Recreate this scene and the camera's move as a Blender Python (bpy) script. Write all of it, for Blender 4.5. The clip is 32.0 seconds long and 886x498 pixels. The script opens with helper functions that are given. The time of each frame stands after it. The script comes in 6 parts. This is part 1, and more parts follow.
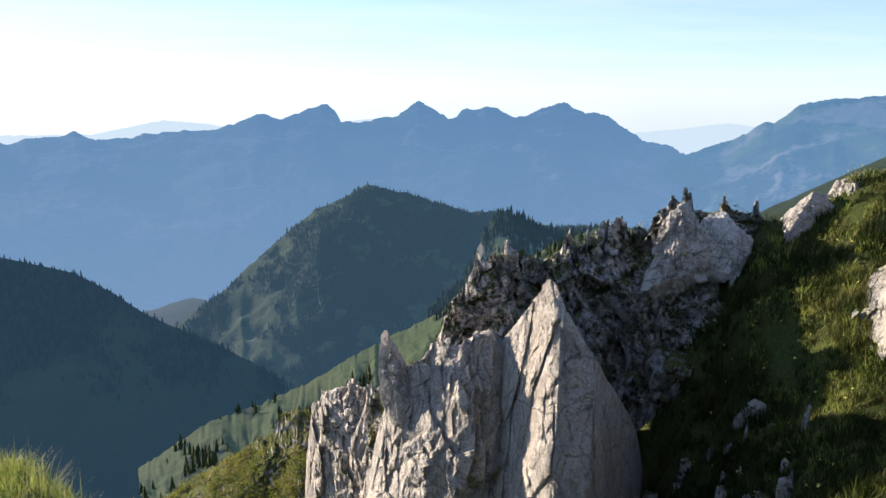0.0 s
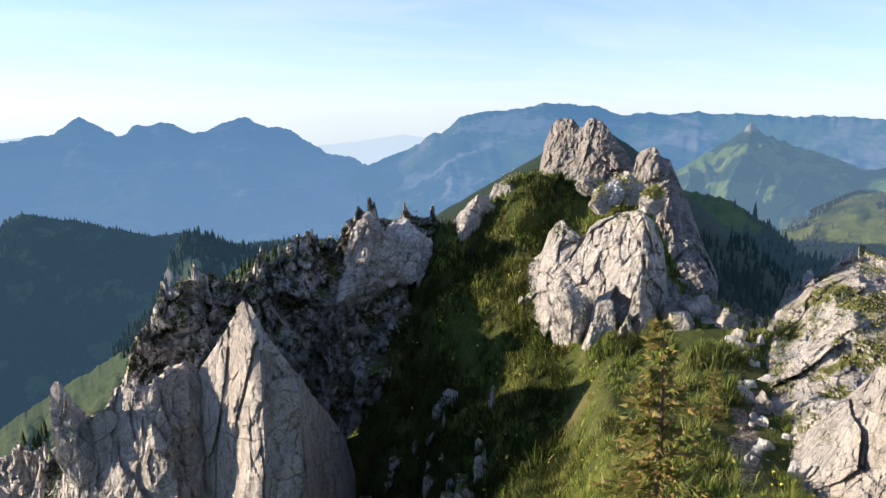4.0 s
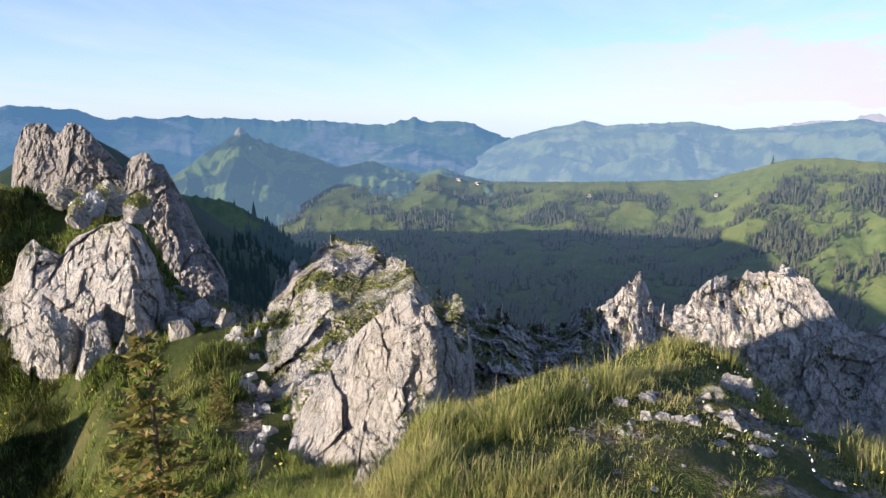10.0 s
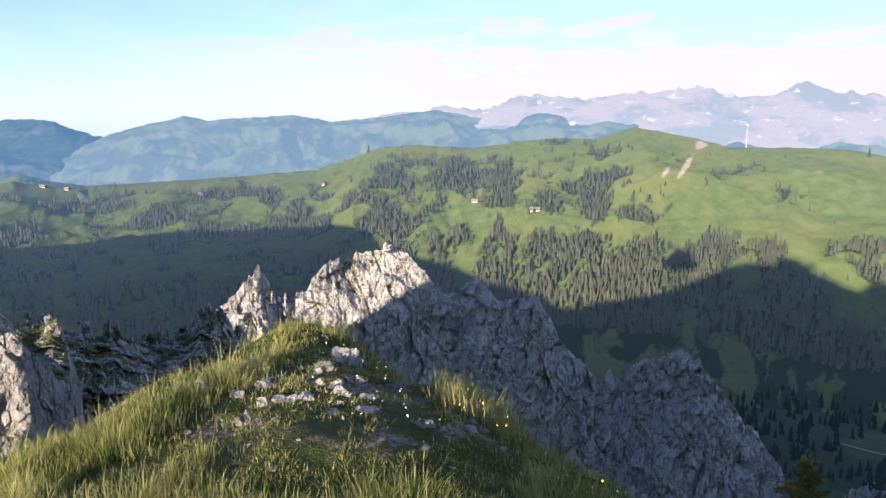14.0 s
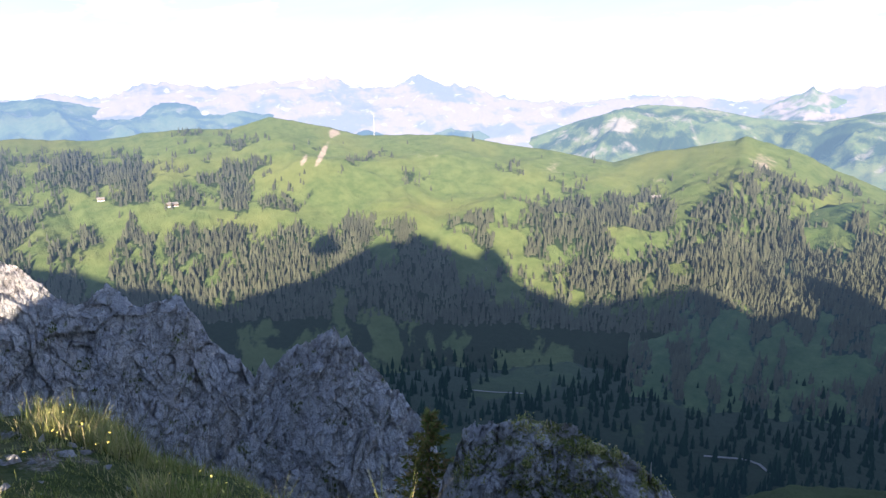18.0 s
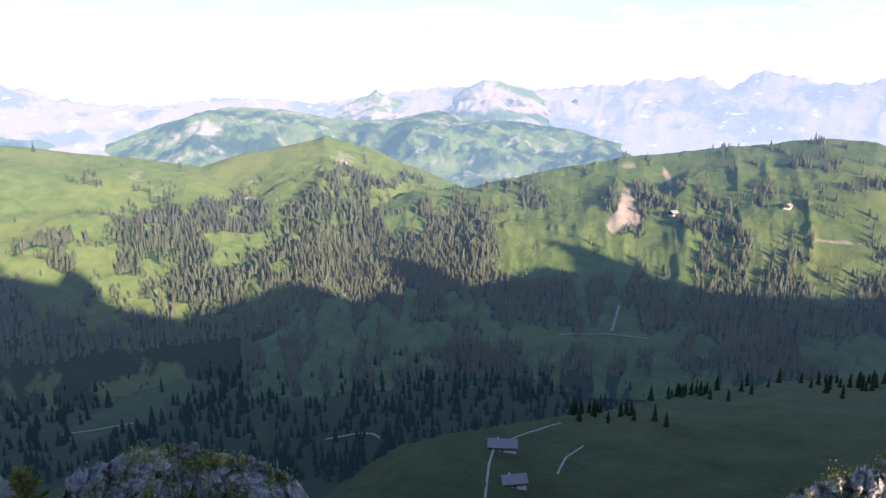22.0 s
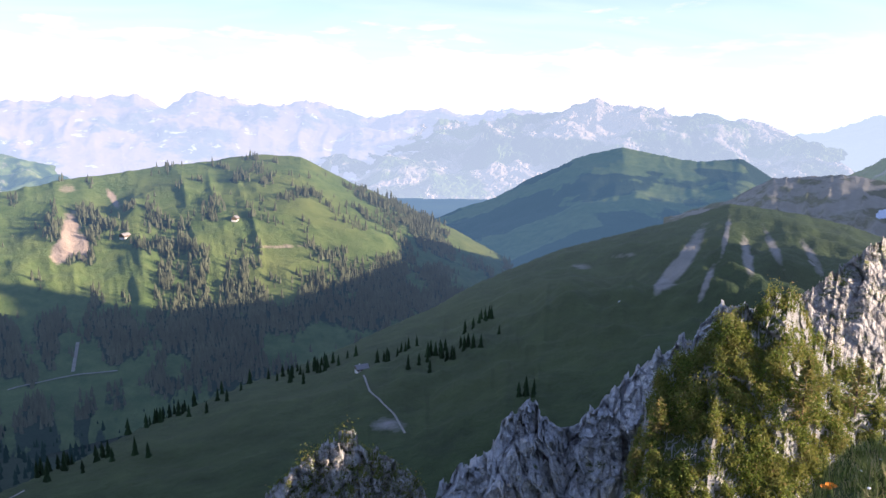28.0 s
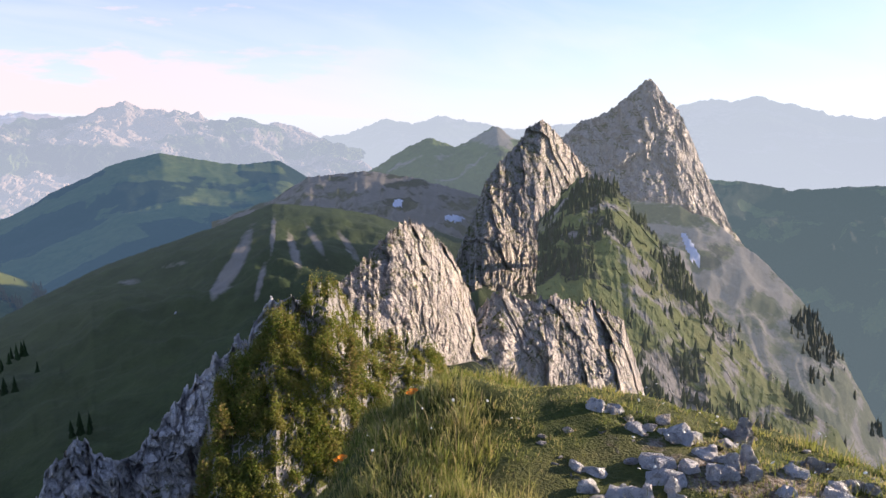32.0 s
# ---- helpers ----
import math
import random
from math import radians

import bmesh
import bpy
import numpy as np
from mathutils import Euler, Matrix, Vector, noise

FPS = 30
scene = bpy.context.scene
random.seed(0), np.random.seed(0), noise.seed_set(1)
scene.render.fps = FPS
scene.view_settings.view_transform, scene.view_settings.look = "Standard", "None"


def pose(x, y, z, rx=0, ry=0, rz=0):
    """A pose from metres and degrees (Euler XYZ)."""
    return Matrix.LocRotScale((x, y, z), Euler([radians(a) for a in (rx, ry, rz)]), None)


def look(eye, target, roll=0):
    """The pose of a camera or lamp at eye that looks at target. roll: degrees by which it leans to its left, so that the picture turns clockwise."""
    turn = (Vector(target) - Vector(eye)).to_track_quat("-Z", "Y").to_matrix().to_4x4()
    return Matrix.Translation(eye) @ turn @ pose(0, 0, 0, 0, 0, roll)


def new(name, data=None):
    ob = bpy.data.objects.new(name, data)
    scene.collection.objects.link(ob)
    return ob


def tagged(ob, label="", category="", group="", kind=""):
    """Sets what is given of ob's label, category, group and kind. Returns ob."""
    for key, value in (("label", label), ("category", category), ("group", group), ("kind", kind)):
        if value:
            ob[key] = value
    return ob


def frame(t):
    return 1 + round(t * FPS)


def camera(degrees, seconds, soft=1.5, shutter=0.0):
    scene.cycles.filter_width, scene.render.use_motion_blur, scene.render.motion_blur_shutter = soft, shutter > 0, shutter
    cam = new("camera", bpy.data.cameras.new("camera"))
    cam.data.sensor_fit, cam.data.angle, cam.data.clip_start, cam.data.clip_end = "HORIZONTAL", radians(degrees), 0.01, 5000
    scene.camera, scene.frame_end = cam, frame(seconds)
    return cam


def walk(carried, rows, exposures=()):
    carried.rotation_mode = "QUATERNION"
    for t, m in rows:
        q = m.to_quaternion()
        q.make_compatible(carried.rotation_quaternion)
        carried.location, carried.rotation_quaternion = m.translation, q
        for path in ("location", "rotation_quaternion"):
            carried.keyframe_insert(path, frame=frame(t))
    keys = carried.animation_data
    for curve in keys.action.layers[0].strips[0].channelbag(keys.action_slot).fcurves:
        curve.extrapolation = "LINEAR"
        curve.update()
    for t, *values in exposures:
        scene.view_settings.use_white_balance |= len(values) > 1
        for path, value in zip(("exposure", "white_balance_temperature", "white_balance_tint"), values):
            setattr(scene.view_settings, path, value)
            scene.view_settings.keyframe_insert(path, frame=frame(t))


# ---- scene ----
cam = camera(64.1, 32.0)
PATH = [
    (0.0, 0.048, -0.053, -0.005, 77.54, -0.30, 0.78),
    (0.5, 0.048, -0.006, -0.001, 77.63, -0.61, -2.46),
    (1.0, 0.050, 0.041, 0.003, 77.96, -0.68, -5.80),
    (1.5, 0.056, 0.091, 0.010, 78.19, -0.62, -8.59),
    (2.0, 0.058, 0.139, 0.020, 78.13, -0.36, -11.47),
    (2.5, 0.065, 0.168, 0.025, 77.88, -0.25, -14.29),
    (3.0, 0.090, 0.168, 0.019, 77.73, 0.00, -17.34),
    (3.5, 0.130, 0.145, 0.006, 78.23, 0.06, -20.72),
    (5.5, 0.124, -0.136, 0.014, 79.04, -0.06, -33.67),
    (6.0, 0.171, -0.127, 0.012, 78.79, -0.05, -36.44),
    (6.5, 0.219, -0.124, 0.011, 78.56, -0.00, -39.09),
    (7.0, 0.262, -0.127, 0.013, 78.33, 0.21, -41.79),
    (7.5, 0.284, -0.121, 0.015, 78.43, -0.07, -44.73),
    (8.0, 0.295, -0.113, 0.017, 78.74, -0.28, -48.01),
    (8.5, 0.304, -0.107, 0.023, 79.04, -0.39, -51.61),
    (9.0, 0.314, -0.105, 0.028, 79.25, -0.37, -55.29),
    (9.5, 0.319, -0.100, 0.026, 79.36, -0.34, -59.23),
    (10.0, 0.327, -0.095, 0.027, 79.13, -0.30, -63.18),
    (10.5, 0.339, -0.093, 0.027, 78.77, -0.31, -67.11),
    (11.0, 0.352, -0.090, 0.023, 78.41, -0.21, -71.08),
    (11.5, 0.362, -0.082, 0.020, 78.07, -0.29, -75.15),
    (12.0, 0.368, -0.091, 0.017, 77.79, -0.03, -79.18),
    (12.5, 0.367, -0.114, 0.017, 77.70, 0.12, -82.95),
    (13.0, 0.352, -0.132, 0.022, 77.85, -0.10, -86.77),
    (13.5, 0.325, -0.169, 0.023, 78.18, 0.14, -90.38),
    (14.0, 0.289, -0.221, 0.019, 78.64, 0.45, -94.06),
    (14.5, 0.253, -0.278, 0.014, 79.12, 0.61, -97.74),
    (15.0, 0.218, -0.321, 0.013, 79.26, 0.43, -101.50),
    (15.5, 0.186, -0.354, 0.018, 79.02, 0.18, -105.34),
    (17.5, 0.123, -0.471, 0.044, 77.87, 0.07, -118.52),
    (18.0, 0.116, -0.465, 0.052, 77.72, -0.04, -122.54),
    (18.5, 0.109, -0.456, 0.056, 77.58, -0.43, -127.16),
    (19.0, 0.101, -0.448, 0.062, 77.45, -0.50, -131.57),
    (19.5, 0.091, -0.440, 0.068, 77.41, -0.43, -135.56),
    (20.0, 0.080, -0.432, 0.072, 77.45, -0.18, -139.37),
    (20.5, 0.071, -0.422, 0.075, 77.49, -0.05, -143.22),
    (21.0, 0.063, -0.416, 0.078, 77.62, 0.01, -147.07),
    (21.5, 0.057, -0.411, 0.079, 77.73, 0.02, -150.98),
    (22.0, 0.052, -0.411, 0.078, 77.86, 0.24, -154.85),
    (22.5, 0.046, -0.420, 0.077, 77.95, 0.38, -158.75),
    (23.0, 0.042, -0.446, 0.089, 78.09, 0.21, -162.62),
    (23.5, 0.039, -0.482, 0.107, 78.18, -0.05, -166.24),
    (24.0, 0.040, -0.522, 0.128, 78.46, -0.21, -169.57),
    (24.5, 0.043, -0.562, 0.148, 78.90, -0.12, -172.60),
    (26.5, 0.013, -0.578, 0.191, 78.71, -0.27, -184.23),
    (27.0, 0.010, -0.545, 0.199, 78.96, -0.53, -188.45),
    (27.5, 0.005, -0.511, 0.206, 79.25, -0.53, -192.94),
    (28.0, -0.000, -0.481, 0.213, 79.42, -0.49, -197.48),
    (28.5, -0.008, -0.455, 0.219, 79.51, -0.43, -201.94),
    (29.0, -0.021, -0.435, 0.223, 79.61, -0.39, -206.34),
    (29.5, -0.045, -0.421, 0.223, 79.70, -0.33, -210.66),
    (30.0, -0.081, -0.414, 0.217, 79.79, -0.24, -215.04),
    (30.5, -0.130, -0.417, 0.209, 79.88, -0.15, -219.52),
    (31.0, -0.190, -0.428, 0.198, 79.96, -0.25, -224.03),
    (31.5, -0.257, -0.445, 0.188, 79.99, -0.18, -228.68),
    (32.0, -0.328, -0.461, 0.178, 79.95, -0.16, -233.25),
]
EXPOSURES = [(0, 1.16, 6350, 11), (6, 1.06, 6250, 12), (10, 0.98, 6150, 13), (15, 1.12, 6150, 14), (19, 1.46, 6050, 16), (23, 1.42, 6100, 17), (27, 1.42, 6200, 18), (30, 1.34, 6400, 17), (32, 1.1, 6750, 19)]
walk(cam, [(t, pose(*m)) for t, *m in PATH], EXPOSURES)

# ---- sky, sun, exposure ----
SUN_AZ, SUN_EL = 301.0, 11.0


def bearing(az, r, z):
    """A point at a compass bearing (clockwise from +y) and a level distance from the summit."""
    return Vector((math.sin(radians(az)) * r, math.cos(radians(az)) * r, z))


world = bpy.data.worlds.new("evening_sky")
scene.world = world
world.use_nodes = True
wt = world.node_tree
wt.nodes.clear()


def node(tree, kind, **sets):
    n = tree.nodes.new(kind)
    for key, value in sets.items():
        if key in n.inputs:
            n.inputs[key].default_value = value
    return n


def link(tree, a, b):
    tree.links.new(a, b)


def maths(tree, op, a, b=None, clamp=False):
    n = tree.nodes.new("ShaderNodeMath")
    n.operation, n.use_clamp = op, clamp
    for i, v in enumerate((a, b)):
        if v is None:
            continue
        if isinstance(v, (int, float)):
            n.inputs[i].default_value = v
        else:
            tree.links.new(v, n.inputs[i])
    return n.outputs[0]


def ramp(tree, fac, stops):
    n = tree.nodes.new("ShaderNodeValToRGB")
    while len(n.color_ramp.elements) < len(stops):
        n.color_ramp.elements.new(0.5)
    for e, (p, c) in zip(n.color_ramp.elements, stops):
        e.position = p
        e.color = (c, c, c, 1) if isinstance(c, (int, float)) else (*c, 1)
    tree.links.new(fac, n.inputs[0])
    return n.outputs[0]


def mixed(tree, fac, a, b, mode="MIX"):
    n = tree.nodes.new("ShaderNodeMix")
    n.data_type, n.blend_type = "RGBA", mode
    for sock, v in ((n.inputs[0], fac), (n.inputs[6], a), (n.inputs[7], b)):
        if isinstance(v, (int, float)):
            sock.default_value = v
        elif isinstance(v, tuple):
            sock.default_value = (*v, 1)
        else:
            tree.links.new(v, sock)
    return n.outputs[2]


def noise_tex(tree, vec, scale, detail=4.0, rough=0.55, distort=0.0):
    n = node(tree, "ShaderNodeTexNoise", Scale=scale, Detail=detail, Roughness=rough, Distortion=distort)
    if vec is not None:
        tree.links.new(vec, n.inputs["Vector"])
    return n.outputs["Fac"]


def scaled(tree, vec, s):
    n = tree.nodes.new("ShaderNodeMapping")
    n.inputs["Scale"].default_value = s
    tree.links.new(vec, n.inputs["Vector"])
    return n.outputs[0]


sky = wt.nodes.new("ShaderNodeTexSky")
sky.sky_type, sky.sun_disc = "NISHITA", False
sky.sun_elevation, sky.sun_rotation = radians(SUN_EL), radians(SUN_AZ)
sky.altitude, sky.air_density, sky.dust_density, sky.ozone_density = 2100, 1.0, 0.5, 2.8
geo = wt.nodes.new("ShaderNodeTexCoord").outputs["Generated"]
sep = wt.nodes.new("ShaderNodeSeparateXYZ")
link(wt, geo, sep.inputs[0])
up = sep.outputs[2]
# thin high cloud, drawn out sideways
flat = wt.nodes.new("ShaderNodeVectorMath")
flat.operation = "DIVIDE"
link(wt, geo, flat.inputs[0])
lift = wt.nodes.new("ShaderNodeCombineXYZ")
den = maths(wt, "ADD", maths(wt, "MAXIMUM", up, 0.0), 0.12)
for i in range(3):
    link(wt, den, lift.inputs[i])
link(wt, lift.outputs[0], flat.inputs[1])
veil = noise_tex(wt, scaled(wt, flat.outputs[0], (0.5, 1.1, 0.5)), 1.3, 6, 0.55, 0.6)
veil = ramp(wt, veil, ((0.40, 0.0), (0.85, 0.7)))
# heaped cloud low over the far range, away from the sun
band = noise_tex(wt, scaled(wt, geo, (1, 1, 4.5)), 7.0, 7, 0.6, 0.2)
height = ramp(wt, up, ((0.0, 0.0), (0.02, 0.36), (0.06, 0.27), (0.13, 0.0)))
heap = ramp(wt, maths(wt, "ADD", band, height), ((0.62, 0.0), (0.72, 1.0)))
away = wt.nodes.new("ShaderNodeVectorMath")
away.operation = "DOT_PRODUCT"
link(wt, geo, away.inputs[0])
away.inputs[1].default_value = bearing(150, 1, 0)
heap = maths(wt, "MULTIPLY", heap, ramp(wt, away.outputs["Value"], ((0.1, 0.0), (0.55, 0.75))))
SKY_GAIN = 0.104
tint = mixed(wt, 1.0, sky.outputs[0], (SKY_GAIN * 0.92, SKY_GAIN, SKY_GAIN * 1.22), "MULTIPLY")
veil = maths(wt, "MULTIPLY", veil, ramp(wt, up, ((0.3, 1.0), (0.6, 0.25))))
both = mixed(wt, maths(wt, "MULTIPLY", veil, 0.55), tint, (0.53, 0.53, 0.54))
milk = ramp(wt, up, ((0.0, 0.85), (0.07, 0.62), (0.22, 0.28), (0.6, 0.1)))
glow = wt.nodes.new("ShaderNodeVectorMath")
glow.operation = "DOT_PRODUCT"
link(wt, geo, glow.inputs[0])
glow.inputs[1].default_value = bearing(225, 1, 0)
milk = maths(wt, "MULTIPLY", milk, ramp(wt, maths(wt, "MULTIPLY", maths(wt, "ADD", glow.outputs["Value"], 1.0), 0.5), ((0.0, 0.65), (0.7, 1.0))))
both = mixed(wt, milk, both, (0.425, 0.468, 0.525))
both = mixed(wt, heap, both, (0.50, 0.425, 0.43))
bg = wt.nodes.new("ShaderNodeBackground")
link(wt, both, bg.inputs[0])
bg.inputs[1].default_value = 1.0
out = wt.nodes.new("ShaderNodeOutputWorld")
link(wt, bg.outputs[0], out.inputs[0])

sun = new("sun", bpy.data.lights.new("sun", "SUN"))
sun.data.energy, sun.data.angle, sun.data.color = 5.5, radians(0.6), (1.0, 0.845, 0.66)
sun.matrix_world = look(bearing(SUN_AZ, 100, 100 * math.tan(radians(SUN_EL))), (0, 0, 0))


# ---- noise and mesh helpers ----
def hashed(i, j, k, seed):
    h = (i.astype(np.int64) * 374761393 + j.astype(np.int64) * 668265263 + k.astype(np.int64) * 2147483647 + seed * 1274126177) & 0xFFFFFFFF
    h = ((h ^ (h >> 13)) * 1274126177) & 0xFFFFFFFF
    h = ((h ^ (h >> 16)) * 2246822519) & 0xFFFFFFFF
    return ((h ^ (h >> 15)) & 0xFFFFFF) / float(0xFFFFFF)


def vnoise(p, seed=0):
    """Smooth value noise, -1 to 1, at the rows of p."""
    q = np.floor(p)
    f = p - q
    f = f * f * f * (f * (f * 6 - 15) + 10)
    i, j, k = q[:, 0], q[:, 1], q[:, 2]
    total = np.zeros(len(p))
    for a in (0, 1):
        for b in (0, 1):
            for c in (0, 1):
                w = (f[:, 0] if a else 1 - f[:, 0]) * (f[:, 1] if b else 1 - f[:, 1]) * (f[:, 2] if c else 1 - f[:, 2])
                total += w * hashed(i + a, j + b, k + c, seed)
    return total * 2 - 1


def fbm(p, octaves=4, seed=0, gain=0.5):
    total, amp = np.zeros(len(p)), 1.0
    for o in range(octaves):
        total += amp * vnoise(p * 2.03**o + 17.3 * o, seed + o)
        amp *= gain
    return total


def ridged(p, octaves=4, seed=0, gain=0.5):
    total, amp = np.zeros(len(p)), 1.0
    for o in range(octaves):
        total += amp * (1 - 2 * np.abs(vnoise(p * 2.07**o + 9.1 * o, seed + o)))
        amp *= gain
    return total


def cells(p, seed=0):
    """Broken facets: the gap to the next cell, a random number for the cell, and the tilt of its face at the point."""
    q = np.floor(p).astype(np.int64)
    f = p - q
    d1, d2, code = np.full(len(p), 81.0), np.full(len(p), 81.0), np.zeros(len(p), np.int64)
    off = np.zeros((len(p), 3))
    for a in (-1, 0, 1):
        for b in (-1, 0, 1):
            for c in (-1, 0, 1):
                h = ((q[:, 0] + a) * 374761393 + (q[:, 1] + b) * 668265263 + (q[:, 2] + c) * 1013904223 + seed * 1274126177) & 0xFFFFFFFF
                h = ((h ^ (h >> 13)) * 1274126177) & 0xFFFFFFFF
                h = ((h ^ (h >> 16)) * 2246822519) & 0xFFFFFFFF
                h ^= h >> 15
                dx = a + (h & 1023) / 1023.0 - f[:, 0]
                dy = b + ((h >> 10) & 1023) / 1023.0 - f[:, 1]
                dz = c + ((h >> 20) & 1023) / 1023.0 - f[:, 2]
                d = dx * dx + dy * dy + dz * dz
                near = d < d1
                d2 = np.where(near, d1, np.minimum(d2, d))
                d1 = np.where(near, d, d1)
                code = np.where(near, h, code)
                off[near, 0], off[near, 1], off[near, 2] = dx[near], dy[near], dz[near]
    r = ((code ^ (code >> 7)) * 2654435761) & 0xFFFFFFFF
    r ^= r >> 13
    lean = off[:, 0] * ((r & 1023) / 1023.0 - 0.5) + off[:, 1] * (((r >> 10) & 1023) / 1023.0 - 0.5) + off[:, 2] * (((r >> 20) & 1023) / 1023.0 - 0.5)
    return np.sqrt(d2) - np.sqrt(d1), ((r * 40503) & 0xFFFFFF) / float(0xFFFFFF), 2 * lean


def step(x, a, b):
    t = np.clip((x - a) / (b - a), 0, 1)
    return t * t * (3 - 2 * t)


def mesh_of(name, verts, faces, material, smooth=True):
    """A mesh from arrays of points and of faces with one number of corners."""
    me = bpy.data.meshes.new(name)
    verts, faces = np.asarray(verts, np.float32), np.asarray(faces, np.int32)
    n, k = faces.shape
    me.vertices.add(len(verts))
    me.vertices.foreach_set("co", verts.ravel())
    me.loops.add(n * k)
    me.loops.foreach_set("vertex_index", faces.ravel())
    me.polygons.add(n)
    me.polygons.foreach_set("loop_start", np.arange(0, n * k, k, dtype=np.int32))
    me.polygons.foreach_set("use_smooth", np.full(n, smooth))
    me.update(calc_edges=True)
    for m in material if isinstance(material, (list, tuple)) else [material]:
        me.materials.append(m)
    return me


def grid_faces(rows, cols):
    i = np.arange(rows * cols).reshape(rows, cols)
    return np.stack([i[:-1, :-1], i[:-1, 1:], i[1:, 1:], i[1:, :-1]], -1).reshape(-1, 4)


def part(name, data, parent, label=""):
    ob = new(name, data)
    ob.parent = parent
    if label:
        ob["label"] = label
    return ob


# ---- materials ----
def material(name):
    m = bpy.data.materials.new(name)
    m.use_nodes = True
    t = m.node_tree
    b = t.nodes["Principled BSDF"]
    b.inputs["Roughness"].default_value = 0.95
    b.inputs["Specular IOR Level"].default_value = 0.15
    return m, t, b


def place_of(t):
    return t.nodes.new("ShaderNodeNewGeometry").outputs["Position"]


def facing_up(t):
    n = t.nodes.new("ShaderNodeNewGeometry")
    s = t.nodes.new("ShaderNodeSeparateXYZ")
    link(t, n.outputs["True Normal"], s.inputs[0])
    return s.outputs[2]


def relief(t, b, height, strength, distance):
    n = node(t, "ShaderNodeBump", Strength=strength, Distance=distance)
    link(t, height, n.inputs["Height"])
    link(t, n.outputs[0], b.inputs["Normal"])


def haze_emission(m, t, b, share, colour, full=0.0):
    """Far country: haze put into the material as emission, a share of air colour, paler low in the valleys."""
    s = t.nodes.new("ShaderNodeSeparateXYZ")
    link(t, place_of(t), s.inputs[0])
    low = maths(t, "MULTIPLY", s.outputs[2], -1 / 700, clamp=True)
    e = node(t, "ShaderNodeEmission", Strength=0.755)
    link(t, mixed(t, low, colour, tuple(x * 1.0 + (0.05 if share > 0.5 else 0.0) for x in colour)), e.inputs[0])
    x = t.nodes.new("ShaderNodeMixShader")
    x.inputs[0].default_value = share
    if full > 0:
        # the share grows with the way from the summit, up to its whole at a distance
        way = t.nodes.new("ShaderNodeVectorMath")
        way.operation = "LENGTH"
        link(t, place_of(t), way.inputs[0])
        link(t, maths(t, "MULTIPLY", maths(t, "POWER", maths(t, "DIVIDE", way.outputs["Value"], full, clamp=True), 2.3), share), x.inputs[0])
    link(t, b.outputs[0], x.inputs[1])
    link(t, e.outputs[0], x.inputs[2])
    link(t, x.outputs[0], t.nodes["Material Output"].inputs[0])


def facet_tilt(t, vec, scale, drawn=(1, 1, 1)):
    """Broken faces: a height that leans its own way in every cell, a tone for the cell, and the nearness of its rim."""
    at = scaled(t, vec, drawn)
    v = node(t, "ShaderNodeTexVoronoi", Scale=scale)
    link(t, at, v.inputs["Vector"])
    away = t.nodes.new("ShaderNodeVectorMath")
    away.operation = "SUBTRACT"
    link(t, at, away.inputs[0])
    link(t, v.outputs["Position"], away.inputs[1])
    lean = t.nodes.new("ShaderNodeVectorMath")
    lean.operation = "SUBTRACT"
    link(t, v.outputs["Color"], lean.inputs[0])
    lean.inputs[1].default_value = (0.5, 0.5, 0.5)
    d = t.nodes.new("ShaderNodeVectorMath")
    d.operation = "DOT_PRODUCT"
    link(t, away.outputs[0], d.inputs[0])
    link(t, lean.outputs[0], d.inputs[1])
    part_of = t.nodes.new("ShaderNodeSeparateColor")
    link(t, v.outputs["Color"], part_of.inputs[0])
    rim = node(t, "ShaderNodeTexVoronoi", Scale=scale)
    rim.feature = "DISTANCE_TO_EDGE"
    link(t, at, rim.inputs["Vector"])
    return d.outputs["Value"], part_of.outputs[0], rim.outputs["Distance"]


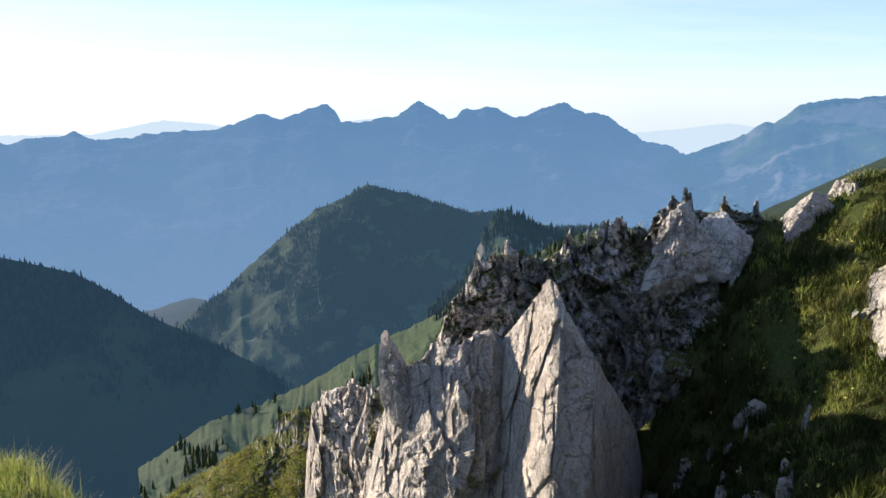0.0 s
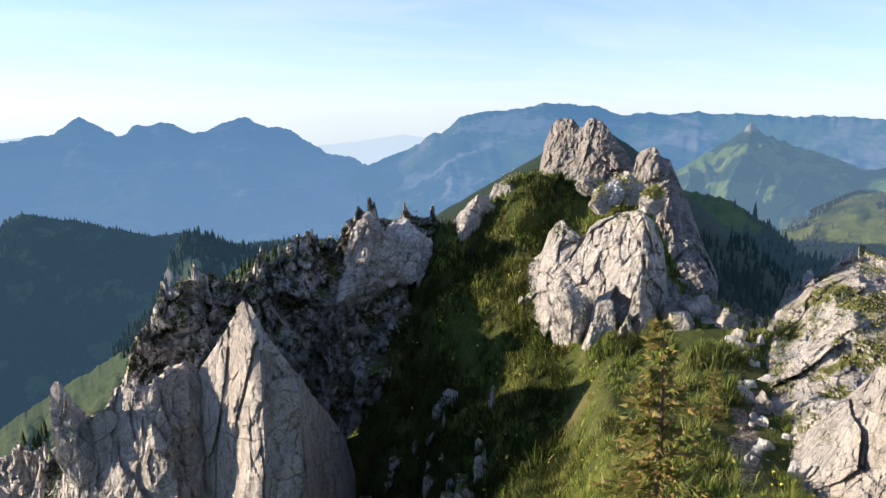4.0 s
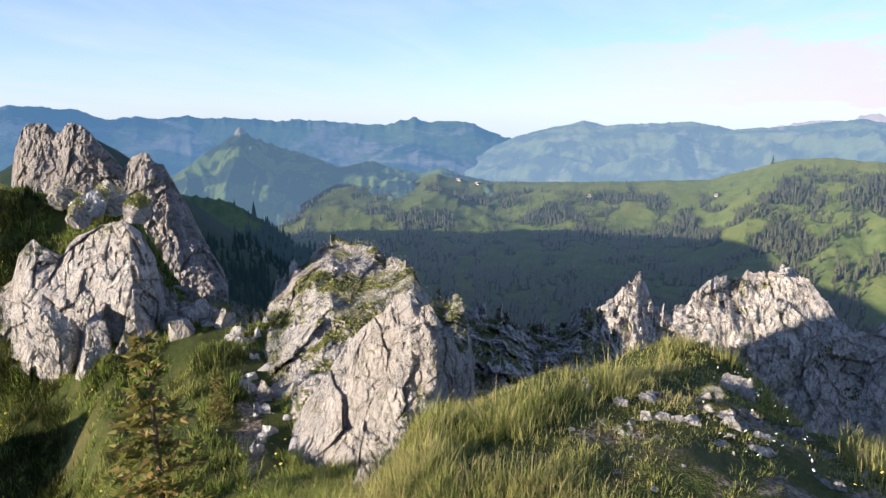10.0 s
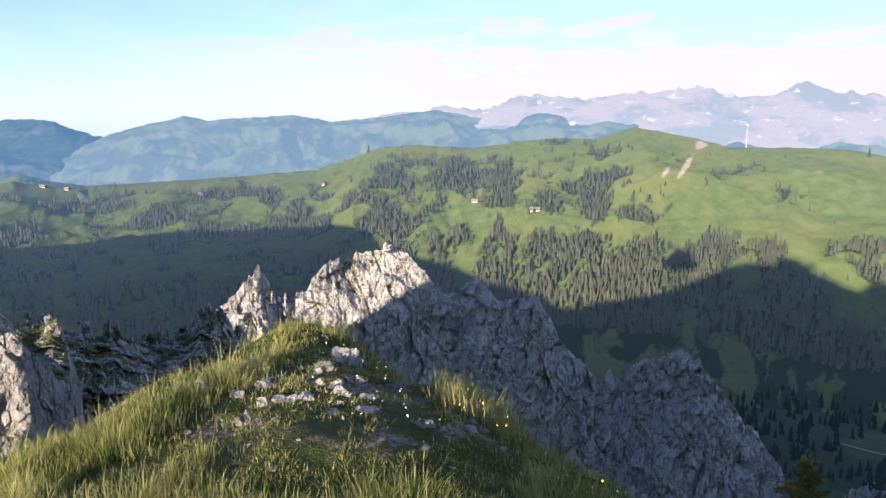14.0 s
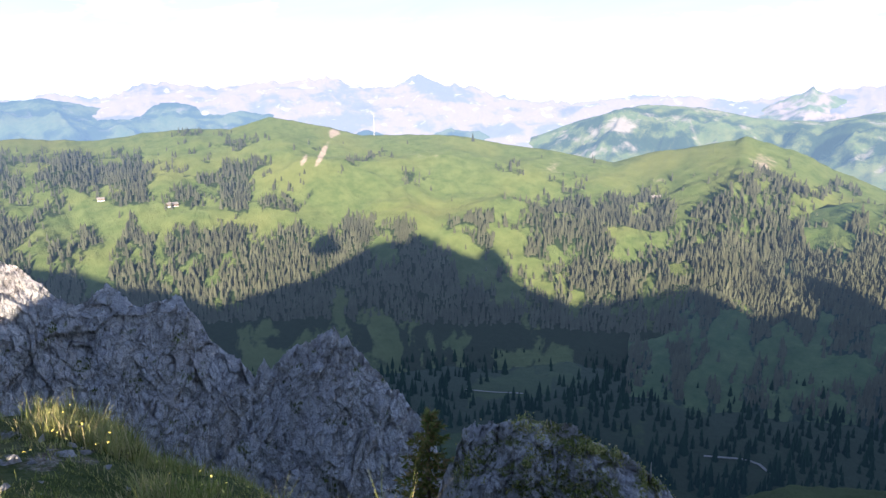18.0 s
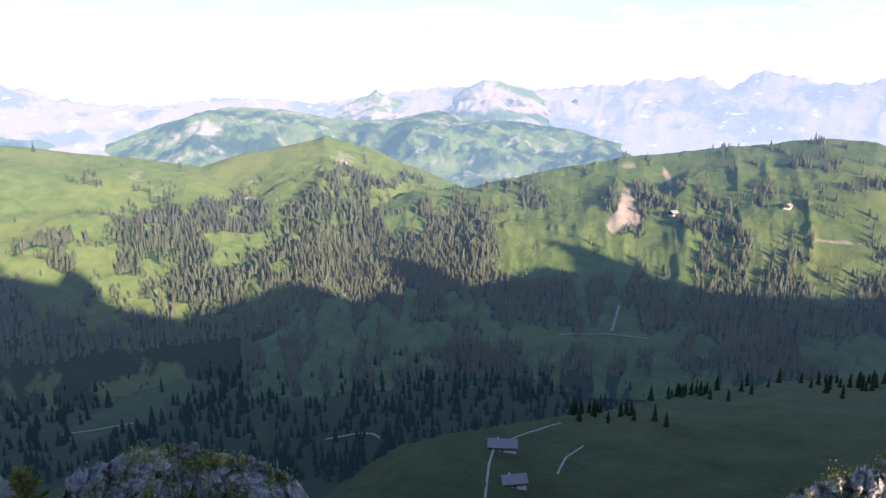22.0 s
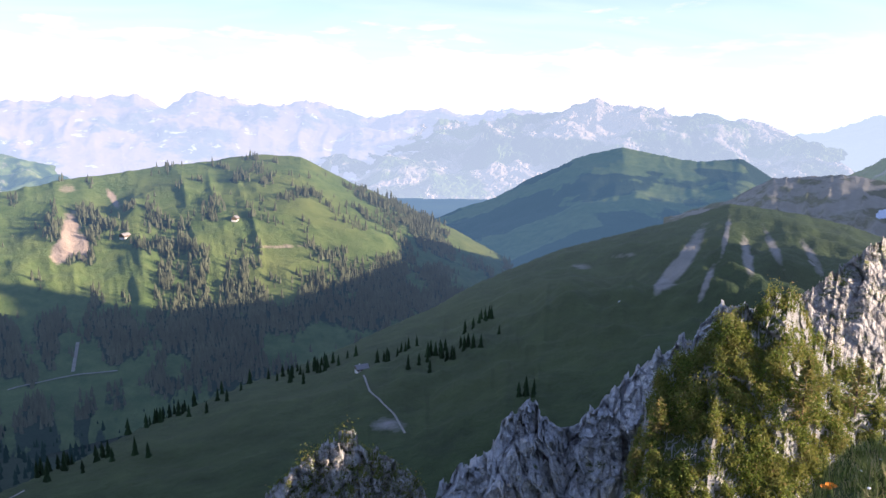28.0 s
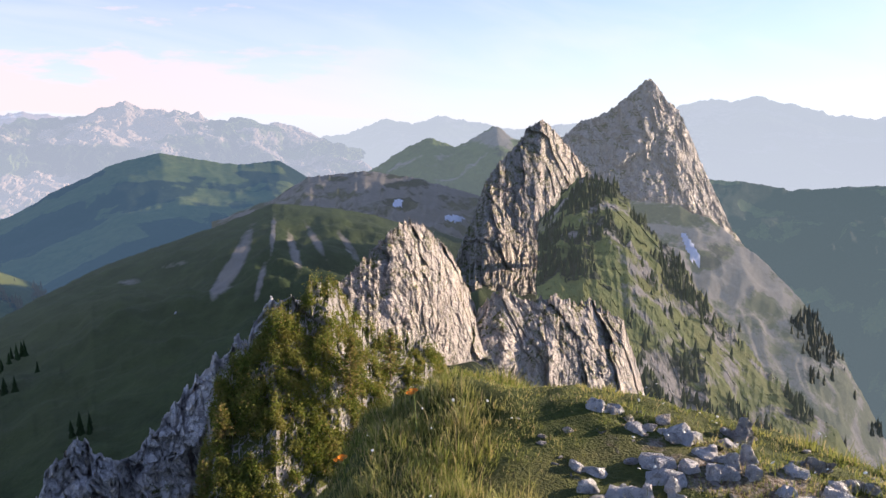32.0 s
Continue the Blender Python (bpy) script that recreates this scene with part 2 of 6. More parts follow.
def limestone(name, light=(0.60, 0.555, 0.50), dark=(0.31, 0.29, 0.27), moss=0.0, scale=1.0, share=0.0, air=(0.4, 0.5, 0.6), crack=1.0, drawn=(1, 1, 0.75), soil=0.0, stain=1.0):
    """Weathered limestone: tilted broken faces at three sizes, open joints, lichen, rust stains and turf on its ledges."""
    m, t, b = material(name)
    raw = place_of(t)
    bend = node(t, "ShaderNodeTexNoise", Scale=1.6 * scale, Detail=4.0, Roughness=0.6)
    link(t, raw, bend.inputs["Vector"])
    mul = t.nodes.new("ShaderNodeVectorMath")
    mul.operation = "SCALE"
    mul.inputs["Scale"].default_value = 0.30 / scale
    link(t, bend.outputs["Color"], mul.inputs[0])
    moved = t.nodes.new("ShaderNodeVectorMath")
    moved.operation = "ADD"
    link(t, raw, moved.inputs[0])
    link(t, mul.outputs[0], moved.inputs[1])
    p = moved.outputs[0]
    h1, tone1, rim1 = facet_tilt(t, p, 1.15 * scale, drawn)
    h2, tone2, rim2 = facet_tilt(t, p, 3.4 * scale, drawn)
    h3, tone3, rim3 = facet_tilt(t, p, 10.0 * scale, drawn)
    grain = noise_tex(t, raw, 3.0 * scale, 9, 0.7, 0.2)
    wash = noise_tex(t, scaled(t, raw, (1, 1, 0.3)), 0.7 * scale, 6, 0.62, 0.5)
    col = mixed(t, ramp(t, grain, ((0.30, 0.0), (0.55, 1.0))), dark, light)
    col = mixed(t, ramp(t, tone2, ((0.0, 0.35), (0.5, 0.0))), col, tuple(x * 0.8 for x in dark))
    col = mixed(t, ramp(t, tone3, ((0.5, 0.0), (1.0, 0.28))), col, tuple(min(0.8, x * 1.2) for x in light))
    col = mixed(t, ramp(t, wash, ((0.50, 0.0), (0.72, 0.5 * stain))), col, (0.47, 0.39, 0.30))
    fade = ramp(t, noise_tex(t, raw, 1.1 * scale, 4, 0.6), ((0.40, 0.15), (0.60, 1.0)))
    open1 = maths(t, "SUBTRACT", 1.0, ramp(t, rim1, ((0.0, 0.0), (0.022 * crack, 1.0))))
    open2 = maths(t, "MULTIPLY", maths(t, "SUBTRACT", 1.0, ramp(t, rim2, ((0.0, 0.0), (0.035 * crack, 1.0)))), fade)
    joint = maths(t, "MAXIMUM", open1, open2)
    col = mixed(t, maths(t, "MULTIPLY", joint, 0.4), col, (0.09, 0.08, 0.07))
    lichen = ramp(t, noise_tex(t, raw, 5.5 * scale, 9, 0.78, 0.3), ((0.54, 0.0), (0.62, 0.5 * stain)))
    col = mixed(t, lichen, col, (0.21, 0.195, 0.175))
    speck = noise_tex(t, raw, 24.0 * scale, 5, 0.75)
    col = mixed(t, ramp(t, speck, ((0.36, 0.55), (0.47, 0.0))), col, (0.14, 0.13, 0.12))
    col = mixed(t, ramp(t, speck, ((0.55, 0.0), (0.68, 0.4))), col, tuple(min(0.8, x * 1.3) for x in light))
    if soil > 0:
        bed = noise_tex(t, raw, 1.9 * scale, 7, 0.72)
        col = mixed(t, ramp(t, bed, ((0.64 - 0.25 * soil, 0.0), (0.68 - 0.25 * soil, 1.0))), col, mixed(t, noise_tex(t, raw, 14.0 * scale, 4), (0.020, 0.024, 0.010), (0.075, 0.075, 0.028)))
    if moss > 0:
        green = noise_tex(t, raw, 1.3 * scale, 6, 0.65)
        mask = maths(t, "MULTIPLY", ramp(t, facing_up(t), ((0.30, 0.0), (0.70, 1.0))), ramp(t, green, ((0.64 - 0.3 * moss, 0.0), (0.70 - 0.3 * moss, 1.0))))
        tuft = mixed(t, noise_tex(t, raw, 12.0 * scale, 4), (0.05, 0.07, 0.016), (0.19, 0.19, 0.05))
        col = mixed(t, mask, col, tuft)
    link(t, col, b.inputs["Base Color"])
    fine = noise_tex(t, raw, 12.0 * scale, 9, 0.72)
    hgt = maths(t, "ADD", maths(t, "MULTIPLY", h1, 0.45), maths(t, "ADD", maths(t, "MULTIPLY", h2, 0.62), maths(t, "MULTIPLY", h3, 0.75)))
    hgt = maths(t, "ADD", hgt, maths(t, "MULTIPLY", maths(t, "ADD", fine, maths(t, "MULTIPLY", grain, 2.0)), 0.08 / scale))
    hgt = maths(t, "SUBTRACT", hgt, maths(t, "MULTIPLY", joint, 0.03 / scale))
    relief(t, b, hgt, 1.0, 1.0)
    # for far rock, haze is added as emission
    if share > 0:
        haze_emission(m, t, b, share, air)
    return m


def turf(name, scale=1.0, a=(0.055, 0.085, 0.016), c=(0.15, 0.17, 0.04), dry=(0.22, 0.19, 0.075), rocky=0.0):
    m, t, b = material(name)
    p = place_of(t)
    big, small = noise_tex(t, p, 0.9 * scale, 5, 0.6), noise_tex(t, p, 14.0 * scale, 5, 0.7)
    col = mixed(t, ramp(t, small, ((0.3, 0.0), (0.7, 1.0))), a, c)
    col = mixed(t, ramp(t, big, ((0.5, 0.0), (0.75, 0.6))), col, dry)
    if rocky > 0:
        grey = mixed(t, noise_tex(t, p, 3.0 * scale, 7), (0.16, 0.15, 0.14), (0.48, 0.45, 0.41))
        bare = maths(t, "ADD", maths(t, "MULTIPLY", maths(t, "SUBTRACT", 1.0, facing_up(t)), 0.9), maths(t, "MULTIPLY", noise_tex(t, p, 1.6 * scale, 6, 0.65), 0.6))
        col = mixed(t, ramp(t, bare, ((0.72 - 0.2 * rocky, 0.0), (0.80 - 0.2 * rocky, 1.0))), col, grey)
    cover = t.nodes.new("ShaderNodeAttribute")
    cover.attribute_name = "cover"
    worn = maths(t, "ADD", cover.outputs["Fac"], maths(t, "MULTIPLY", maths(t, "SUBTRACT", noise_tex(t, p, 2.5 * scale, 6, 0.7), 0.5), 0.9))
    gravel = mixed(t, ramp(t, noise_tex(t, p, 24.0 * scale, 5, 0.75), ((0.42, 0.0), (0.62, 1.0))), (0.11, 0.076, 0.046), (0.42, 0.36, 0.29))
    col = mixed(t, ramp(t, worn, ((0.26, 0.0), (0.36, 1.0))), col, gravel)
    link(t, col, b.inputs["Base Color"])
    relief(t, b, maths(t, "ADD", small, noise_tex(t, p, 50.0 * scale, 3)), 0.8, 0.06 / scale)
    return m


def country(name, share, air, meadow=((0.075, 0.125, 0.022), (0.15, 0.20, 0.045)), wood=(0.020, 0.034, 0.013), rock=(0.42, 0.38, 0.32), snow=0.0, scale=1.0, full=0.0):
    """Far slopes: pasture, woodland and bare rock where the slopes carry them, snow, and a share of haze as emission.
    """
    m, t, b = material(name)
    p = place_of(t)
    cover = t.nodes.new("ShaderNodeAttribute")
    cover.attribute_name = "cover"
    b.inputs["Diffuse Roughness"].default_value = 1.0
    part_of = t.nodes.new("ShaderNodeSeparateColor")
    link(t, cover.outputs["Color"], part_of.inputs[0])
    fine = noise_tex(t, p, 0.03 * scale, 7, 0.68)
    tiny = noise_tex(t, p, 0.11 * scale, 5, 0.7)
    broad = noise_tex(t, p, 0.004 * scale, 4, 0.6)
    col = mixed(t, ramp(t, fine, ((0.32, 0.0), (0.68, 1.0))), meadow[0], meadow[1])
    col = mixed(t, ramp(t, broad, ((0.45, 0.0), (0.7, 0.5))), col, tuple(x * y for x, y in zip(meadow[1], (1.35, 1.1, 1.0))))
    edge = maths(t, "ADD", part_of.outputs[0], maths(t, "MULTIPLY", maths(t, "SUBTRACT", tiny, 0.5), 0.9))
    col = mixed(t, ramp(t, edge, ((0.36, 0.0), (0.64, 1.0))), col, mixed(t, tiny, tuple(x * 0.7 for x in wood), tuple(x * 1.5 for x in wood)))
    stone = mixed(t, noise_tex(t, scaled(t, p, (1, 1, 0.3)), 0.03 * scale, 8, 0.72), tuple(x * 0.5 for x in rock), rock)
    edge = maths(t, "ADD", part_of.outputs[1], maths(t, "MULTIPLY", maths(t, "SUBTRACT", fine, 0.5), 1.1))
    col = mixed(t, ramp(t, edge, ((0.38, 0.0), (0.70, 1.0))), col, stone)
    if snow > 0:
        s = noise_tex(t, scaled(t, p, (1, 1, 1.5)), 0.010 * scale, 6, 0.66, 0.4)
        col = mixed(t, ramp(t, s, ((0.72 - 0.2 * snow, 0.0), (0.745 - 0.2 * snow, 1.0))), col, (0.82, 0.82, 0.84))
    link(t, col, b.inputs["Base Color"])
    relief(t, b, maths(t, "ADD", fine, maths(t, "MULTIPLY", tiny, 0.4)), 0.6, 12.0 / scale)
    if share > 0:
        haze_emission(m, t, b, share, air, full)
    return m


def plain(name, colour, rough=0.8, vary=0.25, scale=6.0, share=0.0, air=(0.3, 0.4, 0.5), full=0.0):
    m, t, b = material(name)
    n = noise_tex(t, place_of(t), scale, 5, 0.6)
    link(t, mixed(t, ramp(t, n, ((0.3, 0.0), (0.7, 1.0))), tuple(x * (1 - vary) for x in colour), tuple(min(1, x * (1 + vary)) for x in colour)), b.inputs["Base Color"])
    b.inputs["Roughness"].default_value = rough
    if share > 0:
        haze_emission(m, t, b, share, air, full)
    return m


ROCK = limestone("pale_limestone", moss=0.25, light=(0.58, 0.54, 0.485), dark=(0.33, 0.31, 0.285))
ROCK_FAR = limestone("pinnacle_limestone", moss=0.3, light=(0.64, 0.60, 0.545), dark=(0.36, 0.34, 0.32), scale=0.5)
ROCK_SLAB = limestone("slab_limestone", moss=0.1, light=(0.62, 0.565, 0.505), dark=(0.38, 0.35, 0.32), scale=0.8, drawn=(1.2, 1.2, 0.6), crack=0.6)
ROCK_RUBBLE = limestone("shattered_limestone", light=(0.58, 0.55, 0.51), dark=(0.30, 0.285, 0.27), moss=0.6, scale=1.5, soil=0.34, crack=1.2, stain=0.7)
ROCK_GREY = limestone("grey_limestone", light=(0.72, 0.70, 0.67), dark=(0.50, 0.49, 0.48), moss=0.15, stain=0.5)
# stone darkened to put shade into rubble; also a darker tone for chips
ROCK_DARK = limestone("darkened_limestone", light=(0.38, 0.365, 0.345), dark=(0.16, 0.155, 0.15), moss=0.4)
ROCK_MOSSY = limestone("mossy_limestone", light=(0.57, 0.535, 0.485), dark=(0.32, 0.305, 0.285), moss=0.55)
TURF = turf("summit_turf", 1.0, (0.035, 0.052, 0.011), (0.095, 0.11, 0.028), (0.17, 0.14, 0.06), rocky=0.0)
GREEN_DOME = turf("scrubby_turf", 0.6, (0.035, 0.052, 0.011), (0.12, 0.125, 0.028), (0.18, 0.15, 0.05), rocky=0.4)
CRAG = limestone("crag_limestone", light=(0.56, 0.51, 0.455), dark=(0.31, 0.285, 0.26), scale=0.22, moss=0.5, crack=0.8)
CRAG_TOWER = limestone("tower_limestone", light=(0.58, 0.53, 0.475), dark=(0.35, 0.325, 0.295), scale=0.10, moss=0.75, crack=0.6, drawn=(1.6, 1.6, 0.4))
CRAG_GREY = limestone("grey_crag_limestone", light=(0.37, 0.34, 0.31), dark=(0.19, 0.18, 0.17), scale=0.2, moss=0.2, crack=0.7, drawn=(1.3, 1.3, 0.5))
# peak stone with haze painted in as emission
CRAG_FAR = limestone("hazy_peak_limestone", light=(0.57, 0.52, 0.465), dark=(0.33, 0.305, 0.28), scale=0.045, moss=0.45, crack=0.6, drawn=(1.5, 1.5, 0.45), share=0.14, air=(0.30, 0.34, 0.37))


# ---- the far country ----
def spread(points, az):
    """Interpolates the columns of points over the bearings az, smoothly."""
    pts = np.array(points, float)
    return [np.interp(az, pts[:, 0], pts[:, k]) for k in range(1, pts.shape[1])]


HILLS = {}


def blobs(A, E, spots):
    """Soft spots of a cover, each a bearing, an elevation, their spreads and an amount."""
    total = np.zeros(A.shape)
    for a, e, da, de, amount, *slant in spots:
        off = A - a - (slant[0] * (E - e) if slant else 0)
        total += amount * np.exp(-((off / da) ** 2 + ((E - e) / de) ** 2))
    return total


def hill(name, label, mat, crest, r_crest, foot, z_foot, gully=10.0, jag=3.0, power=1.0, back=0.35, rows=70, per_deg=8, flute=0.0, wave=120.0, seed=1, stand=(0, 0, 0), woods=0.0, patch=260.0, wood_spots=(), crest_wood=0.0, bare=0.0, bare_spots=(), category="mountain", kind="structure", pieces=False, grain=0.5, chip=0.55, teeth=0.4, bands=0.0):
    """A ridge seen from the summit: its crest line by bearing and elevation in degrees, its distance and its foot; the slopes are eroded by noise."""
    crest = np.array(crest, float)
    a0, a1 = crest[0, 0], crest[-1, 0]
    az = np.linspace(a0, a1, int((a1 - a0) * per_deg) + 2)
    el = np.interp(az, crest[:, 0], crest[:, 1])
    rc, rf, zf = (np.interp(az, np.linspace(a0, a1, len(np.atleast_1d(w))), np.atleast_1d(w)) for w in (r_crest, foot, z_foot))
    zc = rc * np.tan(np.radians(el))
    u = np.concatenate([np.linspace(0, 1, rows), 1 + back * np.linspace(0.08, 1, 8)])
    U, A = np.meshgrid(u, az, indexing="ij")
    V = np.minimum(U, 1)
    R = rf + (rc - rf) * U
    if flute == 0:
        # the small teeth of the crest fade downhill
        k = max(1, int(len(az) * 0.05))
        mean = np.convolve(np.pad(zc, k, mode="edge"), np.hanning(2 * k + 3)[1:-1] / np.hanning(2 * k + 3)[1:-1].sum(), mode="valid")
        zc_at = mean + (zc - mean) * V**4
    else:
        zc_at = zc
    Z = np.where(U <= 1, zf + (zc_at - zf) * V**power, zc - (U - 1) * (rc - rf) * 0.6)
    x, y = np.sin(np.radians(A)).ravel(), np.cos(np.radians(A)).ravel()
    P = np.stack([x * R.ravel(), y * R.ravel(), Z.ravel()], -1)
    arc = (np.radians(A) * rc).ravel()
    one = np.ones(len(P))
    env = (np.sin(np.pi * np.clip(V, 0, 1) ** 1.3) * 0.95 + 0.05).ravel()
    lane = np.stack([arc / wave, (R.ravel() / wave) * 0.35, one * seed * 3.7], -1)
    lane += 0.3 * fbm(P / (wave * 2.5), 2, seed + 40)[:, None]
    gully = np.interp(A.ravel(), np.linspace(a0, a1, len(np.atleast_1d(gully))), np.atleast_1d(gully))
    cut = (0.1 if rc.max() > 1.6 * rc.min() else 0.5 if wave > 230 or flute > 0 else 1.0) * ridged(lane, 4, seed) + (0.9 if wave > 230 else 0.5) * fbm(P / wave, 4, seed + 20)
    P[:, 2] += gully * env * cut * (V.ravel() < 1.001)
    top = np.exp(-((U.ravel() - 1) / 0.08) ** 2)
    P[:, 2] += jag * top * (ridged(np.stack([arc / (wave * 0.35), one * 0, one * seed * 1.9], -1), 4, seed + 60, 0.6) - 0.4)
    if flute > 0:
        # square-broken teeth along the crest
        for size, share in ((0.30, 0.9), (0.11, 0.8)):
            k = np.floor(arc / (wave * size) + 0.35 * vnoise(P / (wave * size), seed + 8))
            P[:, 2] += teeth * jag * share * top * (hashed(k, k * 0, k * 0 + seed, 5) - 0.5) * 2
        q = P / wave * (1, 1, grain) + 0.09 * np.stack([fbm(P / wave * 1.4, 2, seed + k) for k in (3, 4, 5)], -1)
        g1, w1, t1 = cells(q * 1.9, seed + 70)
        g2, w2, t2 = cells(q * 5.5, seed + 80)
        g3, w3, t3 = cells(q * 15.0, seed + 90)
        w = 0.38 * (w1 - 0.5) + 0.8 * t1 + chip * (0.34 * (w2 - 0.5) + 0.75 * t2 + 0.15 * (w3 - 0.5) + 0.36 * t3 - 0.14 * np.exp(-((g2 / 0.08) ** 2))) - 0.10 * np.exp(-((g1 / 0.04) ** 2)) + 0.26 * fbm(P / wave * 3, 5, seed + 99, 0.6)
        P[:, 0] -= flute * w * x
        P[:, 1] -= flute * w * y
        P[:, 2] += 0.25 * flute * w * (1 - top)
    P += np.array(stand)
    F = grid_faces(len(u), len(az))
    if pieces:
        # split along the coarse fractures into blocks under one rock
        _, who, _ = cells(P / min(wave, 2.0 if rc.max() < 25 else 5.0) * (0.6, 0.6, 0.5) + 3.1, seed + 7)
        ob = new(name)
        ob.location = P[len(az) // 2]
        key = np.unique(who[F[:, 0]], return_inverse=True)[1].reshape(len(u) - 1, len(az) - 1)
        # each patch that hangs together is a block; crumbs go to a neighbour
        own = np.arange(key.size).reshape(key.shape)
        for _ in range(4000):
            was = own.copy()
            for ax in (0, 1):
                a, c = (slice(None, -1), slice(None)) if ax == 0 else (slice(None), slice(None, -1)), (slice(1, None), slice(None)) if ax == 0 else (slice(None), slice(1, None))
                same = key[a] == key[c]
                low = np.where(same, np.minimum(own[a], own[c]), 0)
                own[a] = np.where(same, low, own[a])
                own[c] = np.where(same, low, own[c])
            own = own.ravel()[own]
            if (own == was).all():
                break
        ids, where, many = np.unique(own, return_inverse=True, return_counts=True)
        where = where.reshape(key.shape)
        for _ in range(60):
            crumb = many[where] < 60
            if not crumb.any():
                break
            where[:, 1:] = np.where(crumb[:, 1:], where[:, :-1], where[:, 1:])
            where[1:] = np.where(crumb[1:], where[:-1], where[1:])
            where[:, :-1] = np.where((many[where] < 60)[:, :-1], where[:, 1:], where[:, :-1])
        key = where.ravel()
        for value in np.unique(key):
            mine = F[key == value]
            used, inv = np.unique(mine, return_inverse=True)
            part("rock_block", mesh_of("rock_block", P[used] - np.array(ob.location), inv.reshape(-1, 4), mat, smooth=False), ob)
        tagged(ob, label, category)
        return ob
    ob = new(name, mesh_of(name, P, F, mat, smooth=flute == 0))
    tagged(ob, label, category, kind=kind)
    E = np.degrees(np.arctan2(P[:, 2], np.hypot(P[:, 0], P[:, 1])))
    flat_p = P * (1, 1, 1.5)
    if bands > 0:
        flat_p = np.stack([arc, R.ravel() * bands, one * seed * 31.0], -1) + 0.35 * patch * np.stack([fbm(P / patch, 2, seed + 5), fbm(P / patch, 2, seed + 6), one * 0], -1)
    wood = woods - 0.5 + (0.6 if bands > 0 else 1.0) * fbm(flat_p / patch, 5, seed + 11, 0.6) + blobs(A.ravel(), E, wood_spots) + crest_wood * np.exp(-(((V.ravel() - 1) / 0.14) ** 2))
    stone = (bare - 0.85 + 0.5 * ridged(flat_p / (wave * 0.9), 4, seed + 13) if bare > 0 else -0.55) + blobs(A.ravel(), E, bare_spots)
    cover = np.stack([np.clip(wood * (0.4 if rc.max() > 3500 else 1.5) + 0.5, 0, 1), np.clip(stone + 0.5, 0, 1) if (bare > 0 or len(bare_spots)) else one * 0, one * 0, one], -1)
    ob.data.attributes.new("cover", "FLOAT_COLOR", "POINT").data.foreach_set("color", cover.astype(np.float32).ravel())
    HILLS[name] = (P.reshape(len(u), len(az), 3)[:rows], wood.reshape(len(u), len(az))[:rows], stone.reshape(len(u), len(az))[:rows])
    return ob


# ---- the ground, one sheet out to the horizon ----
# pasture greens darkened to hold the valley's shade; haze is emission
FLOOR = country("shaded_valley_floor", 0.85, (0.085, 0.155, 0.240), meadow=((0.030, 0.052, 0.013), (0.054, 0.080, 0.021)), full=3200)


def massif(x, y):
    """The own mountain: a crest across the sun's way, falling off on both sides into the valleys."""
    ax = radians(SUN_AZ)
    along = -(x * math.sin(ax) + y * math.cos(ax))
    side = y * math.sin(ax) - x * math.cos(ax)
    # heights of the hidden crest are set so its shadow covers the valley
    line = np.interp(side, [-2600, -1500, -1100, -700, -382, -207, -104, -40, 0, 40, 80, 130, 200, 400, 550, 700, 900, 1500, 1800, 2300], [-420, -85, -24, -80, -143, -85, -24, -14, -8, -22, -42, -48, -90, -128, -160, -165, -85, -60, -90, -430])
    along = along + np.where(side > 40, 0.6 * (side - 40), 0.09 * np.minimum(side + 100, 0))
    fall = np.where(along > 0, np.where(side > 150, 1.3, 0.80) * np.clip(along - 12, 0, None), 0.62 * np.clip(-along - 6, 0, None))
    return line - fall


def valley(x, y):
    az = np.degrees(np.arctan2(x, y)) % 360
    return np.interp(az, [0, 30, 60, 130, 160, 200, 240, 262, 300, 360], [-640, -560, -470, -430, -420, -420, -440, -520, -640, -640])


az = np.radians(np.linspace(0, 360, 721))
rr = np.geomspace(24, 4950, 150)
RR, AA = np.meshgrid(rr, az, indexing="ij")
gx, gy = (np.sin(AA) * RR).ravel(), (np.cos(AA) * RR).ravel()
m0, v0 = massif(gx, gy), valley(gx, gy)
gz = np.maximum(m0, v0)
gz += fbm(np.stack([gx, gy, gx * 0], -1) / 160, 5, 5) * np.clip(RR.ravel() / 40, 0, 9) * 1.2
inner = np.clip((70 - RR.ravel()) / 46, 0, 1)
gz -= 14 * inner
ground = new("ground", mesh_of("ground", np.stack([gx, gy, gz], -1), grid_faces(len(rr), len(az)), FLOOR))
woody = 0.22 + fbm(np.stack([gx, gy, gz * 1.5], -1) / 140, 5, 6, 0.55) + blobs(np.degrees(AA).ravel(), np.degrees(np.arctan2(gz, RR.ravel())), [(165, -22, 30, 4, 0.35), (148, -26, 14, 4, 0.7), (157, -18.2, 6, 0.8, -0.9), (165, -19.6, 5, 0.7, -0.6), (110, -18, 25, 5, -0.1), (335, -26, 20, 4, -0.25), (0, -20, 12, 4, -0.3)])
cover = np.stack([np.clip(woody * 2.5 + 0.5, 0, 1), gx * 0, gx * 0, gx * 0 + 1], -1)
ground.data.attributes.new("cover", "FLOAT_COLOR", "POINT").data.foreach_set("color", cover.astype(np.float32).ravel())
HILLS["ground"] = (np.stack([gx, gy, gz], -1).reshape(*RR.shape, 3), woody.reshape(RR.shape), RR * 0 - 1)
tagged(ground, "shaded green valley floors and wooded lower slopes around the summit", "ground", kind="structure")

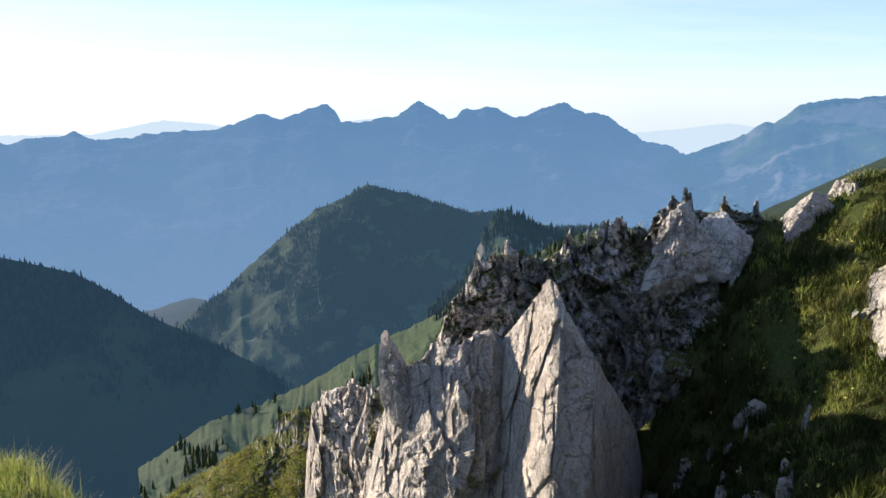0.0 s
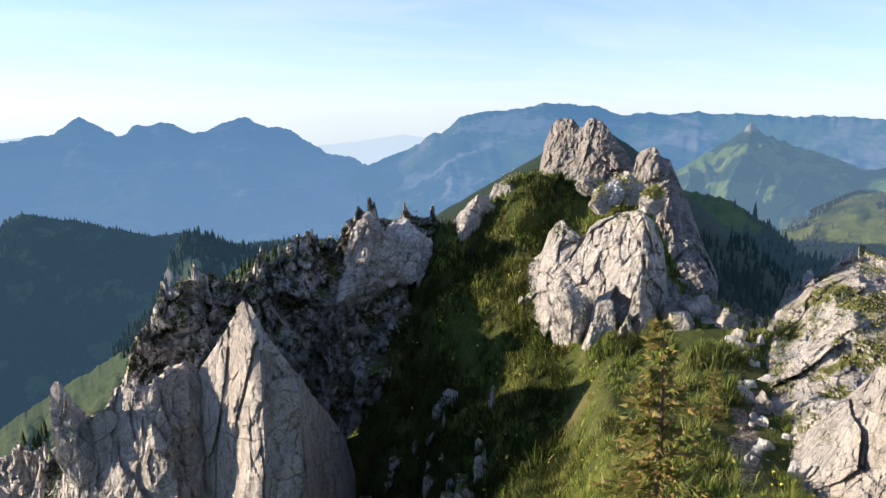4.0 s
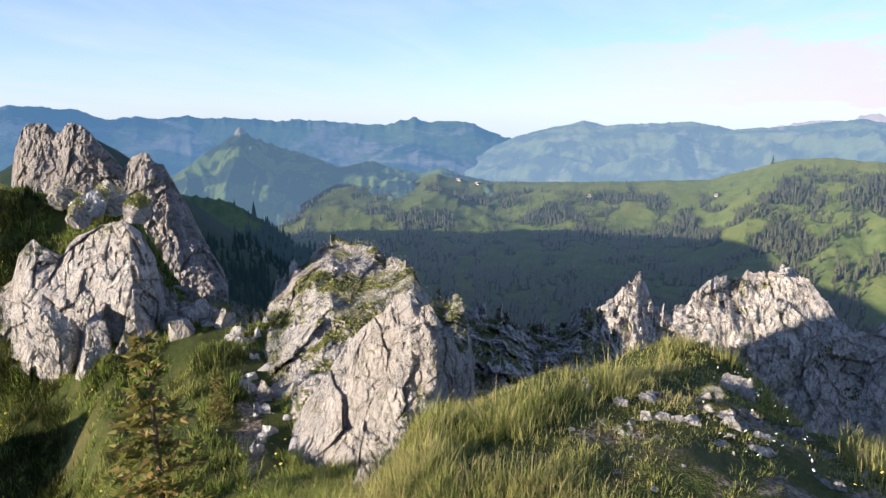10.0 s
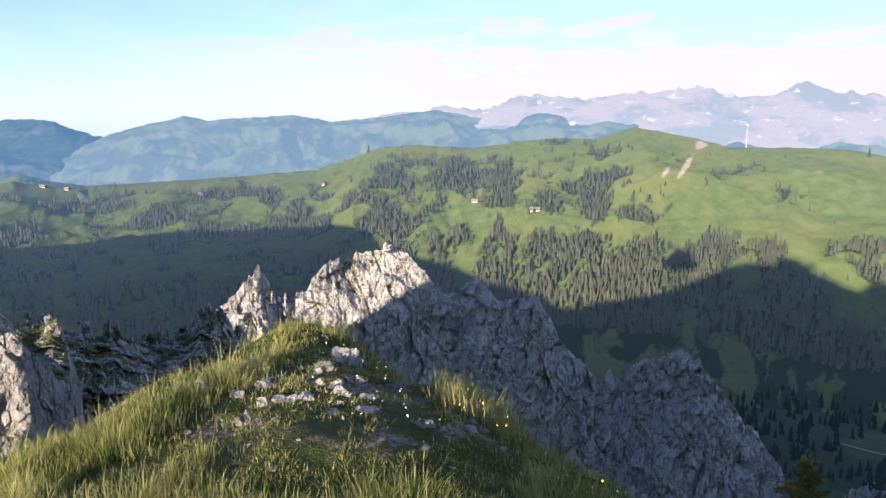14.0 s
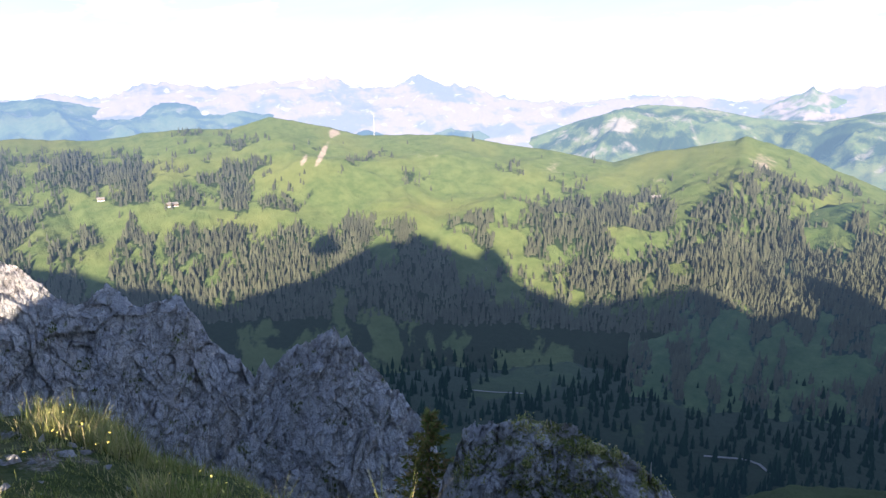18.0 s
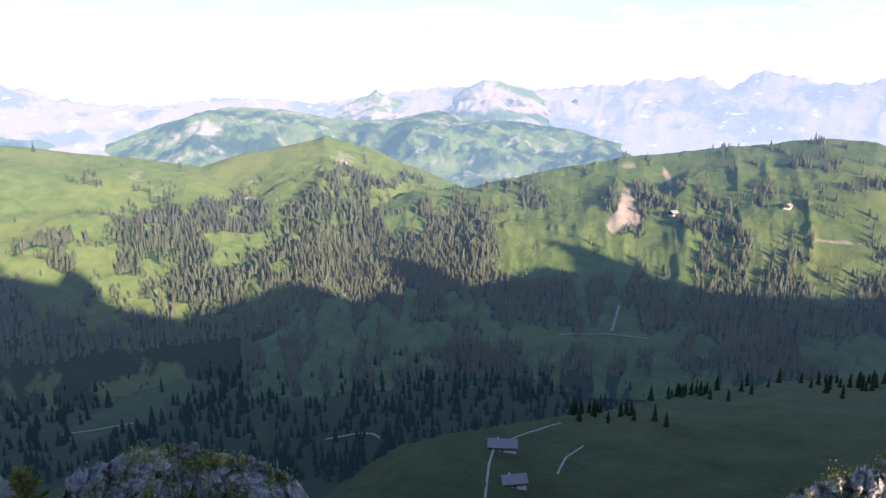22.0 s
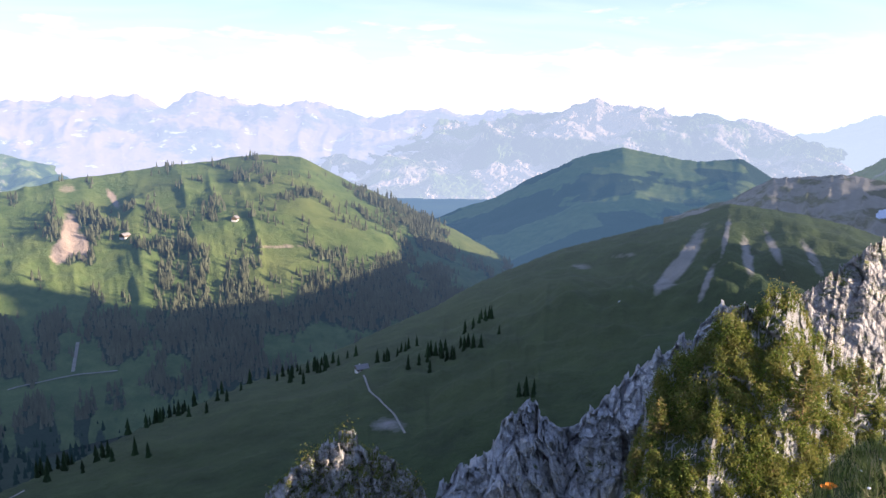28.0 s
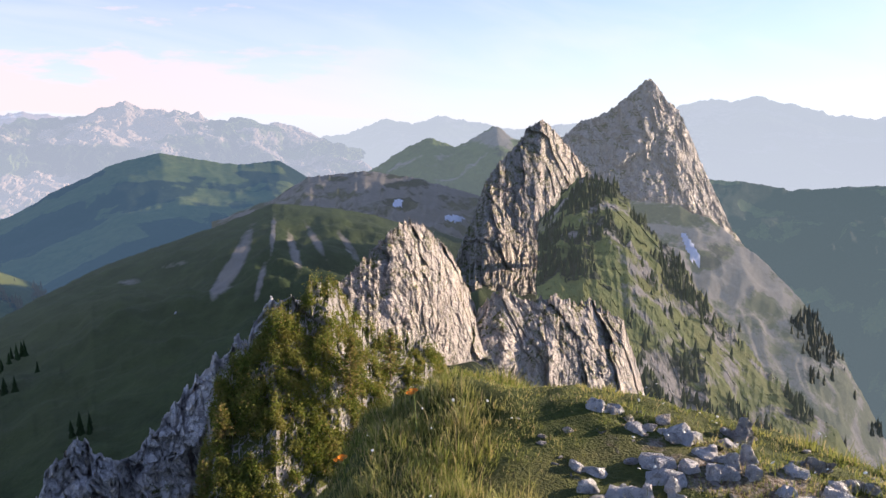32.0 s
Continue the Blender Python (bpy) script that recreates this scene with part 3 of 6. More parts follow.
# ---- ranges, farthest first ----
# each range's haze is emission mixed into its own material
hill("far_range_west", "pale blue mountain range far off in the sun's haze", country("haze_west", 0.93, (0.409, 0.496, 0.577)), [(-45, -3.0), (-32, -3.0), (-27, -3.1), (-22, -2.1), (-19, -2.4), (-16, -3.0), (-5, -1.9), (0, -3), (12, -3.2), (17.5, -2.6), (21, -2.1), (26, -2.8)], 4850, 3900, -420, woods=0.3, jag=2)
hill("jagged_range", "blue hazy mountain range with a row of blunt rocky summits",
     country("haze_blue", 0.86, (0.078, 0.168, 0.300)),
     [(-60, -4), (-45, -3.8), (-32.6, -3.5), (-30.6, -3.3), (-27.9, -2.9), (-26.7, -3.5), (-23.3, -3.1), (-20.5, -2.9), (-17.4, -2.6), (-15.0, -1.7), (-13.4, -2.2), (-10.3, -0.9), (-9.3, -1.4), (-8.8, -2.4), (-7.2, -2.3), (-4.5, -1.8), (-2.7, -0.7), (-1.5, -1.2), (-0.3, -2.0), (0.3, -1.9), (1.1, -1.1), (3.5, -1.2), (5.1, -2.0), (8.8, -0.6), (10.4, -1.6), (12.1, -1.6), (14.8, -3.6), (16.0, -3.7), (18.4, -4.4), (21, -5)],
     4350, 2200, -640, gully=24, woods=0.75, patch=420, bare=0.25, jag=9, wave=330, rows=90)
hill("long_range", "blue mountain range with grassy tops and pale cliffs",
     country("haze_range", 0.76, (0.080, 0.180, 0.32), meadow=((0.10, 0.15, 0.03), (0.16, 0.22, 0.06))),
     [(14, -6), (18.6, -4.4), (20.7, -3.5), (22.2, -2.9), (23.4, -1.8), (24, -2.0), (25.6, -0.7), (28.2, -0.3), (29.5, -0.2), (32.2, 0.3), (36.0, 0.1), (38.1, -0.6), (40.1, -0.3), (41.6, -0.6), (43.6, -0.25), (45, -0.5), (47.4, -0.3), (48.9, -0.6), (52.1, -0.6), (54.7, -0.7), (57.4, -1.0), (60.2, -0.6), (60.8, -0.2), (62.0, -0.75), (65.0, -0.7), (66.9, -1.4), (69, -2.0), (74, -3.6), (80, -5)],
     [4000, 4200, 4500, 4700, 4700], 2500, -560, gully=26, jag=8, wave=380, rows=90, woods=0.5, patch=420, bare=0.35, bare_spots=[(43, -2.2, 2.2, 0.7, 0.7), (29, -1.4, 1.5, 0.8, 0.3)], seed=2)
# the warm rock colour holds orange evening light on the peaks
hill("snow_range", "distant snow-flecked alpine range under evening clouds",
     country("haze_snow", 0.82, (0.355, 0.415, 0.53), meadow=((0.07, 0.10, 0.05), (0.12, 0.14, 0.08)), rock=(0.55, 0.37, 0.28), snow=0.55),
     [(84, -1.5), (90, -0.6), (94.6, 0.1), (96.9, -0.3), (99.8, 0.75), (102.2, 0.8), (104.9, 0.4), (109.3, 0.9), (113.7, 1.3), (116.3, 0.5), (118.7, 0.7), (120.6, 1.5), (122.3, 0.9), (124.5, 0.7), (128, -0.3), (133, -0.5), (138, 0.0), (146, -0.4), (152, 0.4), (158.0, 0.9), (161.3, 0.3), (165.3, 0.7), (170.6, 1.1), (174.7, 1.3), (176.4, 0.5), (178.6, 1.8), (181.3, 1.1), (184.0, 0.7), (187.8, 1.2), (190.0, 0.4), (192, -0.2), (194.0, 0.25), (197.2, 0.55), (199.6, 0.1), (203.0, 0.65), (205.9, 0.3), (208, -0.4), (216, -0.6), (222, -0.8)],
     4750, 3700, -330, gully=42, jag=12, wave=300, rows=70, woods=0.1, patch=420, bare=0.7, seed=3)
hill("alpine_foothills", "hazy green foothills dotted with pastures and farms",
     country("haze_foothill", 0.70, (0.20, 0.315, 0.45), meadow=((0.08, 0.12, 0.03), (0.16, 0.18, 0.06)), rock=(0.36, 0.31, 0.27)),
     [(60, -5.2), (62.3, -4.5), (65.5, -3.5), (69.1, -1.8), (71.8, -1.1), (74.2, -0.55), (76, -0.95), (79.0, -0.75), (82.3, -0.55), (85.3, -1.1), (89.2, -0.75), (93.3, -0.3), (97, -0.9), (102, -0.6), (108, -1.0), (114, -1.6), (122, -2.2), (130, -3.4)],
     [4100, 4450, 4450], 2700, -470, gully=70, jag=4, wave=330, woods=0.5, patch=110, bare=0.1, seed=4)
# the pinkish rock colour stands in for low sun on the massif
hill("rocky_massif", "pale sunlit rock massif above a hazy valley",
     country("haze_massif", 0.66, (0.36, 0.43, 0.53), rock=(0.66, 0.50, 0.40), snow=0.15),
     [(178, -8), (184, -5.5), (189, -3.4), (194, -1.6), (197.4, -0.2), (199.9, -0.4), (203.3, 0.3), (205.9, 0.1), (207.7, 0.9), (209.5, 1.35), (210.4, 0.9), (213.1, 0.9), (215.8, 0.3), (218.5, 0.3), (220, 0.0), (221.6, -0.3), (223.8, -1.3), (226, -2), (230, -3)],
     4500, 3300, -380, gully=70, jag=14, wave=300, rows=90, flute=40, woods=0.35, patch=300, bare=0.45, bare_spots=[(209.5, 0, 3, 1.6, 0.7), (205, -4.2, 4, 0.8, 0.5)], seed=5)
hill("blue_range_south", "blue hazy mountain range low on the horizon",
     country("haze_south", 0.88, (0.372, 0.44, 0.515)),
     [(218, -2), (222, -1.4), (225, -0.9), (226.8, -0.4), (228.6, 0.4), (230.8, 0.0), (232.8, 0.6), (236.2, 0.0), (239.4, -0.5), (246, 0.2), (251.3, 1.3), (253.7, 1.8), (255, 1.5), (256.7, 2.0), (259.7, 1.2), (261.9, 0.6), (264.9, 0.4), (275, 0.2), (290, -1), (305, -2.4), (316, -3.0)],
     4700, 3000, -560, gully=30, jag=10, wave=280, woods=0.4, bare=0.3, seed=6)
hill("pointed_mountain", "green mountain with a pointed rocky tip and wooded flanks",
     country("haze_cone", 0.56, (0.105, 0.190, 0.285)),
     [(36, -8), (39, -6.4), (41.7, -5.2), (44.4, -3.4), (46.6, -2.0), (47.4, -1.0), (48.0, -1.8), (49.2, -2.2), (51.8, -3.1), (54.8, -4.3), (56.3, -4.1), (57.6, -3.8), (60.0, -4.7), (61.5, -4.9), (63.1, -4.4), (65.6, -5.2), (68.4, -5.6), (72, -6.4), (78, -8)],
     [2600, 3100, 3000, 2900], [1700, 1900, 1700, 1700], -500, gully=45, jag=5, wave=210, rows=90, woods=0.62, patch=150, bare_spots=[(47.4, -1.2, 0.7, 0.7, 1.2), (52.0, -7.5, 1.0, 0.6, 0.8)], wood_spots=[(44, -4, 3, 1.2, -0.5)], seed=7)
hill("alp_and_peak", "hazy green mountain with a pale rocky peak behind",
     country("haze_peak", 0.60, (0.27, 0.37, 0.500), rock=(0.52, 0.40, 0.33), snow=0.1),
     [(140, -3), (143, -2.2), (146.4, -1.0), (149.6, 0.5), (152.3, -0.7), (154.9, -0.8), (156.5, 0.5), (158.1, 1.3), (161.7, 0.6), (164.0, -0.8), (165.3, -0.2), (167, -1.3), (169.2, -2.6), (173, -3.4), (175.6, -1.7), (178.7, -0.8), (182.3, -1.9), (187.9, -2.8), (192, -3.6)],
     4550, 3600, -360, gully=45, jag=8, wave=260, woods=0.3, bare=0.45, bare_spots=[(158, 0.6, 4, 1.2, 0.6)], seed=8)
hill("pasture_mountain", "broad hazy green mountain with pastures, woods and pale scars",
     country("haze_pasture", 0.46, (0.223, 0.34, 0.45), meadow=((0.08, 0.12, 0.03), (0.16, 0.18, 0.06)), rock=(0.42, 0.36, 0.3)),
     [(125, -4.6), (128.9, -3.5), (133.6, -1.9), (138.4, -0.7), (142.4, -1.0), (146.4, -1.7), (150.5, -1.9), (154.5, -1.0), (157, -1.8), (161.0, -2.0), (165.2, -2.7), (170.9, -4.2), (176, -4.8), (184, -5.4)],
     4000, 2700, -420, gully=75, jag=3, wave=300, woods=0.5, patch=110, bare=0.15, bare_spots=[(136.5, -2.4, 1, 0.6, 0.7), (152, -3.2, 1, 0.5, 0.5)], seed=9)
hill("blue_hill", "blue-green wooded hill with a sunlit grassy top",
     country("haze_hill", 0.36, (0.085, 0.165, 0.265), meadow=((0.075, 0.115, 0.025), (0.15, 0.18, 0.05))),
     [(190, -10), (197.0, -8.0), (201.8, -6.3), (204.9, -4.6), (208.5, -3.0), (211.7, -2.2), (214.5, -2.8), (217.1, -3.2), (220.3, -2.9), (222.4, -4.2), (225, -6), (229, -8)],
     2900, 1500, -430, gully=20, jag=3, wave=260, woods=0.6, patch=240, wood_spots=[(213, -2.8, 6, 0.9, -0.7)], seed=10)
hill("cone_hill", "green pointed hill with a darker rocky tooth behind",
     country("haze_tooth", 0.30, (0.223, 0.285, 0.335)),
     [(225, -5), (227.7, -3.6), (230.4, -1.8), (232.4, -1.1), (234.2, -1.9), (235.6, -1.2), (237.6, -0.1), (238.9, -1.1), (243, -2.6), (248, -4)],
     2400, 1700, -330, gully=18, jag=5, wave=160, woods=0.2, bare=0.2, bare_spots=[(237.6, -0.6, 1.4, 1.0, 0.8)], seed=11)
hill("scree_ridge", "dark grey scree-streaked ridge",
     country("haze_scree", 0.18, (0.174, 0.211, 0.248), meadow=((0.05, 0.07, 0.03), (0.10, 0.11, 0.05)), rock=(0.30, 0.28, 0.25), scale=2),
     [(215, -7.6), (219.9, -5.8), (222.6, -4.2), (227.0, -3.8), (231.3, -4.4), (235.5, -5.6), (242, -7)],
     1650, 1050, -300, gully=14, jag=2, wave=70, woods=0.1, bare=0.65, seed=12)
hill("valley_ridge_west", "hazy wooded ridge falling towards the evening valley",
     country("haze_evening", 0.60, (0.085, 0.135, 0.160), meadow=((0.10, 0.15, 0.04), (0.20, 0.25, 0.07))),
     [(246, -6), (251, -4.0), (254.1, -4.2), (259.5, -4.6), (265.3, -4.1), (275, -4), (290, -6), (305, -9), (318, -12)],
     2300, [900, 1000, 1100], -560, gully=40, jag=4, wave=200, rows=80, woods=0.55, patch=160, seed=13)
# meadow greens darkened to put the evening shade into this hill's colour
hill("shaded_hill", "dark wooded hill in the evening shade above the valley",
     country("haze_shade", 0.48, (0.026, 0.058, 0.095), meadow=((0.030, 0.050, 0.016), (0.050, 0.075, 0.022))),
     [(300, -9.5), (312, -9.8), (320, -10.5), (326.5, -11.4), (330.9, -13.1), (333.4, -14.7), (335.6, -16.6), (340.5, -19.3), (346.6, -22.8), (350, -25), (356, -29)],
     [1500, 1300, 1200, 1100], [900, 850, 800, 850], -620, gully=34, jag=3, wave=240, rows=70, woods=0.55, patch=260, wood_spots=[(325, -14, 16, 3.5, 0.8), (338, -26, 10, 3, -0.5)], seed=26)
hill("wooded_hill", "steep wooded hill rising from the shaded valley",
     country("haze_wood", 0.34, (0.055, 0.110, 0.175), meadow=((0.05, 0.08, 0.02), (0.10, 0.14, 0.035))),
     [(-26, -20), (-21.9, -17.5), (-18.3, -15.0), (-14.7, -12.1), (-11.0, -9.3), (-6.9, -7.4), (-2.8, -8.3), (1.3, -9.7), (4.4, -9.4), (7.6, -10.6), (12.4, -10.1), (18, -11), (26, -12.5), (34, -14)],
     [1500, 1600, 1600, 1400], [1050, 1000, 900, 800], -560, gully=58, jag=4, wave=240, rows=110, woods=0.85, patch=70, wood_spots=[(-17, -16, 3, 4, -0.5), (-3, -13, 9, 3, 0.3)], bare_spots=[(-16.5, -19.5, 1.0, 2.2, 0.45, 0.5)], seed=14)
hill("sunlit_slope", "sunlit green slope falling away behind the limestone crest",
     country("slope_green", 0.12, (0.10, 0.17, 0.22), meadow=((0.060, 0.095, 0.020), (0.115, 0.155, 0.036)), scale=2.5),
     [(334, -27.5), (340, -24.9), (343.8, -24.1), (347.6, -23.0), (352.4, -20.6), (359.1, -17.6), (363.4, -15.1), (366.2, -13.2), (369.3, -11.4), (372.8, -10.3), (376, -10.4), (384, -11.5)],
     [520, 560, 620, 640, 660, 640], [300, 280, 260, 250, 250], [-235, -220, -200, -180, -170], gully=5, jag=1.0, wave=60, rows=70, woods=0.16, patch=34, wood_spots=[(369.5, -11.5, 4, 0.9, 0.9), (342, -25, 4, 1.2, 0.3), (354, -21, 8, 2.5, -0.25)], seed=28)
hill("rocky_spur", "small wooded spur with a bare rock edge",
     country("haze_small_spur", 0.36, (0.055, 0.110, 0.165), rock=(0.34, 0.29, 0.24)),
     [(358, -17.5), (361, -15.1), (362.4, -11.9), (363.5, -9.9), (364.4, -9.4), (366, -10.0), (367.4, -10.7), (369.5, -11.0), (373, -10.5), (379, -11.5)],
     [820, 860, 900, 900], [640, 640, 640], [-290, -250, -240], gully=9, jag=2.5, wave=60, rows=60, woods=0.9, patch=60, bare_spots=[(362.3, -12.6, 0.5, 1.4, 1.2, -0.3)], seed=29)
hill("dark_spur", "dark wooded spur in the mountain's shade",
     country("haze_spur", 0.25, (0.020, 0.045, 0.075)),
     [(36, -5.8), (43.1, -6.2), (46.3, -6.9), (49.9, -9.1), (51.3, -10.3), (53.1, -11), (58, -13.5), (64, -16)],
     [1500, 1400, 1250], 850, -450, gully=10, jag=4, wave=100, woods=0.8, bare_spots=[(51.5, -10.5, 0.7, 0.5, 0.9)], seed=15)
# the last two wide wood spots thicken low woods to darken the shaded slope
hill("pasture_ridge", "long green ridge of sunlit pastures with bands of spruce wood",
     country("haze_ridge", 0.5, (0.095, 0.140, 0.210), meadow=((0.068, 0.104, 0.029), (0.134, 0.164, 0.055)), rock=(0.46, 0.38, 0.29), full=2700),
     [(50, -7), (54.8, -5.6), (60, -5.7), (62.6, -4.8), (65.3, -5.4), (67.7, -5.4), (72.7, -5.4), (80.2, -5.0), (83.9, -4.9), (86.5, -4.0), (88.9, -3.2), (92.0, -3.0), (96.5, -3.3), (99.9, -2.8), (103.7, -2.5), (106.0, -2.6), (108.9, -1.7), (112.9, -2.4), (116.0, -3.1), (123.3, -3.2), (127.8, -3.9), (132.3, -4.5), (136.0, -5.2), (139.1, -4.3), (142.5, -3.7), (145.6, -3.0), (149.0, -4.0), (152.4, -5.5), (156.5, -7.2), (162, -9)],
     [2700, 2700, 2500, 2400, 2300, 2200, 2300], [1300, 1250, 1150, 1050, 1050, 1100], [-480, -450, -430], gully=24, jag=2.5, power=0.9, wave=260, rows=110, bands=0.6, woods=0.27, patch=60, crest_wood=-0.5, wood_spots=[(89.8, -5.7, 1.7, 2.51, 0.8), (88.9, -9.6, 2.7, 1.28, 0.7), (94.8, -5.7, 2.5, 1.19, 0.7), (98.5, -5.6, 2.1, 1.19, 0.6), (102.5, -11.2, 5, 1.1, 0.9, -2.2), (111, -13.3, 4.3, 1.19, 0.9), (116.8, -10.5, 4.3, 0.82, 0.7), (105.9, -7.3, 1, 1.83, 0.55), (109, -7.8, 2.3, 1.37, 0.35), (99.3, -7.8, 2.7, 0.41, 0.7, 2.5), (82.4, -9.6, 2.7, 0.82, 0.6), (77.9, -9.5, 2.7, 0.55, 0.6), (75.3, -6.5, 1.6, 0.32, 0.6), (80.2, -7.7, 0.6, 1.83, 0.6), (70.5, -7.9, 2.7, 0.41, 0.5), (66.8, -6.7, 3.2, 0.55, 0.5), (104.1, -2.9, 2.7, 0.37, 0.4), (85.7, -7.1, 1.8, 0.37, 0.6), (112.9, -5.1, 6.8, 0.82, -0.25), (107.5, -9.6, 9.1, 0.73, -0.5), (145.9, -12.3, 7.8, 2.74, 0.9), (134, -12, 2.7, 2.51, 0.5), (134.2, -8.9, 5.5, 0.91, 0.35), (118.8, -8.5, 6.8, 2.05, -0.35), (127.1, -6.9, 5.5, 1.83, -0.4), (143.2, -4.6, 6.8, 1.14, -0.5), (123, -16.4, 4.1, 1.83, 0.6), (136.4, -19.3, 6.4, 2.74, 0.6), (126.9, -15.1, 5.5, 1.83, -0.3), (115.6, -17.7, 4.6, 2.28, -0.1), (95, -15, 45, 3.2, 0.5), (115, -18, 25, 3, 0.3)], bare_spots=[(112.9, -4.6, 0.32, 1.2, 0.95, 0.55), (111.5, -5.0, 0.3, 0.6, 0.8, 0.5), (113.9, -2.9, 0.6, 0.35, 0.9), (146.8, -4.9, 1.2, 1.0, 0.65), (121, -4.6, 4, 0.7, 0.4), (131.5, -5.6, 1.2, 1.0, 0.5), (139.5, -6.4, 1.5, 0.3, 0.5), (139, -9.5, 0.8, 0.6, 0.6)], seed=16)
hill("wooded_alp", "green alp with bare clay scars and spruce woods",
     country("haze_alp", 0.38, (0.062, 0.112, 0.190), meadow=((0.070, 0.108, 0.026), (0.140, 0.172, 0.052)), rock=(0.52, 0.39, 0.28), full=2000),
     [(138, -12), (144, -10), (150, -8.2), (152.5, -7.4), (156.7, -7.3), (159.8, -6.5), (164, -5.6), (168.8, -4.7), (171.5, -4.4), (177.0, -3.7), (183.2, -3.0), (186.2, -3.2), (190.2, -5.3), (194.4, -7.0), (200.0, -9.8), (206, -13)],
     [1750, 1850, 2000, 1900], [950, 950, 1000, 1100], [-430, -420, -420], gully=17, jag=2.0, power=0.9, wave=260, rows=110, bands=0.6, woods=0.22, patch=60, crest_wood=-0.3, wood_spots=[(193.9, -8.2, 4.1, 1.83, 0.5, -1.5), (184.2, -5.1, 2.7, 1.37, 0.55), (176.5, -8.8, 1.8, 2.05, 0.45), (170.9, -7.6, 1, 2.05, 0.5), (184.7, -8.9, 4.1, 1, -0.7), (162.7, -10.8, 4.1, 1.28, -0.8), (176.9, -9.1, 1.6, 0.64, -0.6), (166.9, -13.4, 4.1, 1.28, -0.3), (178.1, -16.3, 10, 2.05, 0.8), (190.8, -14.6, 8.2, 2.05, 0.7), (162, -15, 8.2, 1.37, 0.8), (171.9, -14.2, 3.7, 1.14, -0.3), (165.2, -19.2, 9.1, 0.64, -0.7), (179.9, -19.9, 9.1, 1.14, 0.7), (160.2, -22.1, 10, 1.83, 0.8), (156.8, -11.2, 2.7, 2.28, 0.9), (167.3, -5.8, 5.5, 1.83, -0.25), (176.6, -6, 4.1, 1.37, -0.2), (148.8, -13.7, 8.7, 2.51, 0.9), (139.4, -14.5, 6.8, 2.05, 0.7), (157.5, -10.3, 2.3, 1.83, 0.5), (162.8, -10.5, 3.4, 0.91, -0.8), (159.9, -13.8, 2.7, 0.82, -0.4)], bare_spots=[(169.4, -8.6, 0.8, 1.9, 1.0, 0.12), (170.3, -9.6, 0.5, 1.0, 0.8), (168.5, -10.0, 0.5, 0.8, 0.8), (172.4, -6.0, 0.35, 1.0, 0.95, -0.4), (169.6, -5.3, 1.0, 0.5, 0.6), (184, -10.2, 4, 0.22, 0.7)], seed=17)
# greens darkened to hold the meadow's shade; emission lifts the far summit
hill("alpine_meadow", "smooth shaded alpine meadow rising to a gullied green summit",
     country("shaded_meadow_slope", 0.20, (0.12, 0.16, 0.18), meadow=((0.020, 0.040, 0.010), (0.052, 0.082, 0.022)), rock=(0.40, 0.36, 0.32), scale=1.3, full=950),
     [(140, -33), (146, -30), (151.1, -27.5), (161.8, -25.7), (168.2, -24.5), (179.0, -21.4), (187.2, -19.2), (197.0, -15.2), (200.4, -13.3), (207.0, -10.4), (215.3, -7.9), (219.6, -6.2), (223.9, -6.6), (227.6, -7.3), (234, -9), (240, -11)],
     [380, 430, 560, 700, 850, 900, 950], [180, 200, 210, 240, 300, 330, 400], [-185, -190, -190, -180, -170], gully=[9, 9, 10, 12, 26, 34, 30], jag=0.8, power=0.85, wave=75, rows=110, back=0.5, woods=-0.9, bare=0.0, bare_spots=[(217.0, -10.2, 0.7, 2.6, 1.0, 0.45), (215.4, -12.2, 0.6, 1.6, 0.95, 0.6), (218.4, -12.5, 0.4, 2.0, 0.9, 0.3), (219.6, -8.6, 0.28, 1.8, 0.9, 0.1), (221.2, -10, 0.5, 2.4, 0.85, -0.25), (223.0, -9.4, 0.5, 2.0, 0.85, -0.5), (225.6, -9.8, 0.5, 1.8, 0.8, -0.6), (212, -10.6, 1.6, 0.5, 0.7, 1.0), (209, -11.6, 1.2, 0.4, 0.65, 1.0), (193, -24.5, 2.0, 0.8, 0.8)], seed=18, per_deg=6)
hill("scree_flank", "scree and wooded slope under the great rock peak",
     country("scree_slope", 0.26, (0.26, 0.298, 0.31), meadow=((0.07, 0.10, 0.025), (0.13, 0.15, 0.04)), rock=(0.50, 0.43, 0.35), scale=5),
     [(236, -8), (245, -6), (251, -6), (254, -7), (255.5, -8.2), (258, -10.0), (260.1, -11.8), (264, -16.5), (266.8, -21.0), (270, -26)],
     [1150, 1080, 1020, 960, 900], [700, 670, 640, 600, 560], [-200, -235, -290, -360, -440], gully=12, jag=2, wave=70, rows=90, woods=0.35, patch=90, bare=0.35, bare_spots=[(257, -11.5, 3.2, 2.6, 0.8), (250, -9, 4, 2, 0.6)], wood_spots=[(264, -14, 4, 3, 0.3), (258, -8, 2, 1.5, -0.8), (250, -9, 5, 3, -0.6)], seed=19)

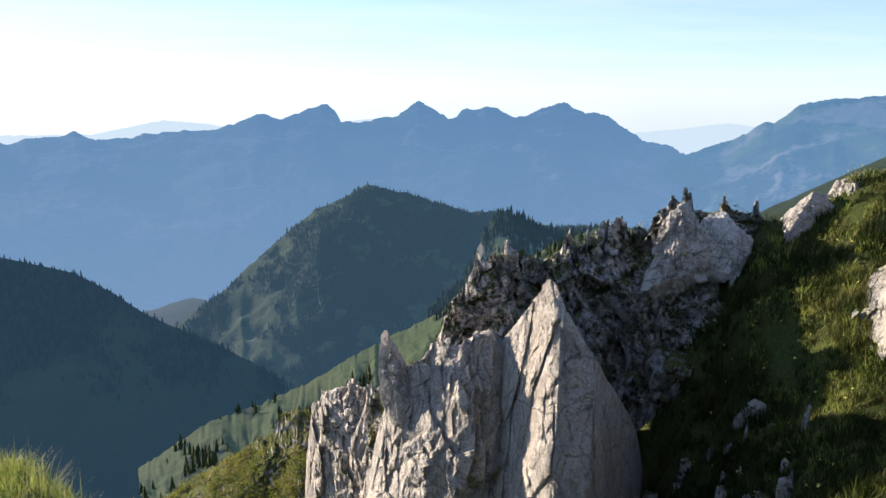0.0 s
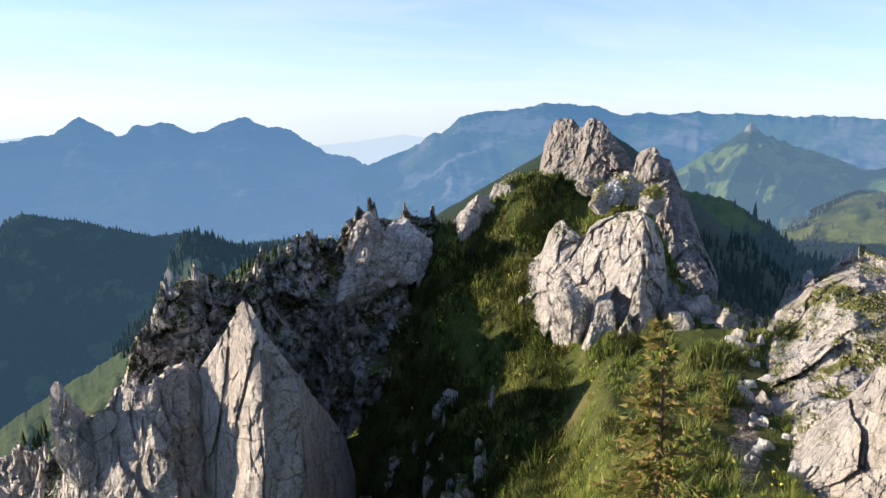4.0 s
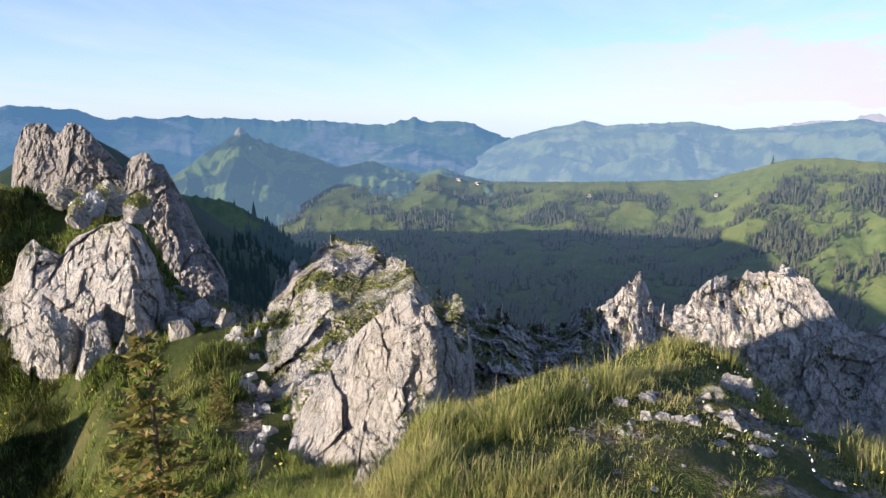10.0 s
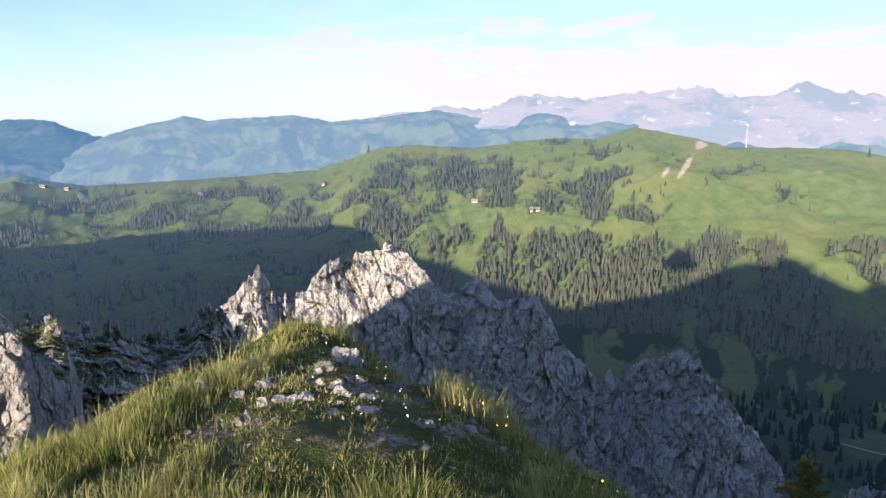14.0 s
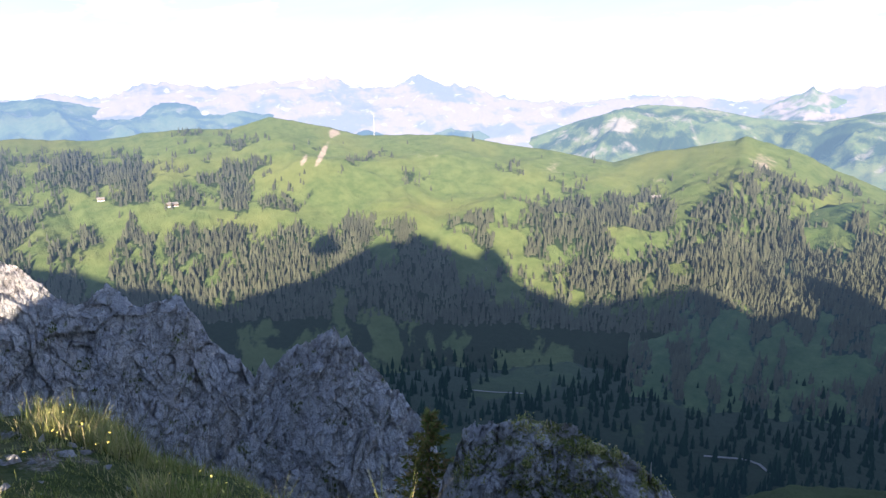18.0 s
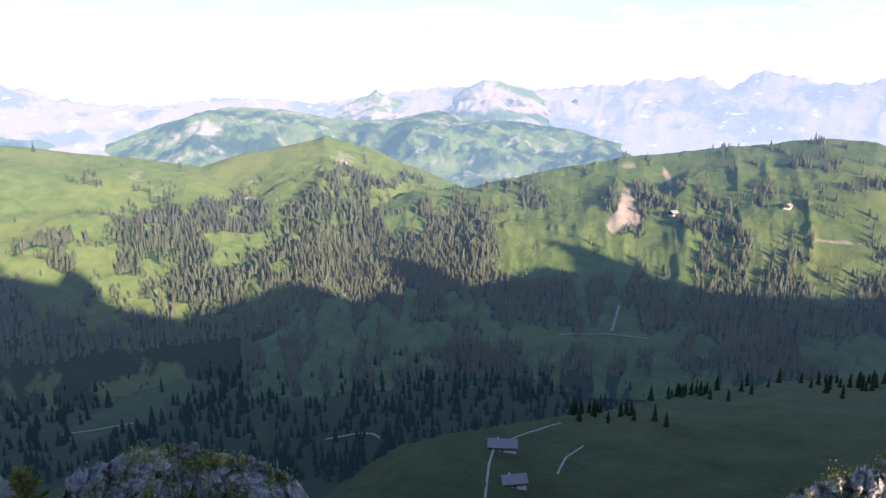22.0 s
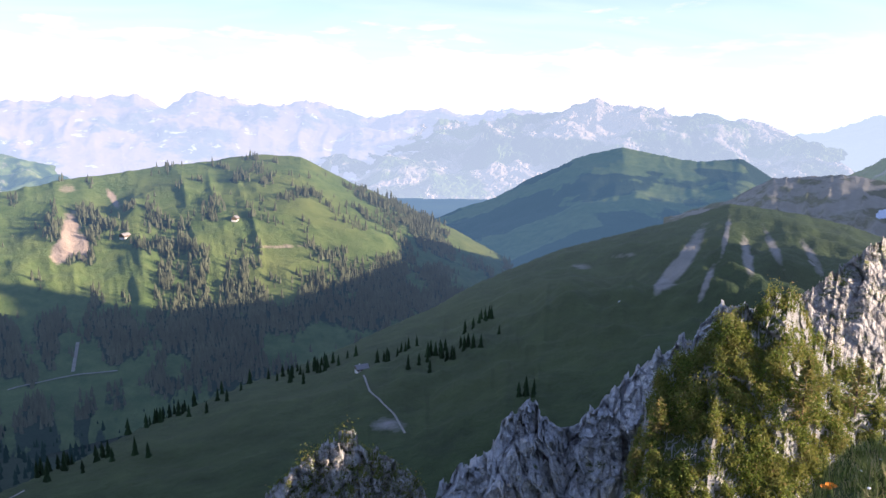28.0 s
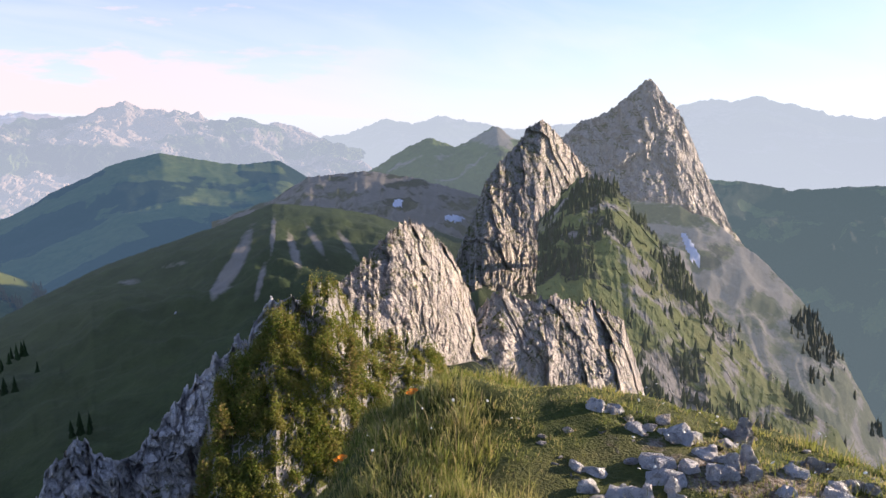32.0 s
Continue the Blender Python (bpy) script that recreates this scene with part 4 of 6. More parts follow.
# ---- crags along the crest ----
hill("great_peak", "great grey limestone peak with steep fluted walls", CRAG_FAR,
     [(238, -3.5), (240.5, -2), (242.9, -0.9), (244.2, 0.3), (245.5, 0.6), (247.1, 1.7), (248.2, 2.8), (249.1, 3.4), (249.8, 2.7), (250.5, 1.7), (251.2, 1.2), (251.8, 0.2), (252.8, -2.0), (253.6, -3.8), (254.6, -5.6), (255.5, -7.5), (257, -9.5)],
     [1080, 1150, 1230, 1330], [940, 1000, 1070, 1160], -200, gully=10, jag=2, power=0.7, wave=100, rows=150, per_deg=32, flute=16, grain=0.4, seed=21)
hill("fluted_tower", "fluted grey limestone tower with grass on its ledges", CRAG_TOWER,
     [(231, -16), (232.6, -13.6), (234.0, -11.4), (235.4, -8.2), (236.7, -4.5), (238, -2.7), (239.0, -1.8), (240, -0.3), (241.1, 0.3), (242.0, -0.4), (242.9, -1.5), (244.8, -3.6), (246.2, -5), (247.6, -8), (249, -12)],
     [640, 700, 780, 840, 860], [560, 600, 660, 720, 760], [-240, -250, -260, -250, -250], gully=6, jag=1.4, power=0.7, wave=60, rows=150, per_deg=34, flute=6.0, grain=0.33, seed=22)
hill("green_ridge", "grassy rock ridge with small spruces running down from the tower",
     country("ridge_slope", 0.10, (0.22, 0.25, 0.26), meadow=((0.12, 0.16, 0.035), (0.24, 0.26, 0.07)), rock=(0.50, 0.45, 0.39), scale=6),
     [(241, -8), (243, -5), (244.8, -3.8), (247.0, -4.9), (249.7, -7.9), (252, -10.4), (254.2, -13.2), (256.4, -15.4), (258.6, -17.7), (261.2, -19.6), (263.9, -21.4), (268, -26)],
     [620, 580, 540, 500, 480], [340, 310, 280, 250, 230], [-95, -125, -165, -205, -245], gully=9, jag=2.0, wave=44, flute=4.0, rows=110, per_deg=18, woods=0.30, patch=40, bare=0.32, seed=27)
hill("white_crag", "pale sunlit limestone crag", CRAG,
     [(223, -15), (224.3, -13.1), (226.6, -10.9), (228, -9.4), (229.4, -8.1), (230.8, -7.8), (232.2, -8.6), (234.0, -10.5), (235, -12.6), (235.9, -14.6), (237, -18)],
     [125, 138, 150, 166, 186], [108, 120, 130, 144, 162], -54, gully=1.2, jag=0.6, power=0.6, wave=12, rows=150, per_deg=36, flute=1.6, grain=0.75, seed=23)
hill("rock_slabs", "upright pinkish limestone slabs below the tower", CRAG,
     [(232, -20), (233.6, -17.5), (235.5, -15.9), (237, -14), (238.3, -13.0), (239.2, -13.6), (240.1, -14.2), (242.4, -13.4), (244, -14), (245.2, -13.8), (246.6, -14.6), (247.9, -15.4), (249, -18), (250.0, -21), (252, -26)],
     [165, 178, 190, 205, 222], [150, 162, 172, 186, 202], -82, gully=1.0, jag=0.9, power=0.5, wave=24, rows=140, per_deg=34, flute=2.6, grain=0.28, seed=24)
hill("rock_tower", "split limestone tower standing behind the grassy hump", CRAG_GREY,
     [(30.9, -9.5), (31.7, -6.4), (32.0, -4.2), (32.3, -2.7), (32.8, -1.5), (33.2, -0.9), (33.8, -0.75), (34.4, -0.9), (34.9, -1.4), (35.15, -1.5), (35.5, -1.0), (36.0, -0.75), (36.6, -1.0), (37.2, -1.8), (37.9, -2.8), (38.6, -3.7), (39.1, -4.4), (39.4, -3.9), (39.7, -3.4), (40.3, -3.05), (40.7, -3.2), (41.2, -3.8), (41.8, -4.0), (42.4, -5.2), (43.2, -6.8), (44.3, -9.3), (46, -13)],
     [235, 215, 200, 190], [215, 196, 182, 173], -46, gully=2, jag=0.5, power=0.6, wave=12, rows=120, per_deg=40, flute=2.0, grain=0.5, seed=25)


# ---- the summit ground ----
KNOTS = np.array([0.0, 2.0, 3.2, 4.2, 5.2, 6.5, 8.0, 10.0, 13.0, 17.0, 22.0, 34.0])
PROFILES = []


def profile(az, *heights):
    PROFILES.append((az, heights))


profile(-35, -1.6, -1.68, -1.8, -2.1, -2.9, -4.0, -5.6, -7.5, -11, -16, -22, -36)
profile(-24, -1.6, -1.75, -2.2, -2.9, -3.7, -4.6, -5.5, -6.5, -9.0, -13, -19, -33)
profile(-14, -1.6, -1.75, -2.3, -3.0, -3.9, -4.9, -6.1, -7.6, -9.6, -12, -16, -30)
profile(-5, -1.6, -1.75, -2.4, -3.2, -4.2, -5.3, -6.8, -8.4, -9.6, -10.5, -15, -29)
profile(5, -1.6, -1.75, -2.4, -3.3, -4.3, -5.4, -6.8, -8.4, -9.6, -8.0, -12, -26)
profile(15, -1.6, -1.75, -2.4, -3.2, -4.3, -5.7, -7.2, -8.6, -9.0, -6.4, -9, -22)
profile(21, -1.6, -1.75, -2.35, -3.1, -4.1, -5.4, -6.8, -8.0, -7.0, -4.2, -6, -20)
profile(25, -1.6, -1.75, -2.3, -3.0, -3.9, -5.0, -6.2, -6.9, -5.9, -2.8, -4.5, -18)
profile(33, -1.6, -1.75, -2.2, -2.75, -3.45, -4.3, -5.1, -5.5, -4.4, -1.9, -3.5, -16)
profile(39, -1.6, -1.75, -2.15, -2.6, -3.1, -3.7, -4.1, -4.2, -3.5, -1.75, -7.5, -20)
profile(45.2, -1.6, -1.72, -2.1, -2.55, -3.0, -3.5, -3.8, -3.75, -3.1, -4.2, -10.0, -22)
profile(51.5, -1.6, -1.7, -2.0, -2.45, -2.95, -3.4, -3.8, -3.9, -3.3, -7.0, -12.0, -24)
profile(58.8, -1.6, -1.66, -1.85, -2.3, -2.9, -3.5, -4.0, -4.4, -5.0, -9.0, -14, -26)
profile(66, -1.6, -1.62, -1.66, -1.75, -2.1, -2.7, -3.6, -5.0, -6.8, -9.0, -12, -22)
profile(75, -1.6, -1.62, -1.63, -1.68, -1.78, -2.3, -3.4, -5.2, -7.2, -9.5, -13, -22)
profile(85, -1.6, -1.62, -1.63, -1.68, -1.74, -1.92, -2.9, -5.0, -8.0, -11, -15, -24)
profile(96.8, -1.6, -1.62, -1.67, -1.78, -2.02, -2.9, -4.4, -6.4, -9, -13, -17, -28)
profile(108.6, -1.6, -1.64, -1.78, -2.14, -2.9, -4.4, -6.4, -8.5, -12, -16, -21, -33)
profile(119, -1.6, -1.66, -1.95, -2.6, -4.0, -5.6, -7.5, -10, -14, -18, -24, -36)
profile(140, -1.6, -1.68, -2.1, -3.0, -4.4, -6.2, -8.5, -11, -15, -20, -27, -40)
profile(190, -1.6, -1.68, -2.1, -3.0, -4.4, -6.2, -8.5, -11, -15, -20, -27, -40)
profile(214, -1.6, -1.66, -1.95, -2.7, -3.9, -5.4, -7.2, -9.5, -12, -15, -19, -30)
profile(221, -1.6, -1.6, -1.62, -1.8, -2.5, -4.0, -6.0, -8, -10, -12, -15, -26)
profile(226, -1.6, -1.58, -1.55, -1.58, -1.8, -2.9, -4.9, -7, -9, -11, -14, -26)
profile(233, -1.6, -1.58, -1.54, -1.55, -1.62, -2.05, -3.9, -7, -10, -13, -18, -30)
profile(248, -1.6, -1.58, -1.55, -1.58, -1.74, -2.4, -4.2, -7, -11, -15, -21, -34)
profile(266, -1.6, -1.58, -1.58, -1.66, -1.95, -3.0, -5.0, -8, -12, -17, -23, -36)
# unseen mound on the sun side, added to shade the knoll
profile(278, -1.6, -1.6, -1.5, -1.4, -1.6, -3.0, -5.0, -8, -12, -17, -23, -36)
profile(290, -1.6, -1.55, -1.3, -1.05, -1.2, -2.6, -5.0, -8, -12, -17, -23, -36)
profile(306, -1.6, -1.55, -1.3, -1.05, -1.2, -2.8, -5.4, -8, -12, -17, -23, -36)
profile(325, -1.6, -1.68, -1.8, -2.1, -2.9, -4.0, -5.6, -7.5, -11, -16, -22, -36)


def summit_height(az, r):
    """The height of the summit ground at bearings and distances, without its roughness."""
    a = np.array([p[0] for p in PROFILES], float)
    h = np.array([p[1] for p in PROFILES], float)
    az = (np.asarray(az, float) + 35) % 360 - 35
    i = np.clip(np.searchsorted(a, az, side="right") - 1, 0, len(a) - 2)
    f = step(az, a[i], a[i + 1])
    k = np.clip(np.searchsorted(KNOTS, r, side="right") - 1, 0, len(KNOTS) - 2)
    g = np.clip((r - KNOTS[k]) / (KNOTS[k + 1] - KNOTS[k]), 0, 1)
    return (h[i, k] * (1 - f) + h[i + 1, k] * f) * (1 - g) + (h[i, k + 1] * (1 - f) + h[i + 1, k + 1] * f) * g


def summit(az, r):
    az, r = np.atleast_1d(np.asarray(az, float)), np.atleast_1d(np.asarray(r, float))
    x, y = np.sin(np.radians(az)) * r, np.cos(np.radians(az)) * r
    z = summit_height(az, r)
    p = np.stack([x, y, z * 0], -1)
    z = z + 0.10 * fbm(p / 1.1, 4, 91) * np.clip(r / 5, 0.35, 1) + np.clip((r - 6) / 10, 0, 1) * 0.45 * fbm(p / 3.0, 4, 92)
    return np.stack([x, y, z], -1)


saz = np.linspace(-35, 325, 1081)
sr = np.concatenate([[0.02], np.geomspace(0.8, 36, 190)])
SR, SA = np.meshgrid(sr, saz, indexing="ij")
hilltop = new("summit_ground", mesh_of("summit_ground", summit(SA.ravel(), SR.ravel()), grid_faces(len(sr), len(saz)), TURF))
soil = blobs(SA.ravel(), SR.ravel(), [(88, 4.7, 7, 0.45, 0.36), (98, 4.2, 6, 0.5, 0.28), (79, 4.0, 5, 0.4, 0.36), (90, 3.6, 8, 0.4, 0.26), (49, 8.8, 1.6, 2.2, 0.5), (245, 4.3, 9, 0.5, 0.26), (258, 4.1, 8, 0.5, 0.34)])
soil = np.clip(soil, 0, 1)
tone = np.stack([soil, soil, soil, soil * 0 + 1], -1)
hilltop.data.attributes.new("cover", "FLOAT_COLOR", "POINT").data.foreach_set("color", tone.astype(np.float32).ravel())
tagged(hilltop, "grassy limestone summit with bare stony patches", "ground", kind="structure")


# ---- rocks ----
def sphere_arrays(level):
    bm = bmesh.new()
    bmesh.ops.create_icosphere(bm, subdivisions=level, radius=1)
    v = np.array([x.co for x in bm.verts])
    f = np.array([[x.index for x in face.verts] for face in bm.faces])
    bm.free()
    return v, f


BALLS = {k: sphere_arrays(k) for k in (2, 3, 4, 5, 6)}


def block_mesh(name, size, mat, seed, level=4, taper=0.3, lean=(0, 0), rough=1.0, chops=16, boxy=0.6, turn=0.0, fit=True):
    """A broken limestone block: a boxy ball cut by planes, tapered and leaning, its faces split into tilted facets and fissures."""
    rng = np.random.default_rng(seed)
    v, f = BALLS[level]
    p = v / (np.max(np.abs(v), axis=1, keepdims=True) ** boxy)
    for _ in range(chops):
        n = rng.normal(size=3) * (1, 1, 0.6)
        n /= np.linalg.norm(n)
        over = np.clip(p @ n - rng.uniform(0.5, 0.95), 0, None)
        p = p - over[:, None] * n * 0.97
    top = (p[:, 2] - p[:, 2].min()) / (p[:, 2].max() - p[:, 2].min())
    p[:, :2] *= (1 - taper * top)[:, None]
    p[:, 0] += lean[0] * top
    p[:, 1] += lean[1] * top
    lo, hi = p.min(0), p.max(0)
    p = (p - (lo + hi) / 2) / ((hi - lo) / 2)
    q = p * np.array(size)
    unit = (size[0] * size[1] * size[2]) ** (1 / 3)
    n = p / np.linalg.norm(p, axis=1, keepdims=True)
    w = q / unit + seed * 1.37
    w = w + 0.18 * np.stack([fbm(w * 1.6, 2, seed + k) for k in (1, 2, 3)], -1)
    w = w * (1.0, 1.0, 0.6)
    g1, c1, t1 = cells(w * 1.5, seed)
    g2, c2, t2 = cells(w * 4.0, seed + 5)
    push = 0.15 * (c1 - 0.5) + 0.28 * t1 + 0.05 * (c2 - 0.5) + 0.10 * t2
    push += -0.035 * np.exp(-((g1 / 0.05) ** 2)) - 0.015 * np.exp(-((g2 / 0.07) ** 2))
    if level > 4:
        g3, c3, t3 = cells(w * 12.0, seed + 15)
        push += 0.025 * (c3 - 0.5) + 0.06 * t3 - 0.02 * np.exp(-((g3 / 0.1) ** 2))
    push += 0.05 * fbm(w * 2.6, 5, seed + 9, 0.55)
    q = q + n * (push * unit * 0.55 * rough)[:, None]
    return mesh_of(name, q, f, mat, smooth=False)


def block_at(az, el_top, el_low, wide, r, mat, seed, deep=0.8, level=4, taper=0.3, lean=(0, 0), name="rock_block", **more):
    """A block that spans a width in degrees and reaches from one elevation to another as seen from the summit, at a distance."""
    z1, z0 = r * math.tan(radians(el_top)), r * math.tan(radians(el_low))
    half = r * math.tan(radians(wide / 2))
    size = (half, half * deep, (z1 - z0) / 2)
    me = block_mesh(name, size, mat, seed, level, taper, lean, **more)
    turn = Matrix.Rotation(-radians(az), 4, "Z")
    me.transform(Matrix.Translation(bearing(az, r, (z0 + z1) / 2)) @ turn)
    return me


def outcrop(label, blocks, category="rock", name="rock_outcrop", stand=(0, 0, 0)):
    """A thing of several blocks: each (az, top, low, width, distance, material, options)."""
    az, top, low, wide, r = blocks[0][:5]
    base = bearing(az, r, r * math.tan(radians(low)))
    ob = new(name)
    ob.location = base
    tagged(ob, label, category)
    for i, (a, t, lo, w, d, mat, opt) in enumerate(blocks):
        me = block_at(a, t, lo, w, d, mat, int(abs(a) * 31 + d * 7 + i * 13) % 9973, **opt)
        me.transform(Matrix.Translation(Vector(stand) - base))
        part("rock_block", me, ob)
    return ob


def scatter(az0, az1, r_line, count, wide, tall, mat, seed, level=3, spread=0.06):
    """Many small blocks strewn along a line on the ground."""
    rng = np.random.default_rng(seed)
    made = []
    for i in range(count):
        a = rng.uniform(az0, az1)
        r = np.interp(a, [az0, az1], r_line) * rng.uniform(1 - spread, 1 + spread)
        g = float(summit(a, r)[0, 2])
        w = wide * rng.lognormal(0, 0.4)
        e = math.degrees(math.atan2(g, r))
        h = tall * rng.lognormal(0, 0.35)
        made.append((a, e + h * 0.6, e - h * 1.3, w, r, mat, dict(level=level, taper=rng.uniform(0, 0.5), lean=(rng.uniform(-0.4, 0.4), rng.uniform(-0.2, 0.4)))))
    return made


# the places from which the bearings of the near rocks were taken, a step or less from the middle of the summit
STAND_N, STAND_NE, STAND_E, STAND_SE, STAND_S, STAND_SW = (0.13, -0.12, 0.01), (0.31, -0.10, 0.02), (0.35, -0.13, 0.02), (0.06, -0.41, 0.08), (0.0, -0.49, 0.21), (-0.33, -0.46, 0.19)


def b(az, top, low, wide, r, mat, level=5, **more):
    return (az, top, low, wide, r, mat, dict(level=level, **more))


def crag(name, label, mat, crest, r_crest, foot, z_foot, wave=3.0, flute=0.4, jag=0.12, gully=0.25, power=0.75, rows=110, per_deg=30, back=1.2, seed=1, category="rock", stand=(0, 0, 0), grain=0.8, chip=0.7, teeth=1.0):
    """A near rock face with its own crest line, broken into facets."""
    return hill(name, label, mat, crest, r_crest, foot, z_foot, gully=gully, jag=jag, power=power, back=back, rows=int(rows * 0.72), per_deg=per_deg * 0.64, flute=flute, wave=wave, seed=seed, category=category, pieces=True, stand=stand, grain=grain, chip=chip, teeth=teeth)


crag("limestone_crest", "broken limestone crest above the shaded gully", ROCK_RUBBLE,
     [(-7, -26), (-3.8, -21.5), (-2.3, -21.6), (-1.0, -19.6), (0.1, -17.6), (1.2, -16.2), (2.4, -14.0), (3.4, -13.5), (4.7, -13.1), (5.8, -13.9), (7.5, -13.4), (8.6, -12.4), (9.7, -11.5), (11.2, -11.4), (12.8, -10.9), (14.4, -10.8), (15.8, -10.0), (16.8, -9.0), (17.4, -8.4), (18.6, -8.1), (20.3, -8.2), (22, -8.0), (23.5, -8.1), (24.6, -8.9), (25.8, -10)],
     [14.6, 14.6, 14.9, 15.7, 17, 17.6, 17.8], [13.2, 13.1, 13.1, 13.5, 14.2, 15, 15.6], [-9.6, -9.4, -9.2, -8.8, -7.4, -6.0, -4.9], wave=2.2, flute=0.5, jag=0.2, rows=140, per_deg=40, chip=1.0, seed=31)
crag("limestone_slab", "pale grey limestone slab rising to a point", ROCK_SLAB,
     [(-2.5, -36), (-0.8, -31), (1.1, -25.4), (3.0, -22), (4.9, -19.2), (6.8, -16.8), (8.3, -14.7), (8.9, -15.0), (10, -17.4), (12.5, -20.8), (14.5, -23.4), (16.1, -25.7), (17.4, -30.5), (18.5, -36)],
     [14.8, 13.9, 13.0, 12.1, 11.4, 11.3, 13.2, 15.5], [13.3, 12.4, 11.5, 10.6, 10.0, 9.9, 11.8, 14.1], -9.4, wave=3.6, flute=0.15, gully=0.1, jag=0.06, rows=140, per_deg=44, seed=32, grain=0.45)
crag("limestone_slab", "tall grey limestone slab leaning beside the point", ROCK_SLAB,
     [(-8.6, -36), (-7.6, -31.2), (-6.5, -27.9), (-5.6, -25.4), (-4.6, -23.4), (-3.4, -22.4), (-1.8, -21.0), (-0.4, -20.3), (1.1, -19.9), (2.4, -19.2), (3.6, -18.6), (4.8, -20.5), (6.2, -27), (7.4, -36)],
     [14.2, 13.4, 12.8, 12.5, 12.5, 12.8], [12.8, 12.0, 11.4, 11.1, 11.2, 11.5], -9.4, wave=2.8, flute=0.24, rows=120, per_deg=40, seed=33, grain=0.45)
crag("limestone_block", "weathered limestone block over the valley", ROCK_SLAB,
     [(-13, -34), (-12.4, -28.4), (-11.8, -25.0), (-10.8, -23.9), (-9.6, -23.3), (-8.2, -23.5), (-6.8, -23.6), (-5.8, -24.2), (-5.2, -26), (-4.4, -34)],
     [17.2, 16.2, 15.4, 15.0], [16.0, 15.0, 14.2, 13.8], -10.8, wave=2.0, flute=0.26, rows=100, per_deg=44, seed=34)
crag("scrub_bank", "steep bank of low green scrub with pale rock edges", GREEN_DOME,
     [(330, -33), (335.3, -30.2), (338.0, -29.3), (340.8, -27.9), (343.6, -27.0), (346.5, -25.8), (348.4, -25.2), (351.4, -24.4), (354, -24), (357, -25)],
     [27, 26, 25, 24], [20, 20, 19, 19], [-16, -15, -14, -13], wave=3.0, flute=0.3, gully=0.4, jag=0.2, power=1.0, rows=70, per_deg=24, seed=45, category="bank")
outcrop("thin upright limestone spike", [b(-4.3, -19.0, -27, 3.4, 13.0, ROCK, 6, taper=0.7, lean=(-0.4, 0), rough=0.7)])
outcrop("pale blocks on the fissured buttress", [b(18.2, -8.6, -15.5, 5.0, 16.0, ROCK, 6, taper=0.4, lean=(0.4, 0), rough=1.2), b(21.6, -9.0, -14, 4.4, 16.4, ROCK_GREY, 6)] + scatter(2, 24, (14.6, 17.2), 40, 1.1, 0.9, ROCK_GREY, 5, level=3))
outcrop("pale upright boulder in the grass", [b(26.4, -6.8, -11.6, 3.4, 16.8, ROCK, 6, taper=0.4, lean=(0.3, 0), rough=1.0)], stand=STAND_N)
outcrop("flat rocks on the top of the hump", [b(29.3, -5.7, -7.6, 3.4, 17.2, ROCK_MOSSY), b(31.2, -5.3, -7.2, 2.8, 17.4, ROCK_MOSSY), b(35.6, -5.0, -6.8, 2.4, 16.6, ROCK), b(38.6, -4.8, -7.4, 2.4, 16, ROCK, taper=0.6), b(37, -5.5, -7.6, 2.6, 15.8, ROCK_GREY), b(36.2, -6.4, -8.2, 1.6, 15.4, ROCK), b(40.2, -6.2, -8.0, 2, 15, ROCK)], stand=STAND_N)
crag("limestone_outcrop", "massive pale limestone outcrop in the grass", ROCK,
     [(30.0, -15), (30.8, -12.2), (31.8, -11.6), (32.4, -9.8), (33.4, -8.9), (34.4, -9.4), (35.0, -9.9), (35.6, -8.9), (36.6, -8.3), (38.0, -7.7), (39.4, -7.4), (40.4, -8.4), (41.2, -10.4), (41.6, -13), (42, -16)],
     [15.2, 14.6, 14.1, 13.6, 13.0, 13.4], [14.0, 13.2, 12.6, 12.2, 11.9, 12.6], [-3.9, -4.5, -5.0, -4.8, -4.0, -3.8], wave=2.8, flute=0.36, power=0.6, rows=130, per_deg=56, chip=0.45, seed=35, stand=STAND_N)
outcrop("leaning block against the massive outcrop", [b(36.9, -15.0, -20.6, 3.0, 12.2, ROCK, 6, taper=0.25), b(34.4, -13.4, -18.4, 3.4, 12.5, ROCK, 6, taper=0.3)], stand=STAND_N)
# the darker stone of the first batch stands in for shade on this flank
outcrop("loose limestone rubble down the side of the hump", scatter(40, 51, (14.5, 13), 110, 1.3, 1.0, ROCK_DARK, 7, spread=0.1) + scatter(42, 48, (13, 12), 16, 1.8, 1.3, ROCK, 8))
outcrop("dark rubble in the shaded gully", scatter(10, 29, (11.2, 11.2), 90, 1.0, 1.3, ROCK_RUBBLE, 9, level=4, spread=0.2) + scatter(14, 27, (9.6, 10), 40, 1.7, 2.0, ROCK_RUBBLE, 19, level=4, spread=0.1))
crag("limestone_outcrop", "bright limestone outcrop with grass in its cracks", ROCK_MOSSY,
     [(46.6, -20), (47.6, -17.4), (48.4, -15.6), (49.1, -14.1), (50.2, -13.2), (51.4, -12.0), (52.8, -11.2), (54.2, -10.4), (55.8, -11.0), (57.5, -11.5), (59.2, -12.2), (60.8, -12.6), (62.2, -14.4), (63.2, -15.1), (64.4, -15.4), (65.4, -16.4), (66, -20)],
     [12.5, 13.6, 14.3, 13.2, 11.6, 10.4], [9.8, 8.6, 7.9, 7.7, 8.0, 8.6], [-4.1, -4.2, -4.1, -3.9, -3.8, -3.8], wave=2.0, flute=0.26, power=0.42, chip=0.55, rows=150, per_deg=50, seed=36, stand=STAND_NE)
